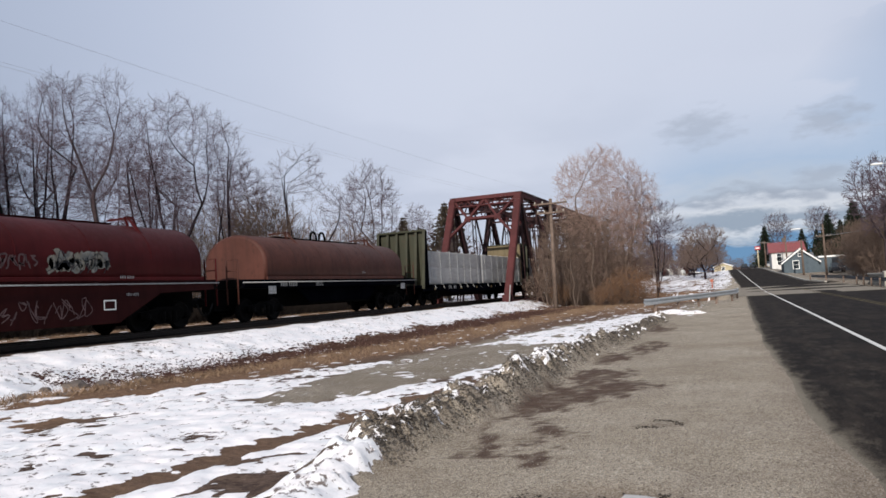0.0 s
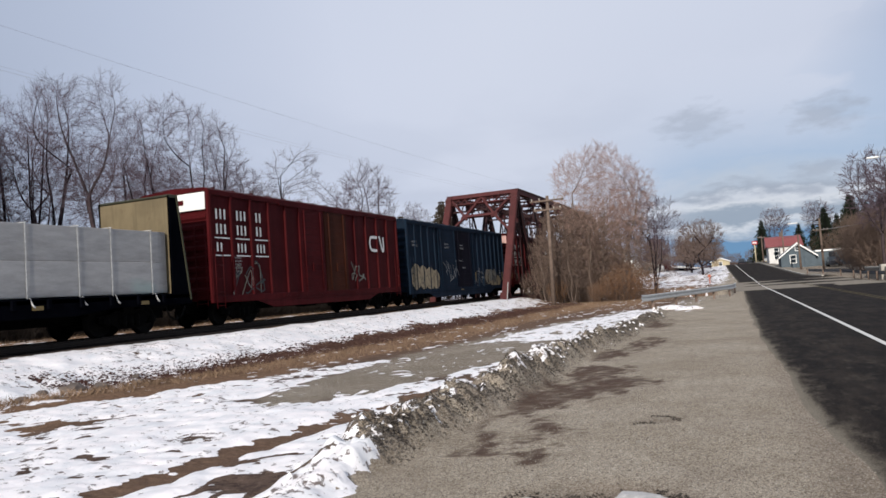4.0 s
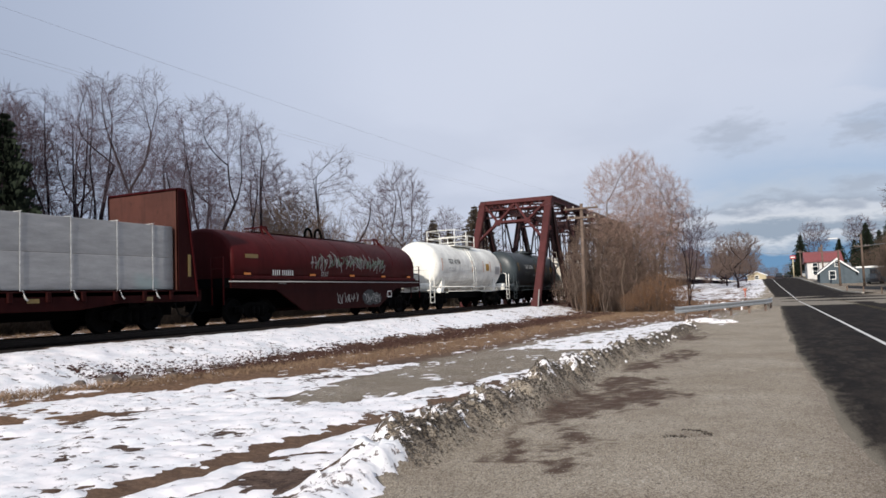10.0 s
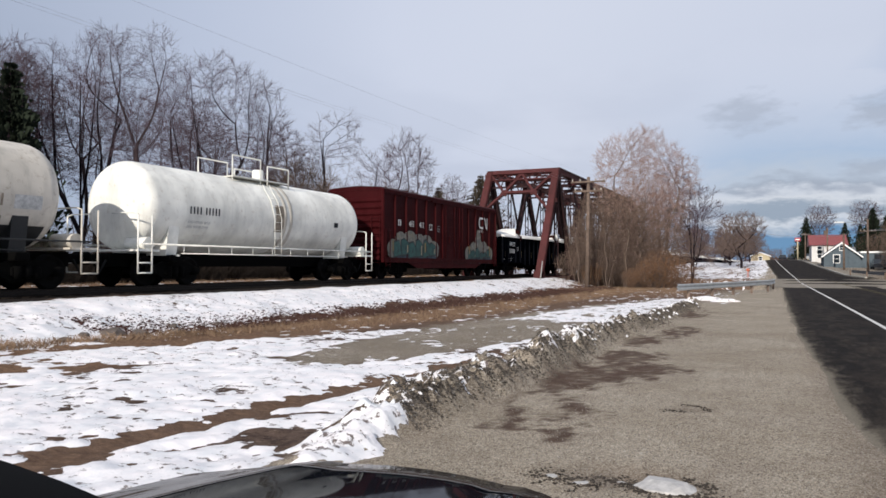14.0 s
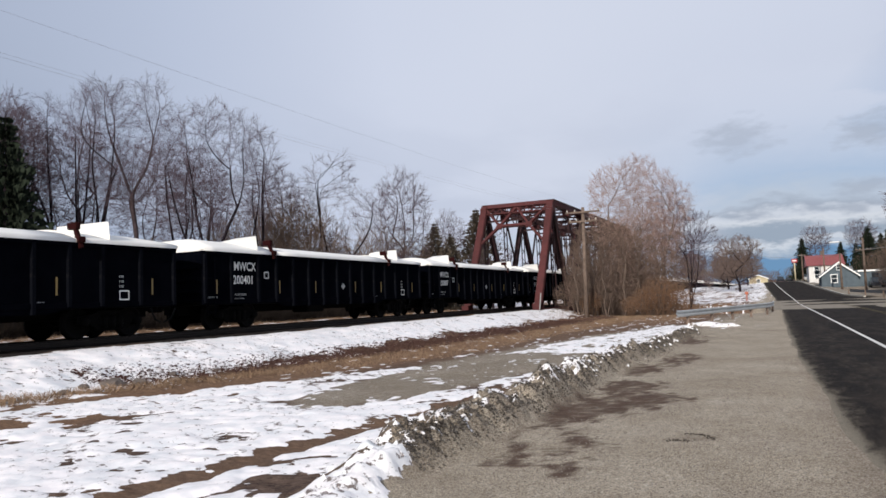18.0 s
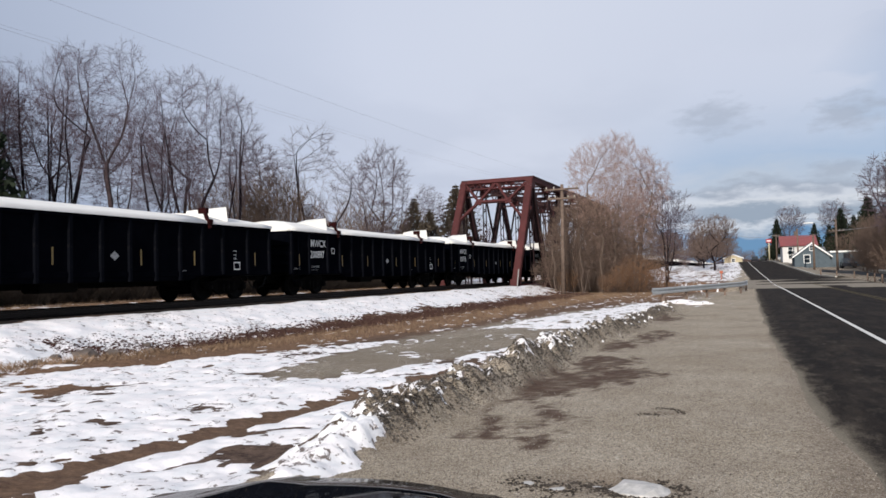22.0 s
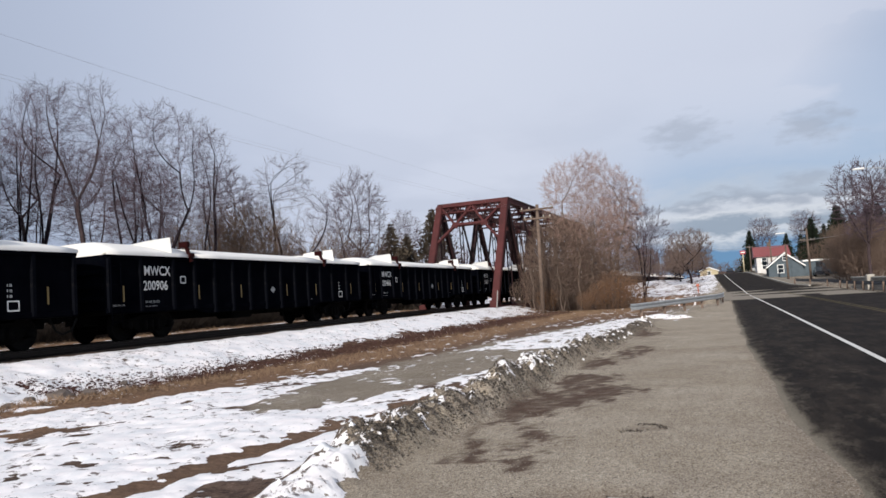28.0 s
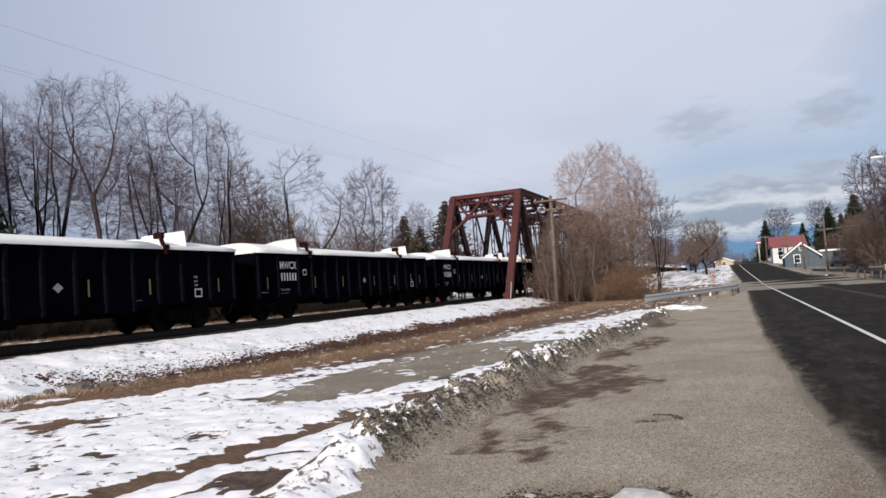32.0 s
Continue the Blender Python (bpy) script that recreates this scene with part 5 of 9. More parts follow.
box = boxcar("boxcar", "red boxcar with side posts, white marks and dark sprayed scrawl", 82.55, 15.1, 4.95, M_CN, M_DOOR, doors=((5.6, 7.6), (7.6, 9.6)))
end_strip(box, 4.95, M_COVER, "white strip across the top of the car end")
owner_rows(box, 0.28, 2.75)
data_rows(box, 1.2, 2.4)
scrawl(box, FACE + 0.002, 1.1, 2.6, 1.1, 2.3, M_SPRAYDARK, 3, 0.06)
scrawl(box, FACE + 0.003, 1.1, 2.6, 1.1, 2.2, M_PALE, 4, 0.04)
rail_mark(box, FACE, 11.8, 2.9, 0.7)
scrawl(box, FACE + 0.002, 9.8, 11.4, 1.5, 2.3, M_PALE, 5, 0.06)

box = boxcar("boxcar", "dark faded blue boxcar with sprayed patches along its foot", 98.9, 17.5, 4.92, M_BLUE, M_BLUEDOOR, z0=0.62, doors=((4.4, 7.4), (7.4, 10.2)), posts=18)
for y in (0.55, 5.4, 8.0):
    stencil(box, FACE + (0.03 if y > 1 else 0), y, 3.55, (5, 4), 0.11, M_DULLWHITE)
    stencil(box, FACE + (0.03 if y > 1 else 0), y, 3.35, (5, 5), 0.11, M_DULLWHITE)
stencil(box, FACE + 0.03, 7.7, 2.55, (7, 5), 0.1, M_DULLWHITE)
stencil(box, FACE + 0.03, 8.3, 2.1, (6, 5), 0.09, M_DULLWHITE)
clouds(box, FACE + 0.004, [(0.9, 1.6, 0.7, 0.75), (1.9, 1.55, 0.6, 0.7), (2.9, 1.5, 0.8, 0.65), (3.8, 1.4, 0.5, 0.6)], M_OCHRE, label="ochre and pale sprayed patch")
scrawl(box, FACE + 0.012, 0.3, 4.2, 1.0, 2.3, M_SPRAYDARK, 9, 0.035)
scrawl(box, FACE + 0.05, 4.9, 7.2, 1.4, 2.6, M_DULLWHITE, 12, 0.03)
clouds(box, FACE + 0.004, [(13.6, 1.5, 0.7, 0.55), (14.5, 1.35, 0.6, 0.6), (15.5, 1.2, 0.9, 0.4)], M_OCHRE, label="ochre and pale sprayed patch")
clouds(box, FACE + 0.01, [(14.2, 1.6, 0.5, 0.45), (15.0, 1.55, 0.4, 0.5)], M_PALE)
scrawl(box, FACE + 0.014, 10.6, 13.6, 1.0, 2.1, M_DULLWHITE, 13, 0.022)
scrawl(box, FACE + 0.018, 11.0, 16.2, 0.9, 1.9, M_SPRAYDARK, 15, 0.04)
reflectors(box, FACE, (0.5, 10.9, 13.4, 16.9), 1.55, None, (0.13, 0.6))
reflectors(box, FACE + 0.02, (8.1,), 0.75, None, (0.5, 0.12))
data_rows(box, 16.2, 1.9, rows=4)

box = boxcar("boxcar", "red boxcar with one brown door and pale spray along its foot", 118.0, 15.2, 4.96, M_CN, M_DOOR, doors=((5.6, 7.6), (7.6, 9.9)))
end_strip(box, 4.96, M_PINKPALE, "pale pink strip across the top of the car end")
owner_rows(box, 0.28, 2.65, "558167")
data_rows(box, 1.1, 2.3)
scrawl(box, FACE + 0.002, 1.0, 3.2, 1.0, 1.7, M_PALE, 21, 0.05)
rail_mark(box, FACE + 0.05, 11.2, 2.15, 1.4)
clouds(box, FACE + 0.004, [(10.8, 1.45, 0.5, 0.5), (11.7, 1.5, 0.5, 0.55), (12.9, 1.45, 0.6, 0.55), (13.8, 1.4, 0.4, 0.5)], M_PALE, label="pale grey-green sprayed patch")
ring(box, FACE, 14.2, 14.75, 1.15, 1.5, 0.05, M_WHITE, "stencil_frame", r=0.05)
reflectors(box, FACE, (0.5, 10.3, 14.9), 1.6, None, (0.12, 0.6))
stencil(box, FACE + 0.04, 6.2, 1.4, (8,), 0.1, M_DULLWHITE)

box = boxcar("boxcar", "red boxcar with a dark sprayed tangle over its white mark", 135.0, 15.4, 4.95, M_CN2, M_CN2, doors=((5.9, 8.0), (8.0, 9.9)))
owner_rows(box, 0.28, 2.65, "558048")
data_rows(box, 1.1, 2.3)
clouds(box, FACE + 0.004, [(4.0, 1.35, 0.5, 0.4), (4.9, 1.35, 0.5, 0.38)], M_PALE, label="pale grey-green sprayed patch")
scrawl(box, FACE + 0.04, 7.3, 9.5, 1.1, 1.9, M_DULLWHITE, 31, 0.022)
rail_mark(box, FACE + 0.03, 11.1, 2.1, 1.35)
clouds(box, FACE + 0.045, [(11.7, 2.25, 0.6, 0.6), (12.4, 2.6, 0.55, 0.65), (13.1, 2.3, 0.6, 0.7), (13.8, 2.5, 0.55, 0.75), (14.5, 2.3, 0.6, 0.7)], M_GREYSPRAY, label="dark blue-grey sprayed letter block")
rnd = random.Random(33)
for k in range(7):
    a, h = 11.35 + k * 0.53, 1.75 + 0.1 * (k % 3)
    t1, t2 = rnd.uniform(-0.2, 0.25), rnd.uniform(-0.15, 0.2)
    for d, px, mat, label in ((0.06, 0.0, M_SPRAYDARK, "black sprayed edge"), (0.0, 0.004, M_DULLWHITE if k % 2 else M_GREYSPRAY, "grey sprayed block")):
        plate(box, "sprayed_block", FACE + 0.053 + px + 0.001 * (k % 2), [(a - d, h - d), (a + 0.34 + d, h + t2 - d), (a + 0.5 + t1 + d, h + 1.05 + d), (a + 0.16 + t1 - d, h + 1.2 + d), (a + t1 * 0.3 - d, h + 0.6)], mat, label)
    plate(box, "sprayed_flash", FACE + 0.062, [(a + 0.12, h + 0.3), (a + 0.3, h + 0.42), (a + 0.2, h + 0.52)], M_SPRAYDARK, "black sprayed wedge")
scrawl(box, FACE + 0.06, 11.2, 13.0, 1.1, 1.7, M_OCHRE, 35, 0.06)
reflectors(box, FACE, (0.5, 3.3, 12.9), 1.6, None, (0.12, 0.6))

box = boxcar("boxcar", "low red boxcar with pale clouds and teal sprayed blocks", 247.0, 15.0, 4.42, M_CN2, M_CN2, z0=0.8, doors=((6.6, 8.5), (8.5, 9.6)), posts=13)
stencil(box, FACE, 1.42, 2.62, (2,), 0.3, M_WHITE)
for y, word in ((2.6, "415"), (3.75, "411")):
    letters(box, FACE, y, 2.62, word, 0.3, M_WHITE)
ring(box, FACE, 4.95, 5.25, 2.55, 2.85, 0.04, M_WHITE, "stencil_frame", r=0.04)
data_rows(box, 5.75, 2.75, rows=3)
clouds(box, FACE + 0.004, [(0.9, 1.45, 0.55, 0.5), (1.7, 1.9, 0.6, 0.42), (2.7, 2.0, 0.7, 0.42), (3.7, 1.85, 0.7, 0.45), (4.6, 1.8, 0.7, 0.48), (5.5, 1.5, 0.6, 0.5)], M_PALE, label="pale sprayed cloud outline")
def spray_piece(car, x, y0, y1, z0, z1, n, seed):
    """A sprayed row of teal blocks, each with a black edge, yellow and pale flashes, on a grey ground."""
    rnd = random.Random(seed)
    clouds(car, x - 0.004, [(y0 + (y1 - y0) * (k + 0.5) / 5, z0 + 0.02, (y1 - y0) / 8, 0.2) for k in range(5)], M_GREYSPRAY, label="grey sprayed base line")
    w = (y1 - y0) / n
    for k in range(n):
        a, b = y0 + k * w + 0.03, y0 + (k + 1) * w - 0.03
        lo, hi = z0 + rnd.uniform(0.05, 0.2), z1 - rnd.uniform(0.0, 0.3)
        t1, t2, t3 = rnd.uniform(-0.12, 0.12), rnd.uniform(0.3, 0.7), rnd.uniform(0.1, 0.3)
        for d, mat, px, label in ((0.07, M_SPRAYDARK, 0.0, "black sprayed edge"), (0.0, M_TEAL, 0.004, "teal sprayed block")):
            plate(car, "sprayed_block", x + px, [(a - d, lo - d), (b + d, lo + t3 * 0.4 - d), (b + t1 + d, hi - t3), (a + (b - a) * t2, hi + d), (a + t1 - d, hi - 0.1 + d)], mat, label)
        mid, cz = (a + b) / 2, (lo + hi) / 2
        plate(car, "sprayed_hole", x + 0.008, [(mid - 0.05, cz - 0.18), (mid + 0.06, cz - 0.12), (mid + 0.03, cz + 0.2)], M_SPRAYDARK, "black sprayed wedge")
        if k % 2:
            plate(car, "sprayed_flash", x + 0.008, [(b - 0.2, lo + 0.1), (b - 0.1, lo + 0.1), (b - 0.08, hi - 0.3), (b - 0.16, hi - 0.3)], M_OCHRE, "ochre sprayed flash")


spray_piece(box, FACE + 0.014, 1.0, 5.7, 1.0, 2.05, 6, 71)
clouds(box, FACE + 0.004, [(10.2, 1.35, 0.45, 0.45), (11.0, 1.6, 0.5, 0.5), (11.8, 2.25, 0.42, 0.6), (11.9, 1.8, 0.7, 0.5), (12.7, 1.7, 0.6, 0.5), (13.6, 1.4, 0.6, 0.5)], M_PALE, label="pale sprayed cloud outline")
spray_piece(box, FACE + 0.014, 10.2, 13.9, 0.98, 1.75, 6, 73)
rail_mark(box, FACE + 0.01, 11.9, 2.95, 0.62)
stencil(box, FACE + 0.01, 11.9, 2.72, (3, 2, 2), 0.15, M_WHITE)
reflectors(box, FACE + 0.02, (0.9, 4.4, 10.4, 13.7), 1.6, None, (0.1, 0.5))


# ---- bulkhead flats with wrapped lumber ----
def bulkhead_flat(label, u, L, body, inner, ia=0.8, ib=20.45, near=None, far=None):
    car = vehicle("bulkhead_flat_car", label, u)
    HB = 4.45
    part("deck", Mesh().box(-HALF, HALF, 0.05, L - 0.05, 1.05, 1.2, 0.02), body, car)
    for s in (-1, 1):
        x = s * (HALF - 0.04)
        m = Mesh().prism([(0.0, 0.86), (0.0, 1.22), (L, 1.22), (L, 0.86), (L - 3.2, 0.86), (L - 4.6, 0.70), (4.6, 0.70), (3.2, 0.86)], "x", x - 0.04, x + 0.04)
        part("side_sill", m, body, car)
        for k in range(19):
            y = 1.3 + k * (L - 2.6) / 18
            part("stake_pocket", shared("pocket" + body.name, lambda: Mesh().box(-0.05, 0.05, -0.07, 0.07, -0.14, 0.14, 0.02).data("stake_pocket", body)), body, car, "", pose(x + s * 0.05, y, 1.06))
    for y0, d in ((ia, -1), (ib, 1)):
        out = y0 + d * 0.8
        # the far bulkhead's own material carries the sunlight on it as a lighter colour
        face = (near if d < 0 else far) or inner
        part("bulkhead_panel", Mesh().box(-HALF + 0.03, HALF - 0.03, min(y0, y0 + d * 0.07), max(y0, y0 + d * 0.07), 1.2, HB - 0.03, 0.01), face, car, "")
        for s in (-1, 1):
            x = s * (HALF - 0.05)
            part("bulkhead_gusset", Mesh().prism([(y0, 1.0), (out, 1.0), (y0 + d * 0.32, HB), (y0, HB)], "x", x - 0.04, x + 0.04), body, car)
            part("gusset_flange", Mesh().beam((x, out, 1.0), (x, y0 + d * 0.32, HB), 0.16, 0.05, (0, 1, 0.2)), inner, car)
        for x in (-0.9, -0.3, 0.35, 0.95):
            part("bulkhead_post", Mesh().prism([(y0 + d * 0.07, 1.2), (out - d * 0.1, 1.2), (y0 + d * 0.26, HB - 0.06), (y0 + d * 0.07, HB - 0.06)], "x", x - 0.07, x + 0.07), face, car)
        part("bulkhead_cap", Mesh().box(-HALF, HALF, min(y0, y0 + d * 0.34), max(y0, y0 + d * 0.34), HB - 0.1, HB + 0.02, 0.02), inner, car)
        end_ladder(car, y0 + d * 0.62, -1.35, -0.95, 1.2, 3.6, body)
    part("underframe", Mesh().box(-0.35, 0.35, 0.1, L - 0.1, 0.45, 1.05).box(-1.2, 1.2, 2.2, 2.6, 0.72, 1.05).box(-1.2, 1.2, L - 2.6, L - 2.2, 0.72, 1.05), M_FRAME, car)
    truck(car, 2.3)
    truck(car, L - 2.3)
    couplers(car, L)
    mid = (ia + ib) / 2 - 0.2
    rnd = random.Random(int(u))
    for a, b in ((ia + 0.22, mid - 0.06), (mid + 0.06, ib - 0.12)):
        n, ny = 2, 24
        # two tiers of packs: slightly slack film, sagging in between the tiers
        for t in range(n):
            z0 = 1.25 + t * 0.985
            z1 = z0 + 0.98
            ring_z = [z0, z0 + 0.02, z0 + 0.3, z1 - 0.02, z1]
            vs, fs = [], []
            for i in range(ny + 1):
                y = a + (b - a) * i / ny
                for s in (1, -1):
                    seq = ring_z if s > 0 else ring_z[::-1]
                    for z in seq:
                        bul = 0.0 if z in (z0, z1) else 0.004 + rnd.uniform(-0.004, 0.004)
                        vs.append((s * (HALF - 0.14 + bul), y, z))
            w = 10
            for i in range(ny):
                for k in range(w):
                    j = (k + 1) % w
                    fs.append((i * w + k, i * w + j, i * w + w + j, i * w + w + k))
            fs += [tuple(range(w - 1, -1, -1)), tuple(ny * w + k for k in range(w))]
            pack = part("lumber_pack", Mesh().add(vs, fs, True), M_WRAP, car, "stacked lumber in pale plastic wrapping")
        if a < mid - 1:
            fl = Mesh()
            for i in range(7):
                z = 1.3 + i * 0.28
                fl.add([(HALF - 0.1, a - 0.01, z), (HALF - 0.05 + rnd.uniform(0, 0.06), a - 0.16 - rnd.uniform(0, 0.1), z + 0.1), (HALF - 0.11, a - 0.02, z + 0.3), (HALF - 0.4, a - 0.05, z + 0.15)], [(0, 1, 2, 3)])
            part("loose_wrap", fl, M_COVER, pack, "crumpled end of the plastic wrapping")
        ns = 7
        for k in range(ns):
            y = a + (b - a) * (k + 0.5 + rnd.uniform(-0.12, 0.12)) / ns
            st = Mesh().box(HALF - 0.125, HALF - 0.115, y - 0.016, y + 0.016, 1.18, 3.24)
            st.box(-HALF + 0.075, HALF - 0.075, y - 0.02, y + 0.02, 3.24, 3.255)
            st.tube([(HALF - 0.02, y, 1.24), (HALF + 0.03, y + 0.03, 1.05), (HALF + 0.05, y + 0.09, 0.98)], 0.025, 5)
            part("strap", st, M_STRAP, pack, "white tie-down strap with loose end")
    stencil(car, HALF + 0.012, 3.7, 0.93, (4, 5), 0.22, M_DULLWHITE)
    reflectors(car, HALF + 0.012, (1.5, 5.9, 8.8, 12.0, 15.5, 19.2), 0.97, M_YELLOW, (0.34, 0.11))
    return car


bulkhead_flat("olive bulkhead flat car loaded with wrapped lumber", 38.5, 21.25, M_BLACK, M_OLIVE, far=M_TANPANEL)
bulkhead_flat("olive bulkhead flat car with lumber and dark sill", 60.2, 21.3, M_BLACK, M_OLIVE, near=M_BLACK, far=M_TANPANEL)
bf = bulkhead_flat("red bulkhead flat car loaded with wrapped lumber", 151.9, 21.4, M_BODYRED, M_CN2, near=M_BLACK, far=M_COILRUST)
stencil(bf, HALF + 0.014, 12.0, 0.93, (8, 8), 0.2, M_DULLWHITE)
reflectors(bf, HALF + 0.002, (0.35, 20.9), 2.0, None, (0.12, 0.7))


# ---- covered coil cars ----
def hood_outline(w, z0, z1, z2, n=12):
    """A coil hood's section: upright cheeks, then a round top."""
    pts = [(w, z0), (w, z1)]
    for k in range(1, n):
        a = math.pi * k / n
        pts.append((w * math.cos(a), z1 + (z2 - z1) * math.sin(a)))
    return pts + [(-w, z1), (-w, z0)]


def coil_car(label, u, L, h0, h1, hood, body, trough=True):
    car = vehicle("coil_car", label, u)
    z1, z2 = 2.30, 3.46
    W = HALF - 0.06
    out = hood_outline(W, 1.62, z1, z2, 16)
    n = len(out)
    rings = [(h0, 0.93), (h0 + 0.04, 0.985), (h0 + 0.12, 1.0), (h1 - 0.12, 1.0), (h1 - 0.04, 0.985), (h1, 0.93)]
    hm = Mesh()
    vs = [(x * s, y, 1.62 + (z - 1.62) * (s if z > z1 else 1)) for y, s in rings for x, z in out]
    fs = [(r * n + i, r * n + (i + 1) % n, r * n + n + (i + 1) % n, r * n + n + i) for r in range(len(rings) - 1) for i in range(n)]
    hm.add(vs, fs, True)
    hm.f += [tuple(range(n - 1, -1, -1)), tuple((len(rings) - 1) * n + i for i in range(n))]
    hm.s += [False, False]
    hd = part("hood", hm, hood, car)
    seam = Mesh()
    for k in range(1, 6):
        y = h0 + (h1 - h0) * k / 6
        for (xa, za), (xb, zb) in zip(out[1:-2], out[2:-1]):
            seam.beam((xa, y, za), (xb, y, zb), 0.04, 0.02, (xa + xb, 0, za + zb - 2 * z1 + 0.1))
    part("hood_seam", seam, hood, hd)
    part("hood_rim", Mesh().box(W - 0.02, W + 0.05, h0, h1, 1.6, 1.72, 0.015).box(-W - 0.05, -W + 0.02, h0, h1, 1.6, 1.72, 0.015), hood, hd)
    part("ridge_walk", Mesh().box(-0.16, 0.16, h0 + 2.6, h1 - 2.6, z2 + 0.01, z2 + 0.06), body, hd)
    yc = (h0 + h1) / 2
    for dy in (-0.3, 0.45):
        arch = [(0.0, yc + dy - 0.26, z2)] + [(0.0, yc + dy - 0.26 * math.cos(math.pi * k / 8), z2 + 0.12 + 0.33 * math.sin(math.pi * k / 8)) for k in range(9)] + [(0.0, yc + dy + 0.26, z2)]
        part("lifting_eye", Mesh().tube(arch, 0.055, 6), M_FRAME, hd, "dark curved lifting eye")
    for y in (h0 + 3.0, h1 - 2.2):
        m = Mesh().beam((0.5, y, z2 - 0.2), (0.42, y - 0.12, z2 + 0.24), 0.07, 0.07).beam((0.5, y + 0.35, z2 - 0.2), (0.42, y + 0.22, z2 + 0.24), 0.07, 0.07)
        m.beam((-0.5, y + 0.05, z2 + 0.22), (0.5, y + 0.05, z2 + 0.22), 0.06, 0.06).beam((0.42, y - 0.1, z2 + 0.24), (0.42, y + 0.25, z2 + 0.24), 0.06, 0.06).beam((0.48, y - 0.02, z2 + 0.2), (1.05, y - 0.02, z1 + 0.78), 0.05, 0.07)
        part("stacking_bracket", m, hood, hd)
    for s in (-1, 1):
        x = s * (HALF - 0.08)
        if trough:
            m = Mesh().prism([(0.4, 1.28), (0.4, 1.6), (L - 0.4, 1.6), (L - 0.4, 1.28), (L - 2.9, 1.2), (L - 4.6, 0.36), (4.6, 0.36), (2.9, 1.2)], "x", x - 0.04, x + 0.04)
        else:
            m = Mesh().box(x - 0.05, x + 0.05, 0.3, L - 0.3, 1.28, 1.6, 0.02).prism([(4.2, 1.28), (L - 4.2, 1.28), (L - 5.2, 0.62), (5.2, 0.62)], "x", x - 0.34, x - 0.26)
        part("side_sill", m, body, car)
        part("side_rail", Mesh().tube([(s * (HALF + 0.03), 0.2, 1.5), (s * (HALF + 0.03), L - 0.2, 1.5)], 0.022, 5), M_DULLWHITE, car, "pale worn running edge")
    part("floor", Mesh().box(-1.4, 1.4, 0.15, L - 0.15, 1.3, 1.62).box(-0.3, 0.3, 0.1, L - 0.1, 0.5, 1.3), M_FRAME, car)
    for y, d in ((0.12, -1), (L - 0.12, 1)):
        for a, b in ((-1.4, -0.9), (0.9, 1.4)):
            m = Mesh().tube([(a, y, 0.7), (a, y, 2.35), (b, y, 2.35), (b, y, 0.7)], 0.03, 6)
            m.tube([(a, y, 1.95), (b, y, 1.95)], 0.02, 6)
            part("end_railing", m, hood, car)
        part("end_platform", Mesh().box(-1.45, 1.45, min(y, y - d * 0.9), max(y, y - d * 0.9), 1.3, 1.38), M_FRAME, car)
    m = Mesh().lathe([(0.24, -0.02), (0.27, 0.0), (0.24, 0.02), (0.24, -0.02)], 14, "y", (-0.55, 0.02, 2.05))
    m.beam((-0.78, 0.02, 2.05), (-0.32, 0.02, 2.05), 0.03, 0.03).beam((-0.55, 0.02, 1.82), (-0.55, 0.02, 2.28), 0.03, 0.03, (0, 1, 0)).tube([(-0.55, 0.04, 2.05), (-0.55, 0.25, 2.05)], 0.03, 6)
    part("brake_wheel", m, M_FRAME, car)
    truck(car, 2.2)
    truck(car, L - 2.2)
    couplers(car, L)
    return car


def hood_x(y, z):
    """How far out a hood's skin lies at height z."""
    W, z1, z2 = HALF - 0.06, 2.30, 3.46
    if z <= z1:
        return W + 0.008
    s = min(1.0, (z - z1) / (z2 - z1))
    return W * math.sqrt(max(0.0, 1 - s * s)) + 0.02


cc = coil_car("dark red covered coil car with a pale sprayed scrawl", 5.4, 15.5, 0.7, 14.6, M_COILRED, M_BODYRED)
scrawl(cc, 0, 8.55, 10.6, 1.9, 2.4, M_PALE, 51, 0.17, lean=hood_x)
scrawl(cc, 0, 8.6, 10.55, 1.92, 2.38, M_PALE, 56, 0.15, lean=lambda y, z: hood_x(y, z) + 0.003)
scrawl(cc, 0, 8.55, 10.6, 1.9, 2.42, M_SPRAYDARK, 57, 0.022, lean=lambda y, z: hood_x(y, z) + 0.008)
scrawl(cc, 0, 7.2, 8.2, 1.95, 2.3, M_FAINT, 53, 0.05, lean=hood_x)
scrawl(cc, HALF - 0.03, 6.6, 9.9, 0.55, 1.1, M_FAINT, 52, 0.03)
ring(cc, HALF - 0.03, 10.35, 10.8, 0.75, 1.05, 0.04, M_WHITE, "stencil_frame", r=0.03)
stencil(cc, HALF - 0.03, 11.2, 1.15, (4, 5), 0.08, M_DULLWHITE)
stencil(cc, HALF + 0.05, 10.9, 1.66, (4, 5), 0.09, M_DULLWHITE)
cc = coil_car("rust-brown covered coil car on a black frame", 21.85, 15.7, 1.75, 14.0, M_COILRUST, M_BLACK, False)
stencil(cc, HALF - 0.022, 2.6, 1.33, (4, 5), 0.2, M_DULLWHITE)
stencil(cc, HALF - 0.022, 5.2, 1.42, (6, 5), 0.08, M_DULLWHITE)
stencil(cc, HALF - 0.022, 5.2, 1.32, (5, 6), 0.08, M_DULLWHITE)
stencil(cc, HALF - 0.04, 9.4, 1.86, (6,), 0.1, M_DULLWHITE)
for y in (1.8, 13.6):
    part("handbrake_plate", Mesh().box(HALF - 0.03, HALF - 0.02, y, y + 0.5, 1.05, 1.35), M_DULLWHITE, cc, "small pale notice plate")
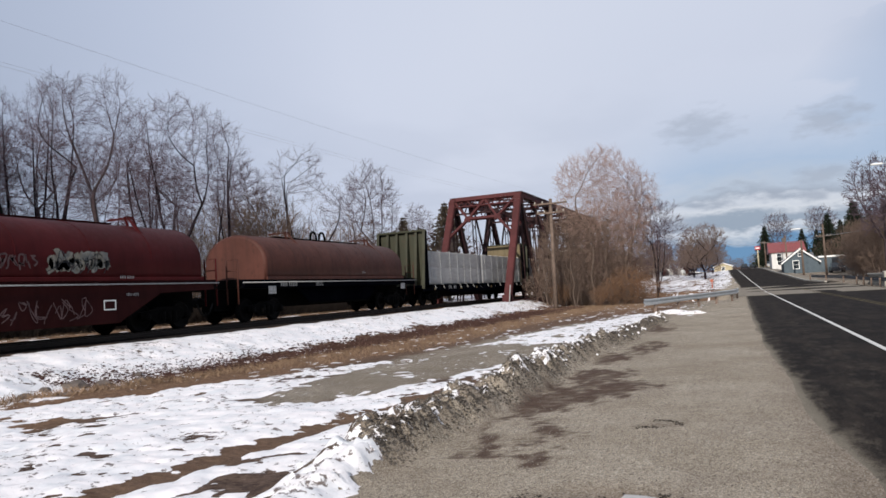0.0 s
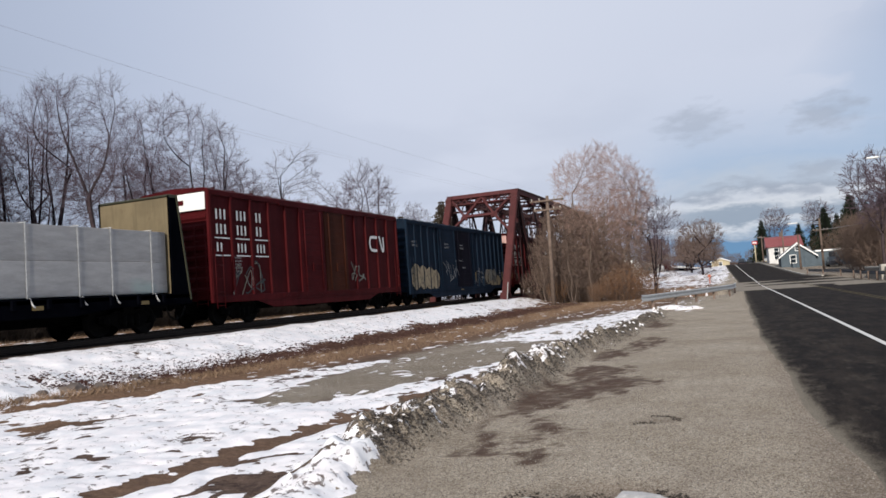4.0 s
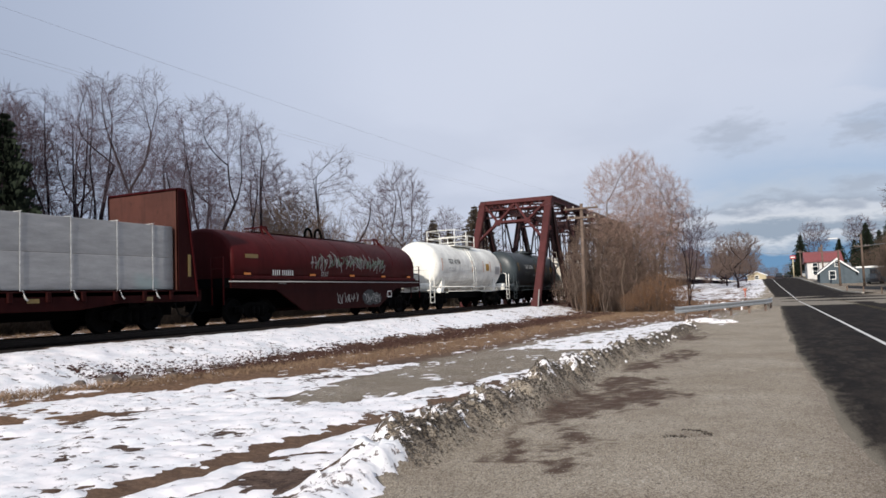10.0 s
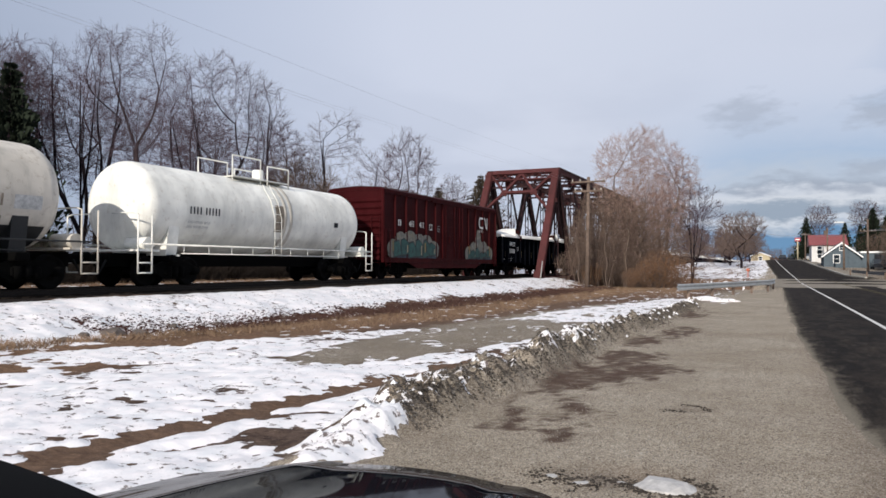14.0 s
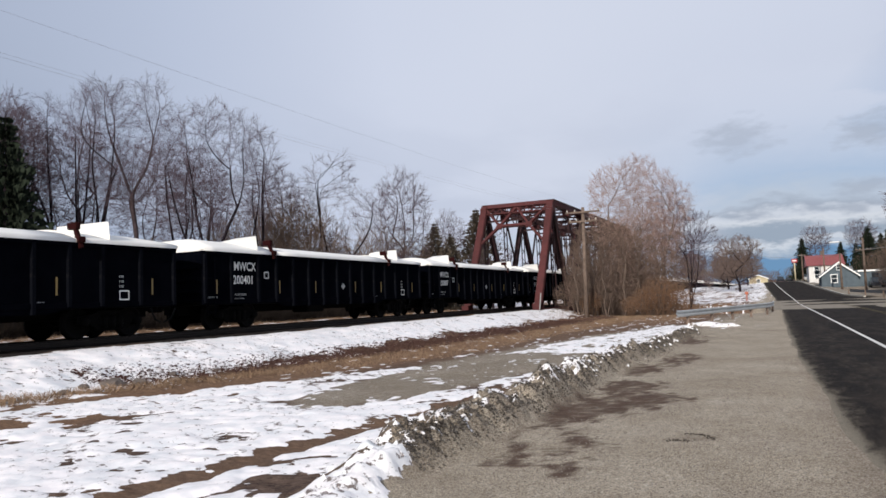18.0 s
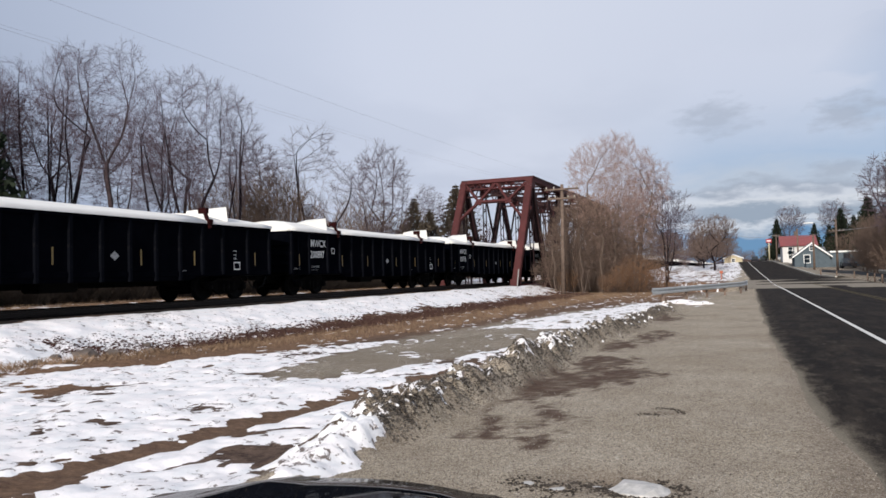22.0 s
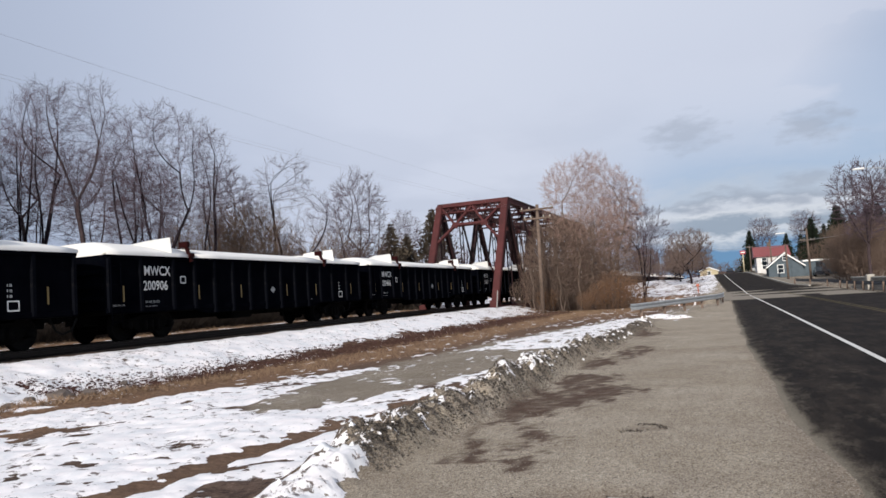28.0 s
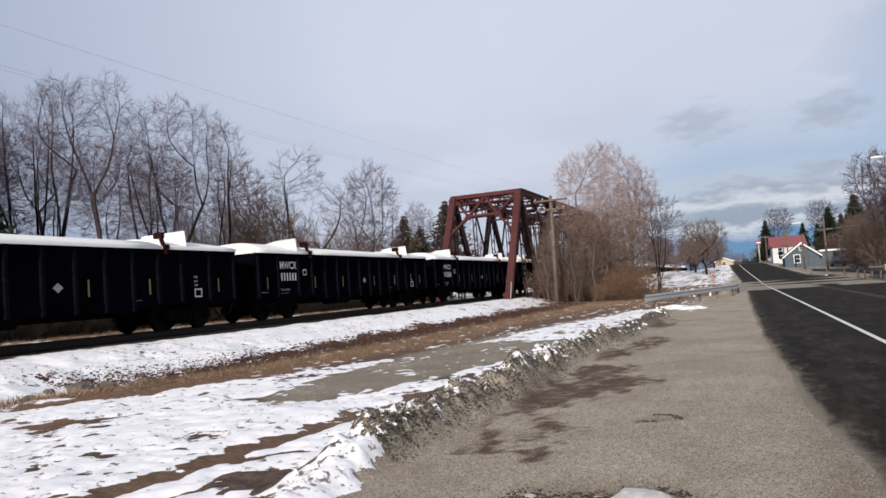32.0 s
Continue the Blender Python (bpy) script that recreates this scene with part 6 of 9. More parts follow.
cc = coil_car("dark red covered coil car with pale green sprayed shapes", 174.4, 15.2, 0.5, 14.4, M_COILRED, M_BODYRED)
scrawl(cc, 0, 5.2, 11.2, 2.0, 2.7, M_DULLWHITE, 61, 0.03, lean=hood_x)
scrawl(cc, 0, 5.4, 11.0, 2.1, 2.6, M_GREENISH, 62, 0.05, name="sprayed_fill", lean=lambda y, z: hood_x(y, z) - 0.004)
stencil(cc, HALF + 0.0, 2.6, 1.74, (4, 6), 0.2, M_WHITE)
stencil(cc, HALF + 0.0, 5.8, 1.84, (5, 5), 0.08, M_DULLWHITE)
stencil(cc, HALF + 0.0, 5.8, 1.73, (4, 5), 0.08, M_DULLWHITE)
scrawl(cc, HALF - 0.03, 7.0, 8.8, 0.62, 1.0, M_DULLWHITE, 63, 0.03)
clouds(cc, HALF - 0.036, [(9.7, 0.82, 0.6, 0.36), (10.3, 0.76, 0.5, 0.28)], M_SPRAYDARK, label="black sprayed patch")
scrawl(cc, HALF - 0.026, 9.2, 10.7, 0.6, 1.0, M_DULLWHITE, 64, 0.03)
ring(cc, HALF - 0.03, 11.4, 11.8, 0.8, 1.1, 0.04, M_WHITE, "stencil_frame", r=0.03)
stencil(cc, HALF - 0.03, 12.7, 1.02, (6, 4), 0.07, M_DULLWHITE)
reflectors(cc, HALF + 0.002, (1.2, 5.2, 8.2, 11.0, 13.6), 1.78, M_ORANGE, (0.36, 0.08))
reflectors(cc, HALF - 0.04, (1.5,), 2.42, M_YELLOW, (0.7, 0.14))
for y in (3.0, 3.2):
    stencil(cc, HALF - 0.03, y, 1.42, (6,), 0.08, M_DULLWHITE)


# ---- tank cars ----
def tank_car(label, u, L, a, b, r, zc, skin, platform=True, belly=None, metal=None, dome=0.0, bands=()):
    car = vehicle("tank_car", label, u)
    metal = metal or skin
    head = [(r * max(0.0, math.cos(radians(q))) ** 0.62, 0.62 * math.sin(radians(q)) ** 0.75) for q in (90, 84, 76, 66, 54, 42, 30, 19, 9, 3, 0)]
    prof = [(max(0.001, rr), a - h + 0.62) for rr, h in head] + [(r, a + 0.62 + (b - a - 1.24) * k / 4) for k in range(1, 4)] + [(max(0.001, rr), b + h - 0.62) for rr, h in head[::-1]]
    sh = part("tank", Mesh().lathe(prof, 40, "y", (0, 0, zc)), skin, car)
    # shade and dark mottling of the underside, drawn as a black strip
    if belly:
        m = Mesh()
        n = 14
        for y in (a + 0.55, b - 0.55):
            for k in range(n + 1):
                q = radians(-90 - 54 + 108 * k / n)
                m.v.append(((r + 0.006) * math.cos(q), y, zc + (r + 0.006) * math.sin(q)))
        for k in range(n):
            m.f.append((k, k + 1, n + 2 + k, n + 1 + k))
            m.s.append(True)
        part("belly_coat", m, belly, sh, "black strip for the shade and mottling on the tank's underside")
    for y, mat in bands:
        m = Mesh().lathe([(r + 0.002, -0.09), (r + 0.02, -0.07), (r + 0.02, 0.07), (r + 0.002, 0.09)], 40, "y", (0, y, zc))
        part("band", m, mat, sh, "band round the tank")
    ym = (a + b) / 2
    if dome:
        part("dome", Mesh().lathe([(0.001, dome), (0.36, dome), (0.42, dome - 0.06), (0.42, -0.1)], 18, "z", (0, ym, zc + r)), skin, sh)
        part("valve_cap", Mesh().lathe([(0.001, 0.2), (0.12, 0.18), (0.14, 0.0), (0.14, -0.1)], 10, "z", (0.1, ym, zc + r + dome)), M_GALV, sh)
    for y in (a + 1.3, b - 1.3):
        part("saddle", Mesh().prism([(-1.15, 0.95), (1.15, 0.95), (1.32, zc - 0.35), (1.0, zc - r * 0.75), (-1.0, zc - r * 0.75), (-1.32, zc - 0.35)], "y", y - 0.22, y + 0.22), belly or metal, car)
        part("bolster", Mesh().box(-1.4, 1.4, y - 0.2, y + 0.2, 0.75, 0.98, 0.03), M_FRAME, car)
    part("centre_sill", Mesh().box(-0.35, 0.35, 0.1, L - 0.1, 0.6, 1.02), M_FRAME, car)
    for s in (-1, 1):
        x = s * (HALF - 0.05)
        m = Mesh().tube([(x, 0.25, 1.28), (x, L - 0.25, 1.28)], 0.03, 6)
        m.tube([(x, a + 1.4, 1.02), (x, b - 1.4, 1.02)], 0.02, 6)
        k = a + 1.5
        while k < b - 1.3:
            m.tube([(x, k, 1.02), (x, k, 1.28)], 0.016, 5)
            k += 1.1
        m.tube([(x, a + 1.3, 0.95), (x * 0.6, a + 1.3, 0.98)], 0.03, 5)
        part("running_rail", m, belly or metal, car)
        for y in (0.35, L - 0.35):
            g = Mesh()
            for dy in (-0.26, 0.26):
                g.tube([(x, y + dy, 0.42), (x, y + dy, 2.15)], 0.025, 6)
            g.tube([(x, y - 0.26, 2.15), (x * 0.86, y - 0.26, 2.2), (x * 0.3, y - 0.26, 2.2)], 0.022, 6)
            for z in (0.42, 0.72):
                g.tube([(x, y - 0.26, z), (x, y + 0.26, z)], 0.025, 6)
            part("step_ladder", g, metal, car)
    for y, d in ((0.1, 1), (L - 0.1, -1)):
        part("end_platform", Mesh().box(-1.5, 1.5, min(y, y + d * 0.8), max(y, y + d * 0.8), 1.06, 1.12), metal, car)
        part("air_reservoir", Mesh().tube([(0.5, y + d * 0.55, 1.3), (1.35, y + d * 0.55, 1.3)], 0.2, 12), metal, car)
    # ladder up the near side, and the railed platform on top
    lx = [(HALF - 0.02, 1.0), (HALF - 0.02, zc - 0.1), (r * 0.95, zc + 0.55), (r * 0.66, zc + r * 0.84)]
    m = Mesh()
    for dy in (-0.2, 0.2):
        m.tube([(x, ym + dy, z) for x, z in lx], 0.014, 6)
    for k in range(9):
        z = 1.05 + k * 0.3
        xx = HALF - 0.02 if z < zc - 0.1 else HALF - 0.02 - (z - zc + 0.1) * 0.25
        m.tube([(xx, ym - 0.2, z), (xx, ym + 0.2, z)], 0.010, 5)
    part("ladder", m, metal, sh)
    if platform == "open":
        # two light hoop rails on each side of the valve, with no deck rails between
        zt = zc + r - 0.22
        for y0, y1, h in ((ym - 1.7, ym - 0.15, 0.92), (ym + 0.25, ym + 1.55, 0.74)):
            for x in (-0.8, 0.8):
                part("hoop_rail", Mesh().tube([(x, y0, zt), (x, y0, zt + h), (x, y1, zt + h), (x, y1, zt)], 0.03, 6), metal, sh)
        part("walkway", Mesh().box(-0.82, 0.82, ym - 1.6, ym + 1.5, zt + 0.16, zt + 0.2), metal, sh)
        part("relief_valve", Mesh().lathe([(0.001, 0.46), (0.2, 0.44), (0.22, 0.38), (0.22, 0.1), (0.26, 0.08), (0.26, -0.05)], 14, "z", (0.1, ym + 0.55, zc + r)), metal, sh)
    elif platform:
        zt = zc + r - 0.12
        part("platform", Mesh().box(-0.95, 0.95, ym - 1.55, ym + 1.55, zt, zt + 0.06), metal, sh)
        for y0, y1, h in ((ym - 1.55, ym + 0.25, 0.98), (ym + 0.45, ym + 1.55, 0.72)):
            for x in (-0.92, 0.92):
                for y in (y0, y1):
                    part("railing_post", Mesh().tube([(x, y, zt), (x, y, zt + h)], 0.03, 6), metal, sh)
            for z in (zt + h, zt + h * 0.5):
                part("railing_bar", Mesh().tube([(-0.92, y1, z), (-0.92, y0, z), (0.92, y0, z), (0.92, y1, z)], 0.026, 6), metal, sh)
    truck(car, 1.9)
    truck(car, L - 1.9)
    couplers(car, L)
    return car


def on_tank(r, zc):
    return lambda y, z: math.sqrt(max(0.0, (r + 0.012) ** 2 - (z - zc) ** 2))


def tank_panel(car, r, zc, y0, y1, z0, z1, mat, name="notice_panel", label=""):
    f = on_tank(r, zc)
    zs = [z0 + (z1 - z0) * k / 4 for k in range(5)]
    m = Mesh().add([(f(0, z) , y, z) for z in zs for y in (y0, y1)], [(2 * k, 2 * k + 1, 2 * k + 3, 2 * k + 2) for k in range(4)], True)
    return part(name, m, mat, car, label)


def tank_marks(car, r, zc, y, z, h, mat, words=(4, 6), text=""):
    f = on_tank(r, zc)
    if text:
        letters(car, 0, y, z, text, h, mat, f)
    else:
        stencil(car, 0, y, z, words, h, mat, lean=f)
    stencil(car, 0, y, z - 0.3, (6, 7, 6), 0.08, M_DULLWHITE if mat is not M_DARKMARK else M_GALV, lean=f)
    stencil(car, 0, y, z - 0.45, (5, 7, 6), 0.08, M_DULLWHITE if mat is not M_DARKMARK else M_GALV, lean=f)


R1, ZC = 1.42, 2.48
tc = tank_car("white tank car with a railed platform and yellow panel", 190.5, 12.9, 1.1, 11.9, R1, ZC, M_TANKWHITE)
tank_marks(tc, R1, ZC, 2.9, 2.62, 0.26, M_DARKMARK, text="TILX 101756")
tank_panel(tc, R1, ZC, 8.7, 9.3, 2.3, 2.75, M_PLACARD, label="yellow placard")
tank_panel(tc, R1, ZC, 10.4, 11.2, 2.1, 2.6, M_GALV, label="grey notice panel")
for y in (1.95, 6.4, 8.25, 9.5, 11.5):
    tank_panel(tc, R1, ZC, y, y + 0.07, 2.2, 2.9, M_ORANGE, "reflector")
tc = tank_car("dark grey-green tank car with a ribbed girdle", 204.3, 12.8, 0.7, 12.0, R1 + 0.02, ZC, M_TANKGREY, platform=False, metal=M_TANKGREY, dome=0.22, bands=((6.6, M_TANKGREY), (6.95, M_TANKGREY)))
tank_marks(tc, R1 + 0.02, ZC, 3.0, 2.6, 0.29, M_WHITE, text="TILX 161244")
tank_panel(tc, R1 + 0.02, ZC, 9.4, 10.0, 2.35, 2.8, M_PLACARD, label="yellow placard")
for y in (1.5, 5.4, 8.3, 11.75):
    tank_panel(tc, R1 + 0.02, ZC, y, y + 0.08, 2.4, 3.0, M_PLACARD, "reflector")
stencil(tc, 0, 8.1, 2.18, (6, 5), 0.06, M_DULLWHITE, lean=on_tank(R1 + 0.02, ZC))
stencil(tc, 0, 8.1, 2.02, (7,), 0.09, M_DULLWHITE, lean=on_tank(R1 + 0.02, ZC))
stencil(tc, 0, 9.3, 2.12, (7,), 0.06, M_DULLWHITE, lean=on_tank(R1 + 0.02, ZC))
for z, words in ((2.62, (3,)), (2.46, (2, 3)), (2.30, (4,))):
    stencil(tc, 0, 10.95, z, words, 0.10, M_DULLWHITE, lean=on_tank(R1 + 0.02, ZC))
tank_panel(tc, R1 + 0.028, ZC, 10.68, 11.0, 1.86, 2.08, M_DULLWHITE, "notice_plate", "pale square plate with a dark field")
tank_panel(tc, R1 + 0.036, ZC, 10.74, 10.94, 1.90, 2.04, M_DARKMARK, "notice_field")
tank_panel(tc, R1 + 0.02, ZC, 5.0, 6.0, 2.05, 2.2, M_DULLWHITE, label="pale notice panel")
m = Mesh().box(-0.5, 0.9, 5.6, 7.6, ZC + R1 + 0.02, ZC + R1 + 0.07)
for y in (5.6, 7.6):
    m.tube([(0.9, y, ZC + R1 + 0.05), (0.9, y, ZC + R1 + 0.62)], 0.022, 6)
m.tube([(0.9, 5.6, ZC + R1 + 0.62), (0.9, 7.6, ZC + R1 + 0.62)], 0.02, 6)
part("platform", m, M_TANKGREY, tc)
tc = tank_car("stained cream tank car with black belly and dark marks", 217.6, 13.7, 0.28, 12.8, R1, ZC, M_TANKCREAM, "open", belly=M_DARKBELLY, metal=M_TANKCREAM, bands=((7.0, M_TANKCREAM),))
letters(tc, 0, 2.0, 2.12, "SHPX300002", 0.31, M_DARKMARK, on_tank(R1, ZC))
stencil(tc, 0, 2.0, 1.86, (6, 8, 6), 0.07, M_STAIN, lean=on_tank(R1, ZC))
stencil(tc, 0, 2.0, 1.74, (5, 9, 5), 0.07, M_STAIN, lean=on_tank(R1, ZC))
for y0, y1, z0, z1 in ((4.5, 5.9, 1.68, 1.98), (8.6, 9.5, 1.68, 2.05), (9.5, 11.0, 1.66, 1.86)):
    tank_panel(tc, R1, ZC, y0, y1, z0, z1, M_STAIN, "stain", "grey-brown scuffed stain")
for y, z0, z1 in ((4.35, 2.15, 2.55), (7.3, 2.0, 2.35), (9.4, 2.1, 2.4), (10.9, 2.1, 2.4)):
    tank_panel(tc, R1, ZC, y, y + 0.06, z0, z1, M_STAIN, "reflector")
scrawl(tc, 0, 9.9, 10.4, 2.25, 2.6, M_DARKMARK, 77, 0.05, lean=on_tank(R1, ZC))
tank_panel(tc, R1, ZC, 11.25, 12.0, 2.05, 2.4, M_STRAP, label="grey notice panel")
tc = tank_car("white tank car with brown stains round its girdle", 232.5, 13.6, 0.4, 12.8, R1, ZC, M_TANKWHITE, "open", metal=M_TANKWHITE, bands=((7.2, M_TANKCREAM), (7.55, M_TANKCREAM)))
tank_marks(tc, R1, ZC, 2.2, 2.3, 0.24, M_DARKMARK, (4, 5))
tank_panel(tc, R1, ZC, 10.5, 10.8, 2.25, 2.45, M_DARKMARK, label="dark notice")
tank_panel(tc, R1, ZC, 6.6, 7.1, 1.9, 2.9, M_STAIN, "stain", "rusty brown stain under the girdle")


# ---- covered gondolas ----
GON_L, GON_H, GON_PITCH = 15.9, 2.69, 17.06


def gondola():
    """One black gondola under white covers; the rest of the string are copies."""
    car = empty("gondola", "black gondola with side posts under white covers", "rail car", None, "black gondolas of the train")
    H, L = GON_H, GON_L
    for s in (-1, 1):
        x = s * (HALF - 0.09)
        part("side", Mesh().prism([(0.1, 1.0), (0.1, H - 0.1), (L - 0.1, H - 0.1), (L - 0.1, 1.0), (L - 3.4, 0.95), (L - 4.4, 0.72), (4.4, 0.72), (3.4, 0.95)], "x", x - 0.02, x + 0.02), M_BLACK, car)
        part("top_chord", Mesh().box(x - 0.09, x + 0.09, 0, L, H - 0.16, H, 0.02), M_BLACK, car)
        part("side_sill", Mesh().box(x - 0.05, x + 0.05, 0, L, 0.85, 1.02, 0.02), M_BLACK, car)
        for y in [0.1, 1.36] + [2.8 + 1.035 * k for k in range(11)] + [14.5, L - 0.1]:
            low = 0.72 if 4.0 < y < L - 4.0 else 0.9
            q = shared(f"gonpost{low}", lambda: Mesh().prism([(-0.07, 0.0), (0.07, 0.0), (0.05, 0.075), (-0.05, 0.075)], "z", low, H - 0.12).data("side_post", M_DUSTYBLACK))
            part("side_post", q, M_DUSTYBLACK, car, "", pose(x + s * 0.018, y, 0, 0, 0, -90 * s))
    for y in (0.06, L - 0.06):
        m = Mesh().box(-HALF + 0.1, HALF - 0.1, y - 0.04, y + 0.04, 0.95, H - 0.05, 0.02)
        for z in (1.3, 1.7, 2.1):
            m.box(-HALF + 0.15, HALF - 0.15, y - 0.11, y + 0.11, z - 0.08, z + 0.08, 0.04)
        part("end_panel", m, M_BLACK, car)
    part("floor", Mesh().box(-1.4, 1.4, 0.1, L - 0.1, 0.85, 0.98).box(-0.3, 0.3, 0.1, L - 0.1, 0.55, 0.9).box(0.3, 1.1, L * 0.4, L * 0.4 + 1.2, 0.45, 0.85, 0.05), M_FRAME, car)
    # cover in three lengths: rounded end hoods and a low ridge, with upright wedges where they meet
    W = HALF + 0.03

    def lid(y0, y1, h0, h1, end=None):
        n = 9
        m, rows = Mesh(), []
        ys = [y0 + (y1 - y0) * k / 6 for k in range(7)]
        for y in ys:
            f = (y - y0) / (y1 - y0)
            h = h0 + (h1 - h0) * f
            if end == "front":
                h *= math.sqrt(max(0.0, 1 - (1 - min(1.0, (y - y0) / 0.9 + 0.35)) ** 2))
            if end == "rear":
                h *= math.sqrt(max(0.0, 1 - (1 - min(1.0, (y1 - y) / 2.4 + 0.25)) ** 2))
            row = [(-W, y, H - 0.06), (-W, y, H + 0.03)]
            for k in range(n):
                a = -1 + 2 * (k + 0.5) / n
                row.append((W * a, y, H + 0.03 + h * (1 - abs(a) ** 2.6)))
            rows.append(row + [(W, y, H + 0.03), (W, y, H - 0.06)])
        w = len(rows[0])
        m.add([p for r in rows for p in r], [(i * w + k, i * w + k + 1, i * w + w + k + 1, i * w + w + k) for i in range(6) for k in range(w - 1)], True)
        k0 = len(m.v) - 7 * w
        m.f += [tuple(k0 + i for i in range(w)), tuple(k0 + 6 * w + i for i in range(w - 1, -1, -1))]
        m.s += [False, False]
        return m

    part("front_cover", lid(0.0, 3.6, 0.42, 0.36, "front"), M_COVER, car, "rounded white end cover")
    part("middle_cover", lid(3.55, 12.3, 0.33, 0.28), M_COVER, car, "low white ridge cover")
    part("rear_cover", lid(12.25, L, 0.34, 0.30, "rear"), M_COVER, car, "rounded white end cover")
    # upright ribs set slantwise where the lengths meet
    for y0, y1, lo in ((1.55, 2.75, 0.30), (12.6, 13.4, 0.46)):
        q = [(W * 0.25, y0, H + 0.1), (W * 0.97, y1, H + 0.08), (W * 0.93, y1, H + 0.60), (W * 0.25, y0, H + lo), (W * 0.25, y1 + 0.18, H + 0.1), (W * 0.25, y1 + 0.18, H + 0.60)]
        m = Mesh().add(q, [(0, 1, 2, 3), (1, 4, 5, 2), (3, 2, 5), (0, 3, 5, 4), (0, 4, 1)])
        part("cover_wedge", m, M_COVER, car, "upright white cover rib")
    for y in (3.6, 12.4):
        m = Mesh().beam((W + 0.03, y, H - 0.2), (W * 0.86, y, H + 0.42), 0.1, 0.1, (0, 1, 0)).box(W - 0.12, W + 0.08, y - 0.12, y + 0.12, H - 0.06, H + 0.1, 0.02).box(W * 0.72, W * 0.95, y - 0.08, y + 0.08, H + 0.3, H + 0.5, 0.02)
        part("clamp", m, M_BODYRED, car, "rusty red cover clamp")
    x = HALF - 0.066
    letters(car, x, 1.52, 2.02, "MWCX", 0.30, M_WHITE)
    stencil(car, x, 1.55, 1.14, (2, 3, 6), 0.08, M_DULLWHITE)
    stencil(car, x, 1.55, 0.98, (2, 2, 5), 0.08, M_DULLWHITE)
    ring(car, x + 0.004, 3.15, 3.42, 1.75, 2.0, 0.035, M_WHITE, "stencil_frame", r=0.04)
    stencil(car, x, 0.2, 1.07, (5, 8), 0.06, M_DULLWHITE)
    stencil(car, x, 9.1, 0.94, (7,), 0.05, M_DULLWHITE)
    stencil(car, x, 11.2, 1.0, (7,), 0.05, M_DULLWHITE)
    ring(car, x + 0.004, 13.75, 14.1, 1.06, 1.34, 0.035, M_WHITE, "stencil_frame", r=0.02)
    for k in range(3):
        stencil(car, x, 13.75, 1.42 + k * 0.14, (1, 2), 0.07, M_WHITE)
    plate(car, "placard", x + 0.006, [(8.46, 1.34), (8.63, 1.48), (8.46, 1.62), (8.29, 1.48)], M_DULLWHITE, "white diamond placard")
    data = shared("gonrefl", lambda: Mesh().box(-0.004, 0.004, -0.028, 0.028, -0.24, 0.24).data("reflector", M_YELLOW))
    for y in (0.66, 4.05, 6.4, 9.45, 11.75, 14.95):
        part("reflector", data, M_YELLOW, car, "upright faded yellow reflective strip", pose(x + 0.012, y, 1.45))
    ladder(car, HALF + 0.02, 0.12, 0.5, 0.5, H - 0.3, M_BLACK)
    truck(car, 2.1)
    truck(car, L - 2.1)
    couplers(car, L)
    return car


# numbers painted on the gondolas, where they can be read; small differences in how far the couplers are drawn out
NUMBERS = {2: "200401", 3: "200807", 4: "200427", 5: "200449", 6: "200897", 7: "200778", 8: "200776", 11: "200906", 12: "200466", 13: "200467", 14: "200803"}
first = gondola()
for k in range(28):
    gon = first if k == 0 else copy_thing(first, pose(0, 0, 0))
    slack = float(np.interp(k, [0, 2, 4, 6, 7, 8, 12, 14, 16], [0, 0, -0.30, -0.06, -0.2, -0.06, -0.55, -0.3, -0.1]))
    TRAIN.append((gon, 263.2 + k * GON_PITCH + slack))
for k, (gon, u) in enumerate(TRAIN[-28:]):
    if k in NUMBERS:
        letters(gon, HALF - 0.066, 1.48, 1.55, NUMBERS[k], 0.30, M_WHITE)
    else:
        stencil(gon, HALF - 0.066, 1.55, 1.54, (6,), 0.31, M_WHITE)

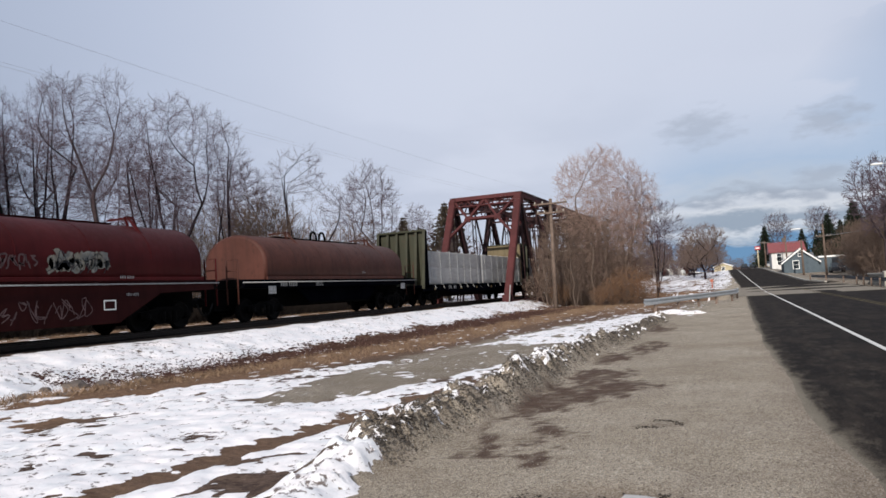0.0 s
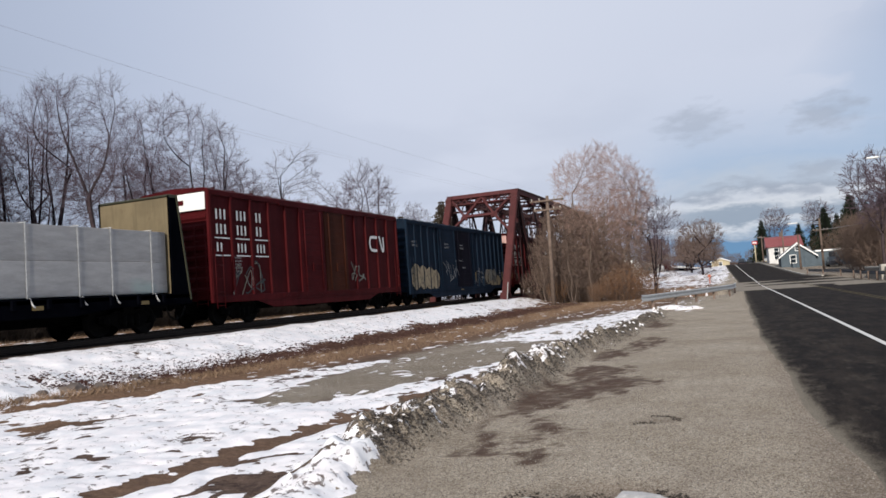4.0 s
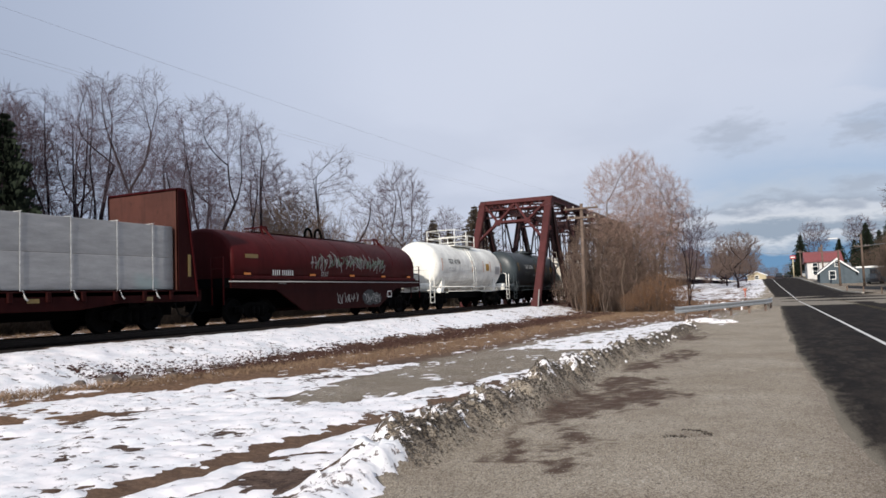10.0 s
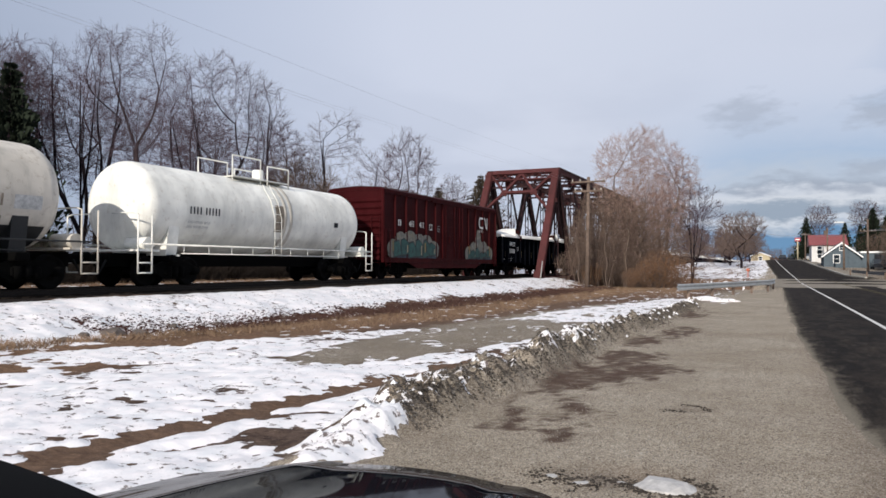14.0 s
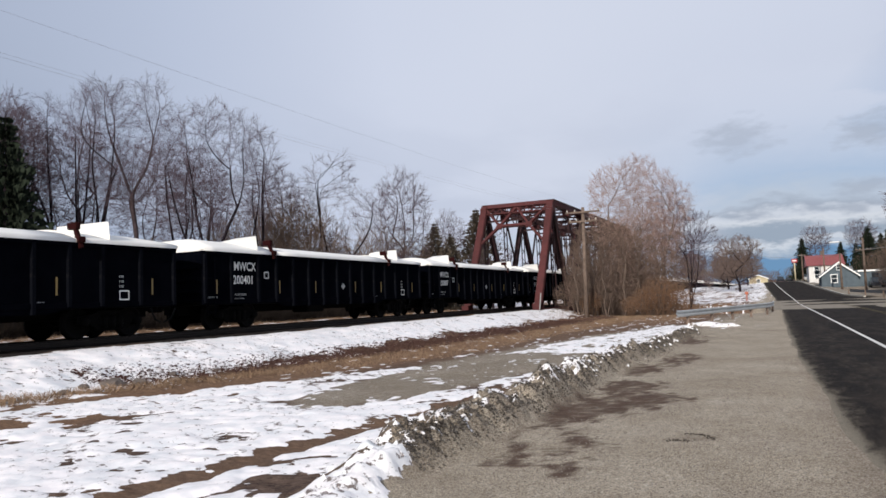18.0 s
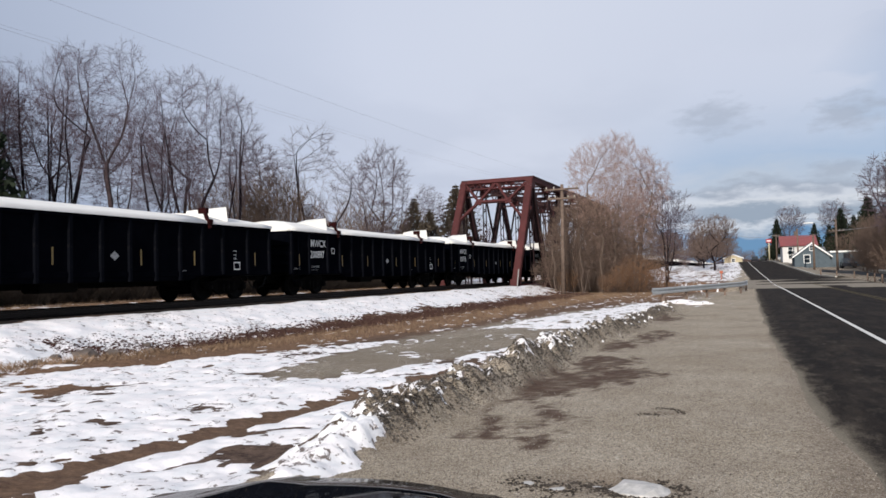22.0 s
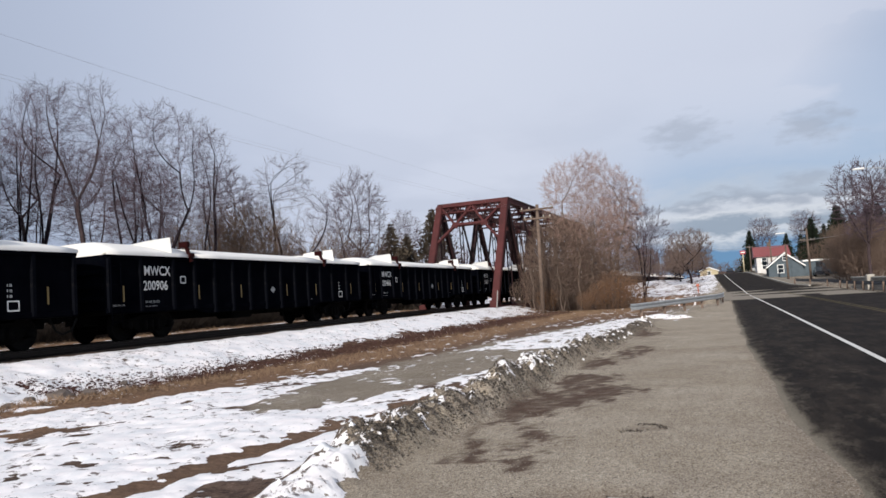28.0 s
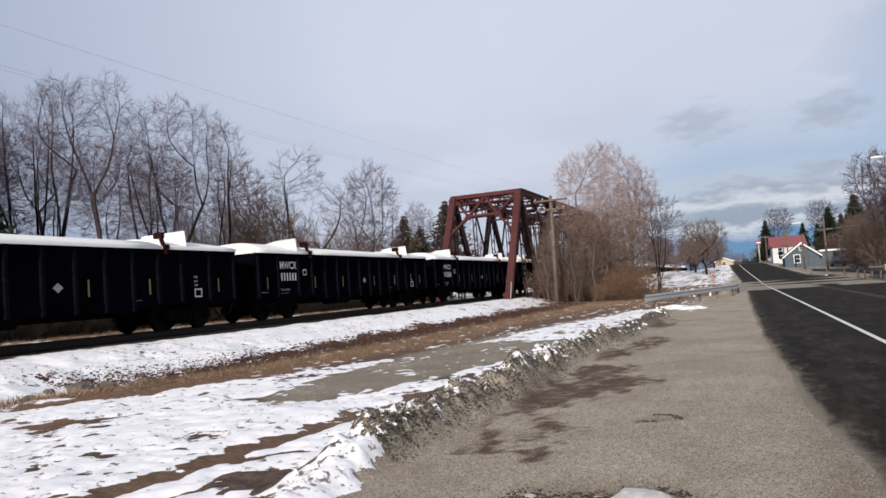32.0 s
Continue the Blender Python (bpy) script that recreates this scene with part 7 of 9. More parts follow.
# ---- trees and brush ----
def grow(seed, crowns, stems, count, step=0.27, reach=9.0, kill=0.40, up=0.10, gaps=0.0, jitter=0.11, keep_on=0.25, vase=0.45, fork=None, limbs=0):
    """Branches grown towards scattered points of a crown. crowns: ellipsoids (x, y, z, rx, ry, rz); stems: lines of points.
    Returns the nodes and each node's parent."""
    rs = np.random.RandomState(seed)
    size = np.array([c[3] * c[4] * c[5] for c in crowns])
    pts = []
    for c, k in zip(crowns, (count * size / size.sum()).astype(int) + 1):
        d = rs.normal(size=(k, 3))
        d /= np.linalg.norm(d, axis=1)[:, None]
        d *= rs.rand(k, 1) ** 0.36
        d[:, :2] *= (1 - vase * 0.5 + vase * 0.62 * (d[:, 2:] + 1) * 0.5 * 1.4)
        pts.append(d * np.array(c[3:]) + np.array(c[:3]))
    pts = np.concatenate(pts)
    if gaps:
        a = vnoise(pts[:, 0] * 0.75 + 40 + seed, pts[:, 2] * 0.75 + 9) + vnoise(pts[:, 1] * 0.75 + 70, pts[:, 2] * 0.75 + seed)
        pts = pts[a > gaps]
    nodes, parent, bare = [], [], []
    for line in stems:
        prev = -1
        first = len(nodes)
        line = [np.array(p, float) for p in line]
        for a, b in zip(line[:-1], line[1:]):
            n = max(1, int(np.linalg.norm(b - a) / step))
            for i in range(n):
                nodes.append(a + (b - a) * i / n + rs.normal(size=3) * 0.025)
                parent.append(prev)
                prev = len(nodes) - 1
        bare += [i < len(nodes) - max(3, (len(nodes) - first) // 4) for i in range(first, len(nodes))]
    if limbs:
        # a few main limbs from the fork; the others leave those part of the way up
        foot = int(np.argmin([np.linalg.norm(p - np.array(fork)) for p in nodes]))
        hold = [foot]
        for k in range(limbs):
            c = np.array(crowns[rs.choice(len(crowns), p=size / size.sum())])
            a, e = 2 * math.pi * (k * 0.382 + 0.1 * rs.rand()), rs.uniform(-0.1, 1.2)
            goal = c[:3] + c[3:] * np.array((math.cos(a) * math.cos(e) * 0.72, math.sin(a) * math.cos(e) * 0.72, math.sin(e) * 0.52))
            prev = foot
            if k > 2:
                far = [np.linalg.norm(goal - nodes[q]) + 4.0 * max(0.0, np.linalg.norm((goal - nodes[q])[:2]) - 0.9 * (goal[2] - nodes[q][2])) for q in hold]
                prev = hold[int(np.argmin(far))]
            start = nodes[prev]
            length = np.linalg.norm(goal - start)
            bow = (goal - start) * np.array((1, 1, 0)) * 0.17
            sway = rs.normal(size=3) * np.array((1, 1, 0.3)) * 0.018 * length
            n = max(3, int(length / step))
            for i in range(1, n + 1):
                f = i / n
                nodes.append(start + (goal - start) * f + bow * math.sin(math.pi * f) + sway * math.sin(2 * math.pi * f) + rs.normal(size=3) * 0.03)
                parent.append(prev)
                bare.append(f < 0.22)
                prev = len(nodes) - 1
                if 0.15 < f < 0.6:
                    hold.append(prev)
    nodes = np.array(nodes)
    bare = np.array(bare)
    dist, near = np.full(len(pts), 1e9), np.zeros(len(pts), int)
    last, born = np.full((len(nodes), 3), 1e6), np.zeros(len(nodes), int)

    def refresh(lo):
        nonlocal dist, near
        d = np.linalg.norm(pts[:, None] - nodes[None, lo:], axis=2)
        if lo == 0:
            d = d + 50.0 * bare[None]
        k = d.argmin(1)
        m = d[np.arange(len(pts)), k]
        better = m < dist
        dist = np.where(better, m, dist)
        near = np.where(better, k + lo, near)

    refresh(0)
    for _ in range(120):
        live = dist < reach
        if not live.any():
            break
        way = np.zeros_like(nodes)
        v = pts[live] - nodes[near[live]]
        np.add.at(way, near[live], v / np.linalg.norm(v, axis=1)[:, None])
        src = np.unique(near[live])
        w = way[src] / np.maximum(1e-6, np.linalg.norm(way[src], axis=1))[:, None]
        par = np.array(parent)[src]
        ahead = nodes[src] - nodes[np.maximum(par, 0)]
        ahead /= np.maximum(1e-6, np.linalg.norm(ahead, axis=1))[:, None]
        w += rs.normal(size=w.shape) * jitter + np.array((0, 0, up)) + ahead * keep_on * (born[src] == 0)[:, None]
        w /= np.linalg.norm(w, axis=1)[:, None]
        fresh = nodes[src] + w * step
        ok = (np.linalg.norm(fresh - last[src], axis=1) > step * 0.4) & (born[src] < 4)
        if not ok.any():
            break
        lo = len(nodes)
        last[src[ok]] = fresh[ok]
        born[src[ok]] += 1
        last, born = np.concatenate([last, np.full((ok.sum(), 3), 1e6)]), np.concatenate([born, np.zeros(ok.sum(), int)])
        nodes = np.concatenate([nodes, fresh[ok]])
        parent += src[ok].tolist()
        refresh(lo)
        keep = dist > kill
        pts, dist, near = pts[keep], dist[keep], near[keep]
        if not len(pts):
            break
    # ease the kinks out of the limbs
    par = np.array(parent)
    child = np.full(len(nodes), -1)
    for i in range(len(nodes) - 1, -1, -1):
        if par[i] >= 0:
            child[par[i]] = i
    mid = np.where((par >= 0) & (child >= 0))[0]
    for _ in range(5):
        nodes[mid] = 0.4 * nodes[mid] + 0.3 * (nodes[par[mid]] + nodes[child[mid]])
    return nodes, par


def woody(seed, crowns, stems, count, base=0.16, tip=0.008, twigs=2, twig=0.8, droop=0.0, thin=2.2, **kw):
    """A bare tree: a mesh of trunk and limbs, and a mesh of branches and fine twigs."""
    nodes, parent = grow(seed, crowns, stems, count, **kw)
    n = len(nodes)
    rad = np.zeros(n)
    kids = [[] for _ in range(n)]
    for i in range(n - 1, -1, -1):
        rad[i] = max(tip, rad[i] ** (1 / 2.45)) if rad[i] > 0 else tip
        if parent[i] >= 0:
            rad[parent[i]] += rad[i] ** 2.45
            kids[parent[i]].append(i)
    rad = tip + (base - tip) * ((rad - tip) / max(1e-6, rad.max() - tip)) ** 1.35
    trunk, crown = Mesh(), Mesh()
    starts = [(None, i) for i in range(n) if parent[i] < 0]
    while starts:
        a, i = starts.pop()
        line, rs = ([nodes[a]], [min(rad[a], rad[i] * 1.25)]) if a is not None else ([], [])
        while True:
            line.append(nodes[i])
            rs.append(rad[i])
            if not kids[i]:
                break
            order = sorted(kids[i], key=lambda k: -rad[k])
            starts += [(i, k) for k in order[1:]]
            i = order[0]
        if len(line) > 1:
            big = max(rs) > 0.045
            (trunk if big else crown).tube(line, rs, 6 if max(rs) > 0.09 else (4 if big else 3), True, False)
    rnd = random.Random(seed + 1)
    for i in range(n):
        if parent[i] < 0 or rad[i] > tip * thin:
            continue
        ax = Vector(nodes[i] - nodes[parent[i]]).normalized()
        p = Vector(nodes[i])
        for _ in range(twigs + (2 if not kids[i] else 0)):
            side = ax.orthogonal().normalized()
            side.rotate(Matrix.Rotation(rnd.uniform(0, 6.283), 3, ax))
            g = rnd.uniform(0.35, 1.0)
            d = (ax * math.cos(g) + side * math.sin(g) + Vector((0, 0, 0.18 - droop))).normalized()
            ln = twig * rnd.uniform(0.45, 1.15)
            q = p + d * ln * 0.55
            e = q + (d + Vector((rnd.gauss(0, 0.25), rnd.gauss(0, 0.25), 0.12 - droop * 0.6))).normalized() * ln * 0.45
            crown.tube([p, q, e], [tip * 0.85, tip * 0.7, tip * 0.5], 3, True, False)
            if rnd.random() < 0.6:
                s = p.lerp(q, rnd.uniform(0.4, 0.9))
                crown.tube([s, s + (d + Vector((rnd.gauss(0, 0.6), rnd.gauss(0, 0.6), rnd.gauss(0.1, 0.4)))).normalized() * ln * 0.5], [tip * 0.7, tip * 0.5], 3, True, False)
    return trunk, crown


def bare_tree(name, label, bark, twig_skin, group, *args, **kw):
    t = empty(name, label, "tree", None, group)
    trunk, crown = woody(*args, **kw)
    part("trunk", trunk, bark, t)
    part("crown", crown, twig_skin, t, "bare branches and twigs")
    return t


def ground_at(x, y):
    return float(terrain(np.array([float(x)]), np.array([float(y)]), False)[0])


def stand(tree, x, y):
    """Set a tree on the ground; the crowns are drawn in heights over it."""
    tree.matrix_basis = pose(x, y, ground_at(x, y) - 0.05)
    return tree


def plant(proto, nominal, rows, seed, first=True):
    """Set copies of a proto tree: rows of x, y, top height."""
    rnd = random.Random(seed)
    for k, (x, y, top) in enumerate(rows):
        z = ground_at(x, y)
        s = (top - z) / nominal
        m = pose(x, y, z - 0.05, 0, 0, rnd.uniform(0, 360)) @ Matrix.Diagonal((s * rnd.uniform(0.9, 1.08), s * rnd.uniform(0.9, 1.08), s, 1))
        if k == 0 and first:
            proto.matrix_basis = m
        else:
            copy_thing(proto, m)


# the wood behind the railway; across the view a crown's right lies along (0.74, 0.67)
G_WOOD = "bare trees behind the railway"
VX, VY = 0.74, 0.67


def across(a, z, b=0.0):
    """A point of a tree: a to the right across the view, b further away, z up."""
    return (VX * a - VY * b, VY * a + VX * b, z)


stand(bare_tree("bare_tree", "broad round-crowned bare tree with twin dark trunks", M_BARKDARK, M_TWIG, G_WOOD, 5,
      [(*across(0.5, 11.0), 3.7, 3.7, 4.4), (*across(-1.9, 9.6), 2.1, 2.1, 3.6), (*across(2.6, 9.6), 1.9, 1.9, 3.4)],
      [[across(-0.1, -0.2), across(-0.2, 2.4)], [across(0.25, -0.2), across(0.35, 3.2)]],
      2730, base=0.16, fork=across(0.3, 3.4), limbs=11, tip=0.0075, gaps=0.62, up=0.22), -34.0, 36.7)
stand(bare_tree("bare_tree", "tall slender bare tree with pale upswept forked limbs", M_BARK, M_TWIG, G_WOOD, 9,
      [(*across(-1.7, 14.6), 1.5, 1.5, 3.9), (*across(0.9, 14.0), 1.5, 1.5, 3.6), (*across(-0.5, 10.6), 1.7, 1.7, 3.4)],
      [[across(0.35, -0.2), across(0.1, 4.0), across(-0.2, 7.5), across(-0.5, 9.6)]],
      2500, base=0.15, fork=across(-0.5, 9.2), limbs=10, tip=0.0075, gaps=0.5, up=0.30), -38.3, 35.2)
stand(bare_tree("bare_tree", "bare tree with a single dark trunk and open limbs", M_BARKDARK, M_TWIG, G_WOOD, 13,
      [(*across(0.4, 12.6), 1.9, 1.9, 4.7), (*across(0.9, 9.4), 1.9, 1.7, 2.6)],
      [[across(0, -0.2), across(-0.05, 4.2), across(0.05, 5.4)]],
      1456, base=0.16, fork=across(0.05, 5.2), limbs=7, tip=0.0075, gaps=0.62, up=0.26), -40.8, 33.8)
stand(bare_tree("bare_tree", "leaning bare tree with a dark trunk bent outwards", M_BARKDARK, M_TWIG, G_WOOD, 17,
      [(*across(-3.0, 12.8), 2.3, 2.3, 4.4), (*across(-2.6, 9.0), 2.6, 2.2, 2.6)],
      [[across(0, -0.2), across(-0.4, 3.4), across(-1.7, 6.4), across(-2.1, 7.2)]],
      1612, base=0.15, fork=across(-2.0, 7.0), limbs=7, tip=0.0075, gaps=0.62, up=0.26), -43.0, 35.0)
stand(bare_tree("bare_tree", "thin upright bare tree", M_BARKDARK, M_TWIG, G_WOOD, 19,
      [(*across(0.1, 12.8), 1.3, 1.3, 5.4)], [[across(0, -0.2), across(-0.2, 5.0), across(0.0, 7.5)]],
      988, base=0.12, fork=across(-0.2, 5.5), limbs=4, tip=0.0075, gaps=0.55, up=0.30), -45.0, 36.2)
stand(bare_tree("bare_tree", "bare tree with a narrow ragged crown beside the thicket", M_BARKDARK, M_TWIG, G_WOOD, 23,
      [(*across(0.2, 10.6), 1.55, 1.55, 4.2)], [[across(-0.2, -0.2), across(-0.1, 4.0)]],
      1092, base=0.13, fork=across(-0.1, 4.2), limbs=6, tip=0.0075, gaps=0.6, up=0.26), -33.2, 41.2)
open_tree = bare_tree("bare_tree", "low-forked bare tree with crooked open limbs", M_BARKDARK, M_TWIG, G_WOOD, 29,
      [(*across(-2.3, 8.8), 1.4, 1.4, 2.0), (*across(2.6, 9.0), 1.5, 1.5, 2.2), (*across(-1.0, 11.2), 1.4, 1.4, 2.4), (*across(1.0, 11.4), 1.4, 1.4, 2.6), (*across(0.1, 7.0), 1.8, 1.6, 1.5)],
      [[across(0, -0.2), across(0.05, 3.4)]],
      1150, base=0.17, fork=across(0.05, 3.2), limbs=9, tip=0.0085, gaps=0.66, up=0.20)
stand(open_tree, -33.0, 50.0)
far_tree = bare_tree("bare_tree", "pale bare tree with a fine rounded crown", M_BARK, M_TWIG, G_WOOD, 37,
      [(*across(0, 10.0), 2.5, 2.5, 4.6)], [[across(0, -0.2), across(0.1, 3.2)]],
      1248, base=0.15, fork=across(0.1, 3.4), limbs=8, tip=0.011, gaps=0.6, up=0.22)
stand(far_tree, -41.0, 44.0)
plant(far_tree, 14.6, [(-35.0, 66.2, 15.4), (-45.5, 30.6, 16.6), (-47.5, 33.5, 16.0), (-43.0, 29.4, 15.2), (-48.0, 38.5, 16.5), (-37.0, 48.0, 13.6), (-44.0, 41.0, 15.0), (-44.0, 98.0, 15.0), (-49.0, 24.0, 15.0)], 3, False)
plant(open_tree, 14.0, [(-39.0, 39.6, 14.6), (-46.5, 28.0, 15.0), (-33.6, 88.0, 11.0), (-46.0, 52.0, 13.5), (-41.5, 26.0, 13.4)], 4, False)

# brown thickets at the wood's edge
shrub_a = bare_tree("shrub", "dense brown leafless thicket", M_BRUSH, M_BRUSH, "leafless thickets", 31,
      [(0, 0, 4.6, 2.9, 2.9, 3.4), (0, 0, 2.4, 3.0, 3.0, 2.2)], [[(0.3 * math.cos(k), 0.3 * math.sin(k), -0.1), (0.7 * math.cos(k), 0.7 * math.sin(k), 1.0)] for k in (0, 1.3, 2.6, 3.9, 5.2)],
      2700, base=0.07, tip=0.012, twigs=2, twig=0.9, up=0.25, step=0.36, kill=0.5)
shrub_b = bare_tree("shrub", "tangled tan leafless brush", M_BRUSH, M_BRUSH, "leafless thickets", 34,
      [(0, 0, 2.3, 1.7, 1.7, 1.9)], [[(0.4 * math.cos(k), 0.4 * math.sin(k), -0.1), (0.7 * math.cos(k), 0.7 * math.sin(k), 0.7)] for k in (0, 0.9, 1.8, 2.7, 3.6, 4.5, 5.4)],
      780, base=0.03, tip=0.0075, twigs=2, twig=0.5, up=0.35, step=0.24, kill=0.32)
plant(shrub_a, 9.4, [(-35.6, 43.6, 10.6), (-33.8, 46.6, 9.8), (-36.9, 49.8, 11.6), (-36.9, 65.0, 10.4), (-39.7, 55.5, 9.6), (-41.5, 47.7, 8.5), (-45.6, 44.0, 8.0), (-40.0, 38.0, 7.0), (-42.7, 74.2, 10.0), (-44.0, 80.0, 8.5), (-44, 31, 6.5), (-47, 50, 8.0), (-45, 60, 9), (-39, 70, 8.0), (-36.5, 40.5, 6.0), (-38.5, 34.0, 5.5), (-36, 46.0, 7.5), (-36.0, 54.5, 7.5), (-40, 63, 8.0), (-42.5, 90, 8.0), (-41.5, 36.0, 6.0), (-43.5, 38.5, 6.5), (-31.5, 42.5, 5.5)], 5)
plant(shrub_b, 4.2, [(-14.4, 52.4, 2.6), (-13.3, 53.6, 2.8), (-11.9, 55.2, 4.2), (-11.1, 57.6, 4.6), (-10.2, 58.6, 4.4), (-8.8, 57.4, 4.8), (-8.6, 55.6, 3.6), (-7.6, 56.6, 3.6), (-12.6, 58.5, 5.2), (-10.4, 54.4, 2.6), (-9.6, 55.4, 3.0), (-13.6, 59.0, 5.6), (-8.4, 60.5, 4.8), (-9.4, 57.0, 5.0), (-14.2, 56.0, 4.4), (-7.2, 58.6, 3.6)], 6)

# by the creek: a tall reddish tree, tangled pole-stemmed brush under it, a darker open tree further on
G_CREEK = "bare trees by the creek"
stand(bare_tree("bare_tree", "tall many-limbed bare tree with reddish twig tips beside the bridge", M_CREEKBARK, M_TWIGRED, G_CREEK, 41,
      [(-0.5, 0, 13.0, 1.7, 1.7, 3.3), (1.9, 0, 13.6, 2.0, 2.0, 3.3), (4.4, 0, 12.6, 1.7, 1.7, 2.7), (1.9, 0, 9.8, 3.4, 2.6, 3.2), (1.0, 0, 6.6, 2.6, 2.2, 2.0)],
      [[(0, 0, -0.2), (0.1, 0, 3.4), (0.3, 0, 5.0)], [(0.5, 0.1, -0.2), (0.9, 0.1, 3.4), (1.1, 0, 5.0)], [(0.9, 0, 2.6), (1.8, -0.1, 5.0), (2.2, 0, 5.6)]],
      6800, base=0.15, fork=(0.9, 0, 4.8), limbs=15, tip=0.0075, gaps=0.40, up=0.20, kill=0.31, twigs=3, twig=0.75), -12.0, 60.8)
poles = bare_tree("bare_tree", "thin crooked pole-stemmed tree in the creek brush", M_CREEKBARK, M_BRUSH, G_CREEK, 44,
      [(0.2, 0, 5.6, 1.7, 1.7, 2.6), (-0.4, 0, 3.2, 2.0, 2.0, 1.9)], [[(0, 0, -0.2), (0.35, 0, 1.5), (0.05, 0.2, 3.0), (0.5, 0, 4.6), (0.3, 0, 6.0)], [(0.4, 0.2, -0.2), (0.95, 0.1, 1.4), (1.0, 0.3, 2.7), (1.7, 0.2, 4.0)], [(-0.3, -0.2, -0.2), (-0.9, -0.3, 1.5), (-0.9, 0, 2.6), (-1.6, 0.2, 3.6)]],
      620, base=0.085, tip=0.0105, gaps=0.5, up=0.12, twig=0.75)
plant(poles, 8.2, [(-12.6, 54.6, 7.6), (-14.0, 56.0, 6.8), (-11.0, 56.4, 8.0), (-9.6, 58.0, 7.2), (-13.2, 58.6, 9.2), (-10.6, 60.2, 8.6), (-12.0, 63.6, 9.6), (-9.0, 62.4, 7.8), (-14.0, 61.4, 9.0), (-11.6, 53.4, 5.4), (-8.2, 58.8, 5.6), (-13.4, 52.6, 5.6), (-10.2, 65.6, 9.4), (-13.6, 66.0, 9.6)], 8)
shrub_c = bare_tree("shrub", "dense orange-brown leafless shrub beside the creek", M_ORANGETWIG, M_ORANGETWIG, "leafless thickets", 47,
      [(0, 0, 1.7, 1.5, 1.5, 1.5)], [[(0.3 * math.cos(k), 0.3 * math.sin(k), -0.1), (0.6 * math.cos(k), 0.6 * math.sin(k), 0.5)] for k in (0, 0.9, 1.8, 2.7, 3.6, 4.5, 5.4)],
      1100, base=0.02, tip=0.006, twigs=2, twig=0.4, up=0.2, step=0.2, kill=0.26)
plant(shrub_c, 3.3, [(-8.0, 55.6, 2.9), (-9.0, 54.6, 2.2), (-6.9, 56.4, 2.4), (-12.6, 53.0, 2.0), (-9.9, 53.8, 1.6)], 14)
dark_tree = bare_tree("bare_tree", "dark open bare tree on the creek bank", M_BARKDARK, M_TWIG, G_CREEK, 52,
      [(0.9, 0, 9.6, 2.1, 2.1, 3.6), (-1.2, 0, 8.6, 1.7, 1.7, 3.4)], [[(0, 0, -0.2), (0.1, 0, 4.4)]],
      1092, base=0.11, fork=(0.1, 0, 4.4), limbs=7, tip=0.012, gaps=0.66, up=0.2, step=0.33, kill=0.42)
plant(dark_tree, 13.0, [(-8.4, 79.6, 10.8), (-11.6, 84.0, 11.0), (-9.4, 90.0, 9.6)], 9)
park_tree = bare_tree("bare_tree", "round-crowned brown bare park tree in snow", M_BARKDARK, M_TWIGPARK, "bare park trees", 57,
      [(0, 0, 5.6, 3.9, 3.9, 3.7), (0, 0, 3.6, 4.2, 4.2, 1.8)], [[(0, 0, -0.2), (0, 0, 1.7)]],
      3380, base=0.2, fork=(0, 0, 1.6), limbs=16, tip=0.020, twigs=2, twig=0.7, up=0.05, kill=0.5)
plant(park_tree, 9.3, [(-5.8, 124.9, 10.5), (-8.4, 140.6, 9.2), (-5.6, 152.0, 8.6), (-14.0, 132.0, 8.6), (-16.0, 160.0, 10.0), (-11, 175, 9.5), (-10.5, 160.0, 8.8)], 10)
town_tree = bare_tree("bare_tree", "hazy tall bare tree behind the houses", M_BARK, M_TWIG, "bare trees in the town", 61,
      [(0, 0, 9.4, 3.6, 3.6, 4.6)], [[(0, 0, -0.2), (0.1, 0, 5.0)]],
      1820, base=0.18, fork=(0.1, 0, 4.8), limbs=9, tip=0.026, twigs=2, twig=1.0, up=0.25, step=0.5, kill=0.75)
plant(town_tree, 14.0, [(9.0, 209.5, 17.4), (19.5, 212.9, 18.0), (25.0, 180.0, 15.0), (13.6, 86.5, 12.8), (18.0, 104.0, 13.0), (-10.0, 240.0, 14.0), (-24.0, 225.0, 13.0)], 11)
plant(copy_thing(shrub_a, pose(0, 0, 0)), 8.0, [(14.4, 112.0, 8.2), (13.9, 104.0, 7.4), (14.2, 97.0, 7.0), (15.4, 117.0, 9.0), (16.5, 106.0, 8.6), (13.6, 90.0, 7.8), (15.5, 93.0, 8.4), (13.0, 96.0, 6.6), (12.6, 101.0, 6.4), (15.0, 99.0, 8.6), (17.0, 122.0, 9.6), (18.6, 112.0, 9.5), (-18.0, 200.0, 9.0), (-27, 190, 10), (-30, 170, 9), (18.0, 176.0, 9.0), (20.5, 170.0, 9.5), (22.0, 162.0, 10.0), (17.0, 188.0, 9.0), (-1.5, 262.0, 8.0), (-4.5, 268.0, 8.5), (3.2, 262.0, 9.0), (5.8, 258.0, 10.0), (-12.0, 186.0, 6.5), (-18.5, 192.0, 6.5), (-9.0, 192.0, 6.0), (-15.0, 181.0, 6.5), (-22.0, 181.0, 7.0), (-6.0, 197.0, 5.5)], 12)


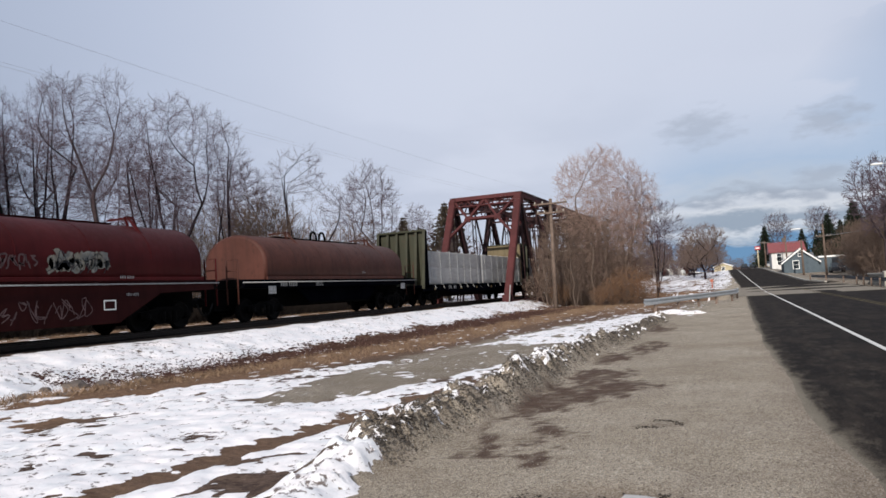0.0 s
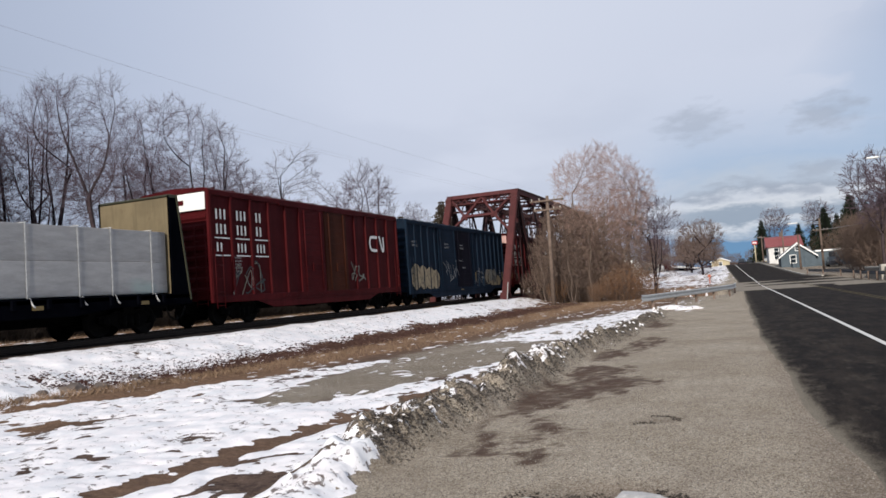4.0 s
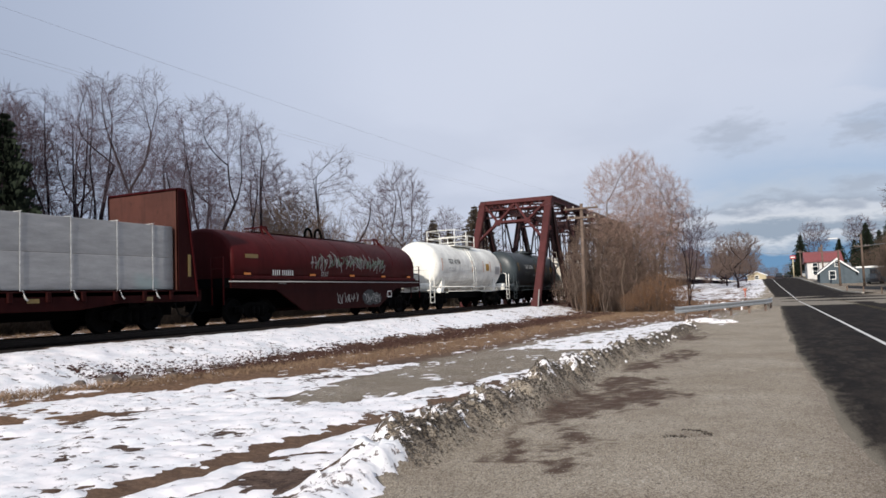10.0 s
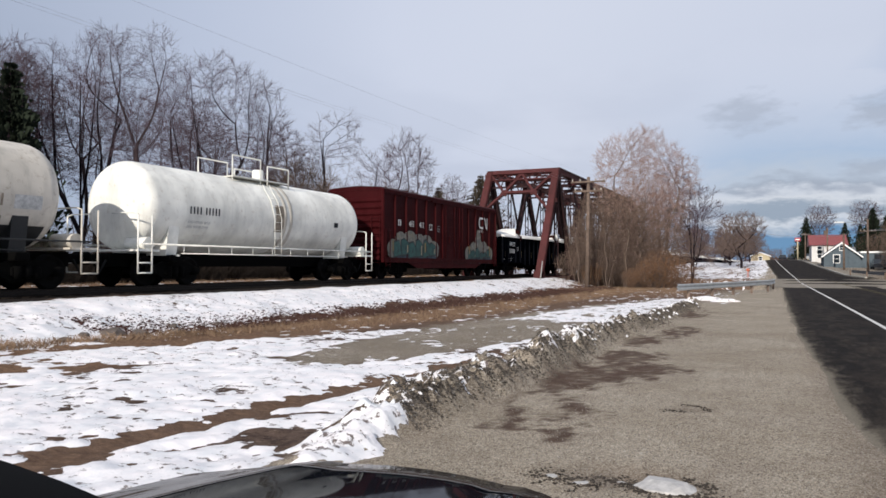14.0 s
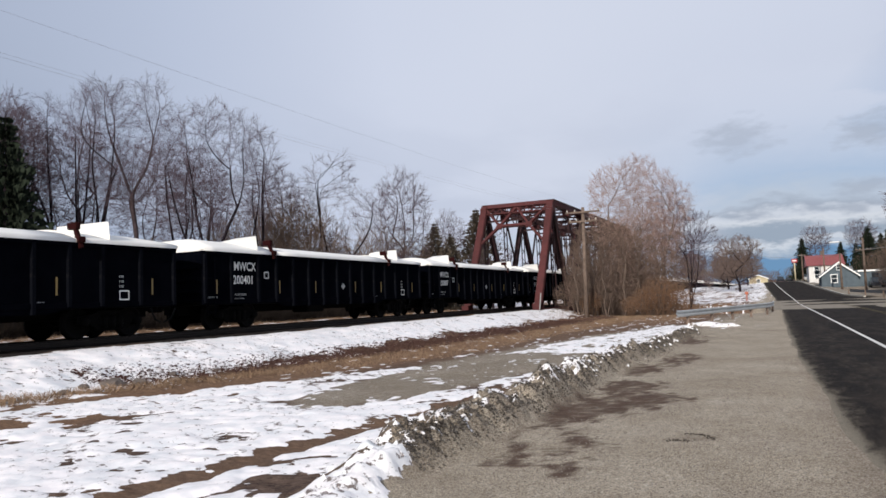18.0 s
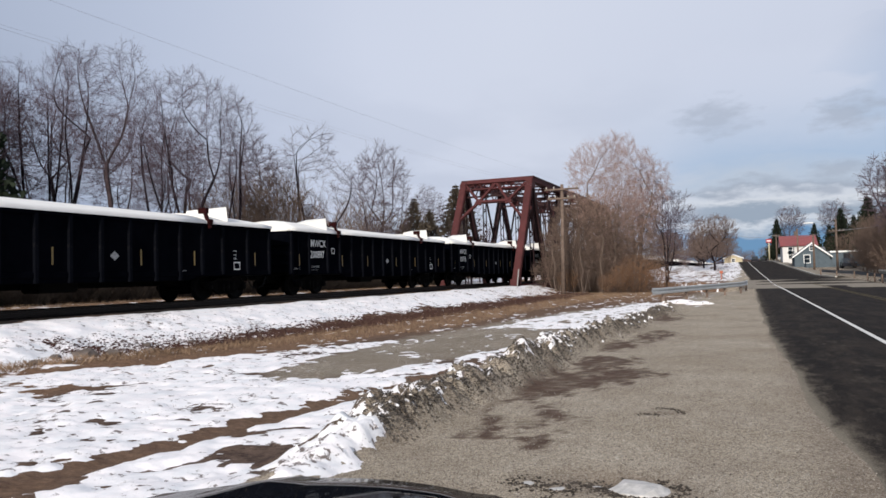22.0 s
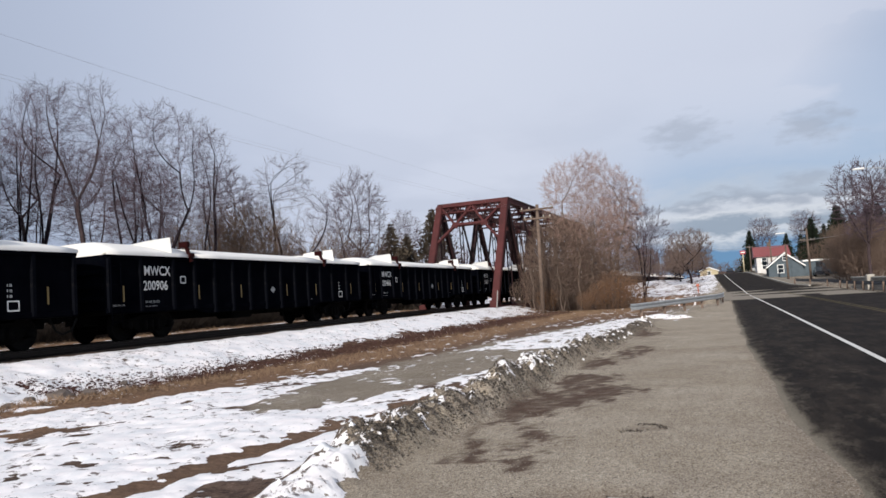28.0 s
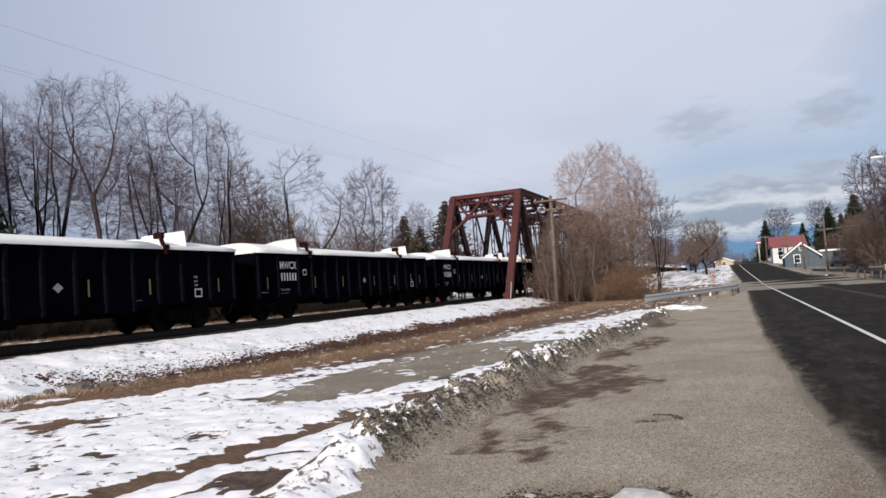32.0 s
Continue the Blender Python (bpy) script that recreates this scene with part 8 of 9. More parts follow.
# ---- conifers ----
def conifer(name, label, seed, height, radius, group, needles=None, fine=1.0):
    rnd = random.Random(seed)
    t = empty(name, label, "tree", None, group)
    part("trunk", Mesh().tube([(0, 0, -0.2), (0.03, 0, height * 0.5), (0, 0, height)], [height * 0.018, height * 0.011, 0.02], 6), M_BARKDARK, t)
    m = Mesh()
    z = height * 0.12
    while z < height * 0.99:
        f = 1 - z / height
        r = radius * (f ** 0.85) * rnd.uniform(0.8, 1.1) + 0.06
        for k in range(10):
            a = 2 * math.pi * (k + rnd.random()) / 10
            rr = r * rnd.uniform(0.6, 1.12)
            d = Vector((math.cos(a), math.sin(a), 0))
            for i in range(9):
                u = (i + rnd.random()) / 9
                p = d * rr * u + Vector((0, 0, z - 0.2 * rr * u * u))
                s = (0.22 + 0.40 * rr * 0.4) * (1.15 - 0.6 * u) * fine
                w = Vector((rnd.gauss(0, 1), rnd.gauss(0, 1), rnd.gauss(0, 0.5))).normalized() * s
                m.add([p, p + d * s * 0.8 + w * 0.5, p + w * 0.6 + Vector((0, 0, -s * rnd.uniform(0.5, 1.3)))], [(0, 1, 2)])
        z += height * 0.026 * rnd.uniform(0.8, 1.2)
    part("crown", m, needles or M_NEEDLE, t, "drooping needle boughs")
    return t


con = conifer("conifer", "dark green spruce behind the tracks", 5, 12, 4.6, "conifers")
plant(con, 12.0, [(-44.9, 27.6, 15.9), (-40.5, 27.6, 10.4), (-47.5, 25.0, 14.0)], 13)
dry_con = conifer("conifer", "broad grey-brown conifer behind the tracks", 8, 12, 6.2, "conifers", M_NEEDLEDRY, 0.8)
plant(dry_con, 12.2, [(-40.5, 85.8, 12.2), (-41.1, 102.0, 15.0), (-41.5, 93.0, 10.8), (-44.0, 90.0, 9.0)], 33)
town_con = copy_thing(con, pose(0, 0, 0))
tagged(town_con, "dark green spruce behind the houses in the town", "tree", "conifers")
plant(town_con, 12.0, [(18.4, 187.0, 15.0), (20.6, 184.0, 13.0), (22.4, 177.0, 16.5), (16.4, 192.0, 11.5), (24.5, 170.0, 14.0), (5.1, 185.7, 13.0), (13.1, 189.0, 11.8), (17.5, 137.0, 13.0), (20.5, 128.0, 12.0), (24.0, 140.0, 13.0)], 23)

# ---- far woods, joined: thin stems and twigs with no one tree to tell apart ----
def far_woods():
    rnd = random.Random(77)
    m = Mesh()
    spots = [(rnd.uniform(-85, -47), rnd.uniform(5, 150)) for _ in range(110)] + [(rnd.uniform(-75, -28), rnd.uniform(98, 240)) for _ in range(110)] + [(rnd.uniform(24, 70), rnd.uniform(90, 260)) for _ in range(60)] + [(rnd.uniform(-60, 40), rnd.uniform(300, 420)) for _ in range(120)]
    for x, y in spots:
        z, h = ground_at(x, y), rnd.uniform(5.5, 9.5)
        top = Vector((x + rnd.gauss(0, 0.6), y + rnd.gauss(0, 0.6), z + h))
        base = Vector((x, y, z))
        m.tube([base, base.lerp(top, 0.5) + Vector((rnd.gauss(0, 0.2), rnd.gauss(0, 0.2), 0)), top], [0.14, 0.09, 0.02], 3, True, False)
        for k in range(26):
            f = rnd.uniform(0.2, 0.97)
            p = base.lerp(top, f)
            a, ln = rnd.uniform(0, 6.28), rnd.uniform(1.0, 3.2) * (1.15 - f * 0.7)
            q = p + Vector((math.cos(a) * ln * 0.7, math.sin(a) * ln * 0.7, ln * 0.75))
            m.tube([p, q], [0.035, 0.012], 3, True, False)
            for j in range(3):
                b = a + rnd.uniform(-1.2, 1.2)
                s = p.lerp(q, rnd.uniform(0.3, 0.9))
                l2 = ln * rnd.uniform(0.3, 0.6)
                m.tube([s, s + Vector((math.cos(b) * l2 * 0.7, math.sin(b) * l2 * 0.7, l2 * 0.6))], [0.02, 0.01], 3, True, False)
    return m


tagged(new("far_woods", far_woods().data("far_woods", M_TWIG)), "hazy grey-brown bare woods in the distance", "woods", kind="stuff")

# ---- dry grass and weeds ----
def blades(spots, seed, h0, h1, material, name, label):
    rnd = random.Random(seed)
    m = Mesh()
    for x, y, n in spots:
        for _ in range(n):
            px, py = x + rnd.gauss(0, 0.16), y + rnd.gauss(0, 0.2)
            h = rnd.uniform(h0, h1)
            a = rnd.uniform(0, 6.28)
            m.v += [(px, py, 0.0), (px + 0.02 * math.cos(a), py + 0.02 * math.sin(a), 0.0), (px + rnd.gauss(0, 0.7) * h, py + rnd.gauss(0, 0.7) * h, h)]
            k = len(m.v)
            m.f.append((k - 3, k - 2, k - 1))
            m.s.append(False)
    co = np.array(m.v)
    co[:, 2] += terrain(co[:, 0], co[:, 1]) - 0.01
    me = bpy.data.meshes.new(name)
    me.from_pydata(co.tolist(), [], m.f)
    me.materials.append(material)
    return tagged(new(name, me), label, "grass", kind="stuff")


rnd = random.Random(91)
spots = []
for _ in range(2000):
    y = 8 + 46 * rnd.random() ** 1.6
    lo = float(np.interp(y, [8.8, 11.5, 15.2, 18.1, 22.8, 50], [-12.6, -11.4, -10.3, -9.0, -8.6, -8.0]))
    spots.append((rnd.uniform(float(bank_foot(y)), lo - 0.2), y, 6))
for _ in range(500):
    spots.append((rnd.uniform(-14.5, -4.5), rnd.uniform(44, 56), 10))
for _ in range(900):
    spots.append((rnd.uniform(-26, -22.6), rnd.uniform(8, 52), 9))
blades(spots, 92, 0.04, 0.16, M_DRYGRASS, "dry_grass", "flattened tan dry grass along the bank's foot")
# weeds heightened and darkened, so that they carry the shade beneath the cars
spots = [(rnd.uniform(-28.0, -24.8), 6 + 46 * rnd.random() ** 1.2, 14) for _ in range(2600)]
blades(spots, 96, 0.5, 2.2, M_FARWEED, "tall_weeds", "dead weeds beyond the railway, tall and darkened for the shade under the cars")
spots = [(lambda y: (float(bank_foot(y)) + rnd.triangular(-1.9, 0.4, -0.4), y, 6))(11 + 41 * rnd.random() ** 1.1) for _ in range(2400)]
blades(spots, 93, 0.03, 0.13, M_WEED, "dead_weeds", "dark dead weeds poking through the snow on the bank")

# ---- parked car beside the camera ----
def section(y, half, z0, z1, zs, k=10):
    """A car-body ring: upright flank from z0, rounded shoulder at zs, crowned top z1; from right to left."""
    pts = [(half * 0.97, y, z0), (half, y, z0 + (zs - z0) * 0.45), (half * 0.985, y, zs)]
    for i in range(1, k):
        a = 1 - 2 * i / k
        pts.append((half * 0.985 * a, y, zs + (z1 - zs) * (1 - abs(a) ** 2.6)))
    return pts + [(-half * 0.985, y, zs), (-half, y, z0 + (zs - z0) * 0.45), (-half * 0.97, y, z0)]


def loft(rings, smooth=True, close=True):
    m, w = Mesh(), len(rings[0])
    m.add([p for r in rings for p in r], [(i * w + k, i * w + k + 1, i * w + w + k + 1, i * w + w + k) for i in range(len(rings) - 1) for k in range(w - 1)], smooth)
    if close:
        m.f += [tuple(range(w)), tuple((len(rings) - 1) * w + i for i in range(w - 1, -1, -1))]
        m.s += [False, False]
    return m


def parked_car():
    car = empty("parked_car", "glossy black saloon car parked on the gravel lay-by", "car", pose(-1.22, 2.56, 0.0))
    # y = 0 is the nose; the tail lies behind
    body = [section(0.0, 0.60, 0.28, 0.60, 0.56), section(-0.05, 0.74, 0.24, 0.68, 0.63), section(-0.16, 0.84, 0.22, 0.725, 0.67), section(-0.5, 0.895, 0.22, 0.75, 0.70), section(-1.25, 0.905, 0.22, 0.80, 0.76), section(-2.2, 0.91, 0.22, 0.90, 0.87), section(-3.4, 0.91, 0.22, 0.92, 0.88), section(-4.2, 0.88, 0.24, 0.93, 0.88), section(-4.55, 0.78, 0.3, 0.86, 0.80)]
    part("body", loft(body), M_GLOSS, car)
    # bonnet with a raised middle, two creases and rounded front lip
    rows = []
    for y, half, z, crown in ((0.0, 0.62, 0.635, 0.02), (-0.015, 0.66, 0.70, 0.03), (-0.06, 0.72, 0.76, 0.04), (-0.16, 0.78, 0.79, 0.05), (-0.4, 0.80, 0.815, 0.06), (-0.8, 0.80, 0.85, 0.065), (-1.2, 0.78, 0.885, 0.07)):
        row = []
        for i in range(21):
            a = 1 - 2 * i / 20
            crease = 0.018 * math.exp(-((abs(a) - 0.55) / 0.07) ** 2)
            row.append((half * a, y - 0.20 * (a * a) * (1 if y > -0.3 else 0.5), z + crown * (1 - a * a) + crease))
        rows.append(row)
    part("bonnet", loft(rows, True, False), M_GLOSS, car, "glossy black bonnet reflecting sky and trees")
    part("cowl", Mesh().box(-0.72, 0.72, -1.36, -1.2, 0.84, 0.90, 0.02), M_RUBBER, car)
    glass = Mesh()
    q = [(-0.74, -1.30, 0.92), (0.74, -1.30, 0.92), (0.56, -2.06, 1.25), (-0.56, -2.06, 1.25)]
    mid = [((q[0][0] + q[1][0]) / 2, -1.24, 0.93), (0, -2.02, 1.26)]
    glass.add([q[0], mid[0], q[1], q[2], mid[1], q[3]], [(0, 1, 4, 5), (1, 2, 3, 4)], True)
    part("windscreen", glass, M_CARGLASS, car, "dark windscreen")
    for s in (-1, 1):
        part("wiper", Mesh().tube([(0.1 * s - 0.2, -1.30, 0.93), (0.1 * s + 0.35, -1.42, 0.985)], 0.012, 5), M_RUBBER, car)
        part("pillar", Mesh().tube([(s * 0.80, -1.26, 0.89), (s * 0.73, -1.62, 1.12), (s * 0.645, -2.06, 1.315), (s * 0.64, -2.5, 1.335), (s * 0.63, -3.3, 1.315)], 0.035, 8), M_GLOSS, car)
        part("side_window", Mesh().add([(s * 0.84, -1.5, 0.93), (s * 0.64, -2.1, 1.31), (s * 0.63, -3.25, 1.30), (s * 0.83, -3.6, 0.93)], [(0, 1, 2, 3)]), M_CARGLASS, car, "dark side window")
        mir = part("door_mirror", Mesh().box(s * 0.98 - 0.11, s * 0.98 + 0.11, -1.72, -1.6, 0.93, 1.06, 0.03), M_GLOSS, car)
        part("mirror_glass", Mesh().box(s * 0.98 - 0.09, s * 0.98 + 0.09, -1.726, -1.72, 0.945, 1.045), M_GALV, mir)
        part("headlight", Mesh().box(s * 0.62 - 0.16, s * 0.62 + 0.12, -0.22, -0.06, 0.60, 0.70, 0.04), M_CARGLASS, car, "clear headlight unit")
        for y in (-0.92, -3.62):
            wh = part("wheel", Mesh().lathe([(0.24, -0.10), (0.31, -0.11), (0.33, -0.06), (0.33, 0.06), (0.31, 0.11), (0.24, 0.10)], 22, "x", (s * 0.84, y, 0.33)), M_RUBBER, car, "black tyre")
            part("rim", Mesh().lathe([(0.001, s * 0.04), (0.10, s * 0.05), (0.22, s * 0.08), (0.245, s * 0.10), (0.245, -s * 0.08)], 18, "x", (s * 0.84, y, 0.33)), M_GALV, wh)
    roof = []
    for y, half, z in ((-1.96, 0.60, 1.24), (-1.97, 0.63, 1.285), (-2.02, 0.645, 1.315), (-2.12, 0.65, 1.335), (-2.4, 0.65, 1.35), (-3.0, 0.65, 1.37), (-3.35, 0.62, 1.33)):
        roof.append([(half * (1 - 2 * i / 12), y + 0.05 * (1 - (1 - 2 * i / 12) ** 2), z + 0.035 * (1 - abs(1 - 2 * i / 12) ** 2.4)) for i in range(13)])
    part("roof", loft(roof, True, False), M_ROOFBLACK, car, "dull black roof skin")
    part("rear_window", Mesh().add([(-0.6, -3.33, 1.34), (0.6, -3.33, 1.34), (0.72, -4.0, 0.95), (-0.72, -4.0, 0.95)], [(0, 1, 2, 3)]), M_CARGLASS, car, "dark rear window")
    return car


parked_car()

# ---- guardrail by the lay-by's end ----
def w_beam(name, label, pts, posts, z=0.42, skin=None):
    g = empty(name, label, "guardrail")
    prof = [(0.0, 0.0), (0.05, 0.03), (0.05, 0.09), (0.0, 0.13), (0.0, 0.18), (0.05, 0.22), (0.05, 0.28), (0.0, 0.31)]
    m, w = Mesh(), len(prof)
    for i, (x, y, b) in enumerate(pts):
        a = Vector(pts[min(i + 1, len(pts) - 1)]) - Vector(pts[max(0, i - 1)])
        nx, ny = a.y / math.hypot(a.x, a.y), -a.x / math.hypot(a.x, a.y)
        m.v += [(x + nx * d, y + ny * d, b + z + h) for d, h in prof]
    for i in range(len(pts) - 1):
        for k in range(w - 1):
            m.f.append((i * w + k, i * w + k + 1, i * w + w + k + 1, i * w + w + k))
            m.s.append(False)
    part("beam", m, skin or M_GALV, g, "corrugated steel beam")
    for x, y, b in posts:
        part("post", Mesh().box(x - 0.16, x - 0.02, y - 0.05, y + 0.05, b - 0.5, b + z + 0.28), M_POLE, g, "weathered guardrail post")
    return g


def along(a, b, n, zf=0.0):
    return [(a[0] + (b[0] - a[0]) * k / n, a[1] + (b[1] - a[1]) * k / n, zf) for k in range(n + 1)]


rail_pts = [(-4.55, 36.0, 0.02), (-4.35, 36.6, 0.0)] + along((-4.1, 37.5), (-0.75, 50.5), 8) + [(-0.55, 53.0, 0.0), (-0.5, 57.0, 0.0)]
w_beam("guardrail", "weathered galvanised steel guardrail at the lay-by's end", rail_pts, [p for p in rail_pts[2::2]])
pts = [(11.25 + road_bend(y), y, float(road_z(np.array(float(y))))) for y in range(34, 86, 4)] + [(x, y, float(road_z(np.array(float(y))))) for x, y in ((9.9, 89.0), (8.6, 93.0), (7.3, 97.0))]
w_beam("guardrail", "dull steel guardrail along the road bridge, coloured as its shaded side", pts, pts, 0.45, M_SHADEDSTEEL)
# concrete balustrade of the road bridge
bal = empty("bridge_balustrade", "pale weathered concrete balustrade of the road bridge", "balustrade")
for y0, y1 in ((52, 60), (61, 70), (71, 80)):
    x = 11.9 + road_bend((y0 + y1) / 2)
    zb = float(road_z(np.array((y0 + y1) / 2.0)))
    part("balustrade_post", Mesh().box(x - 0.3, x + 0.3, y0 - 0.9, y0 - 0.1, zb - 0.2, zb + 1.25, 0.05), M_CONC, bal)
    part("handrail", Mesh().box(x - 0.18, x + 0.18, y0 - 0.1, y1 + 0.1, zb + 0.9, zb + 1.08, 0.03), M_CONC, bal)
    part("plinth", Mesh().box(x - 0.2, x + 0.2, y0 - 0.1, y1 + 0.1, zb - 0.3, zb + 0.25, 0.03), M_CONC, bal)
    n = int((y1 - y0) / 0.4)
    for k in range(n):
        part("baluster", shared("baluster", lambda: Mesh().box(-0.09, 0.09, -0.09, 0.09, 0, 0.66, 0.03).data("baluster", M_CONC)), M_CONC, bal, "", pose(x, y0 + 0.25 + k * 0.4, zb + 0.25))

# ---- utility poles and wires ----
def utility_pole(x, y, top, label, arms=((-0.35, 1.2), (-1.0, 1.0)), lean=0.0, lamp=None):
    z = ground_at(x, y) if x < 0 else float(road_z(np.array(float(y))))
    p = empty("utility_pole", label, "utility pole", None, "utility poles")
    part("pole", Mesh().tube([(x, y, z - 0.3), (x + lean * 0.5, y, (z + top) / 2), (x + lean, y, top)], [0.16, 0.135, 0.11], 10), M_POLE, p)
    for dz, w in arms:
        zt = top + dz
        part("crossarm", Mesh().box(x + lean - w, x + lean + w, y - 0.22, y - 0.12, zt - 0.06, zt + 0.06, 0.01), M_POLE, p)
        for s in (-0.9, -0.45, 0.45, 0.9):
            part("insulator", Mesh().lathe([(0.001, 0.16), (0.035, 0.15), (0.045, 0.06), (0.03, 0.0)], 8, "z", (x + lean + s * w, y - 0.17, zt + 0.05)), M_CONC, p, "small glass insulator")
    if lamp:
        lx, lz = lamp
        part("lamp_arm", Mesh().tube([(x, y, lz - 0.25), (x + lx * 0.5, y - 0.05, lz), (x + lx, y - 0.1, lz + 0.08)], 0.035, 6), M_GALV, p)
        part("lamp_head", Mesh().box(min(x + lx, x + lx * 1.45), max(x + lx, x + lx * 1.45), y - 0.25, y + 0.05, lz, lz + 0.15, 0.05), M_TRIM, p, "pale street lamp head")
    return p


utility_pole(-12.25, 50.0, 7.75, "leaning weathered wooden pole with two crossarms beside the bridge", lean=0.12)
utility_pole(-13.2, -9.0, 7.2, "weathered wooden pole beside the railway", lean=0.0)
utility_pole(9.9, 106.6, 7.6, "wooden street pole with a lamp arm", arms=((-1.5, 0.9),), lamp=(-2.6, 7.2))
utility_pole(7.2, 143.1, 8.3, "slim wooden street pole before the white house", arms=())
utility_pole(7.9, 116.6, 6.2, "short wooden street pole beside the blue house", arms=())
utility_pole(4.6, 174.6, 8.8, "wooden street pole far along the road", arms=((-0.4, 0.8),))
utility_pole(13.2, 69.0, 10.4, "tall street pole with a pale lamp head", arms=(), lamp=(-2.0, 10.0))


def wire(a, b, sag, r=0.0022):
    a, b = Vector(a), Vector(b)
    m = Mesh().tube([a.lerp(b, k / 14) - Vector((0, 0, sag * 4 * (k / 14) * (1 - k / 14))) for k in range(15)], r, 4, True, False)
    return tagged(new("overhead_wire", m.data("overhead_wire", M_CABLE)), "thin dark overhead wire strung between poles", "wire", "overhead wires")


for s in (-1.05, 0.95):
    wire((-12.13 + s, 49.83, 7.62), (-13.2 + s, -9.17, 7.05), 0.35)
wire((-12.13 + 0.7, 49.83, 6.95), (-13.2 + 0.7, -9.17, 6.35), 0.4, 0.0022)
for s in (-0.6, 0.6):
    wire((9.9 + s, 106.5, 6.2), (4.6 + s * 0.8, 174.5, 8.5), 0.6, 0.02)
wire((9.9, 106.5, 6.1), (30.0, 66.0, 8.5), 0.7, 0.025)
wire((-6.0, 178.0, 10.0), (4.6, 174.6, 8.6), 0.9, 0.03)


# ---- houses along the road ----
def window(house, x, y, z, w, h, face="y"):
    d = 0.05
    fr = part("window", Mesh().box(x - w / 2 - 0.1, x + w / 2 + 0.1, y - d, y, z - 0.1, z + h + 0.1, 0.01) if face == "y" else Mesh().box(x - d, x, y - w / 2 - 0.1, y + w / 2 + 0.1, z - 0.1, z + h + 0.1, 0.01), M_TRIM, house, "white-framed window")
    part("pane", Mesh().box(x - w / 2, x + w / 2, y - d - 0.012, y - d, z, z + h / 2 - 0.03).box(x - w / 2, x + w / 2, y - d - 0.012, y - d, z + h / 2 + 0.03, z + h) if face == "y" else Mesh().box(x - d - 0.012, x - d, y - w / 2, y + w / 2, z, z + h), M_GLASSDARK, fr, "dark glass pane")


def gable_house(label, x0, x1, y0, y1, z, eaves, peak, wall, roof, trim=True):
    """A gabled house with its gable towards the camera."""
    h = empty("house", label, "house", None, "houses along the road")
    xm = (x0 + x1) / 2
    part("wall", Mesh().prism([(x0, z - 0.6), (x1, z - 0.6), (x1, eaves), (xm, peak - 0.12), (x0, eaves)], "y", y0, y1), wall, h)
    zz = z
    while zz < eaves:
        part("clapboard", Mesh().box(x0 - 0.015, x1 + 0.015, y0 - 0.015, y0 + 0.01, zz, zz + 0.11), wall, h)
        zz += 0.2
    for s, xe in ((-1, x0 - 0.35), (1, x1 + 0.35)):
        ze = eaves - 0.35 * (peak - eaves) / (xm - x0)
        part("roof", Mesh().prism([(xe, ze), (xm, peak), (xm, peak - 0.14), (xe, ze - 0.14)], "y", y0 - 0.35, y1 + 0.3), roof, h)
        if trim:
            part("bargeboard", Mesh().prism([(xe, ze + 0.02), (xm, peak + 0.02), (xm, peak - 0.26), (xe, ze - 0.2)], "y", y0 - 0.40, y0 - 0.36), M_TRIM, h, "white bargeboard")
    return h


z1 = float(road_z(np.array(124.0)))
hs = gable_house("small blue-grey clapboard house with white trim", 5.75, 10.55, 124.2, 133.0, z1, 3.35, 5.25, M_SIDING_B, M_ROOFGREY)
window(hs, 7.45, 124.2, z1 + 0.75, 0.75, 1.15)
window(hs, 8.15, 124.2, 4.05, 0.5, 0.7)
ext = empty("house_extension", "flat-roofed blue-grey extension with a white fascia", "house")
part("wall", Mesh().box(10.55, 16.6, 124.6, 132.0, z1 - 0.6, 3.65), M_SIDING_B, ext)
part("fascia", Mesh().box(10.6, 16.8, 124.4, 132.2, 3.6, 3.85, 0.03), M_TRIM, ext, "white fascia board")
part("door", Mesh().box(12.4, 13.3, 124.52, 124.6, z1, z1 + 2.0), M_CARDARK, ext, "dark door")
z2 = float(road_z(np.array(148.0)))
hs = empty("house", "white clapboard house under a red metal roof", "house", None, "houses along the road")
part("wall", Mesh().box(4.9, 10.4, 148.0, 160.0, z2 - 0.6, 5.5), M_SIDING_W, hs)
part("roof", Mesh().prism([(147.6, 5.4), (160.4, 5.4), (154.0, 7.5)], "x", 4.5, 10.8), M_ROOFRED, hs, "red standing-seam metal roof")
for k in range(15):
    x = 4.6 + k * 0.43
    part("roof_seam", Mesh().beam((x, 147.6, 5.45), (x, 154.0, 7.55), 0.05, 0.06), M_ROOFRED, hs)
part("porch", Mesh().box(8.6, 11.5, 145.6, 148.0, z2 - 0.4, 4.3, 0.03), M_SIDING_W, hs)
part("porch_roof", Mesh().prism([(145.2, 4.25), (148.0, 5.1), (148.0, 4.25)], "x", 8.3, 11.8), M_ROOFGREY, hs)
for x, z in ((6.2, z2 + 0.9), (7.6, z2 + 0.9), (6.2, 4.1), (9.5, z2 + 0.8), (10.8, z2 + 0.8)):
    window(hs, x, 148.0 if x < 8.6 else 145.6, z, 0.7, 1.1)
part("chimney", Mesh().box(7.2, 7.8, 154.4, 155.0, 6.6, 8.3, 0.03), M_STONE, hs)
z3 = float(road_z(np.array(204.0)))
hs = gable_house("small pale yellow building beyond the park", -7.2, -2.8, 206.0, 214.0, z3 - 0.6, z3 + 1.4, z3 + 2.3, M_SIDING_Y, M_ROOFGREY)
window(hs, -5.0, 206.0, z3 + 0.2, 0.8, 0.9)
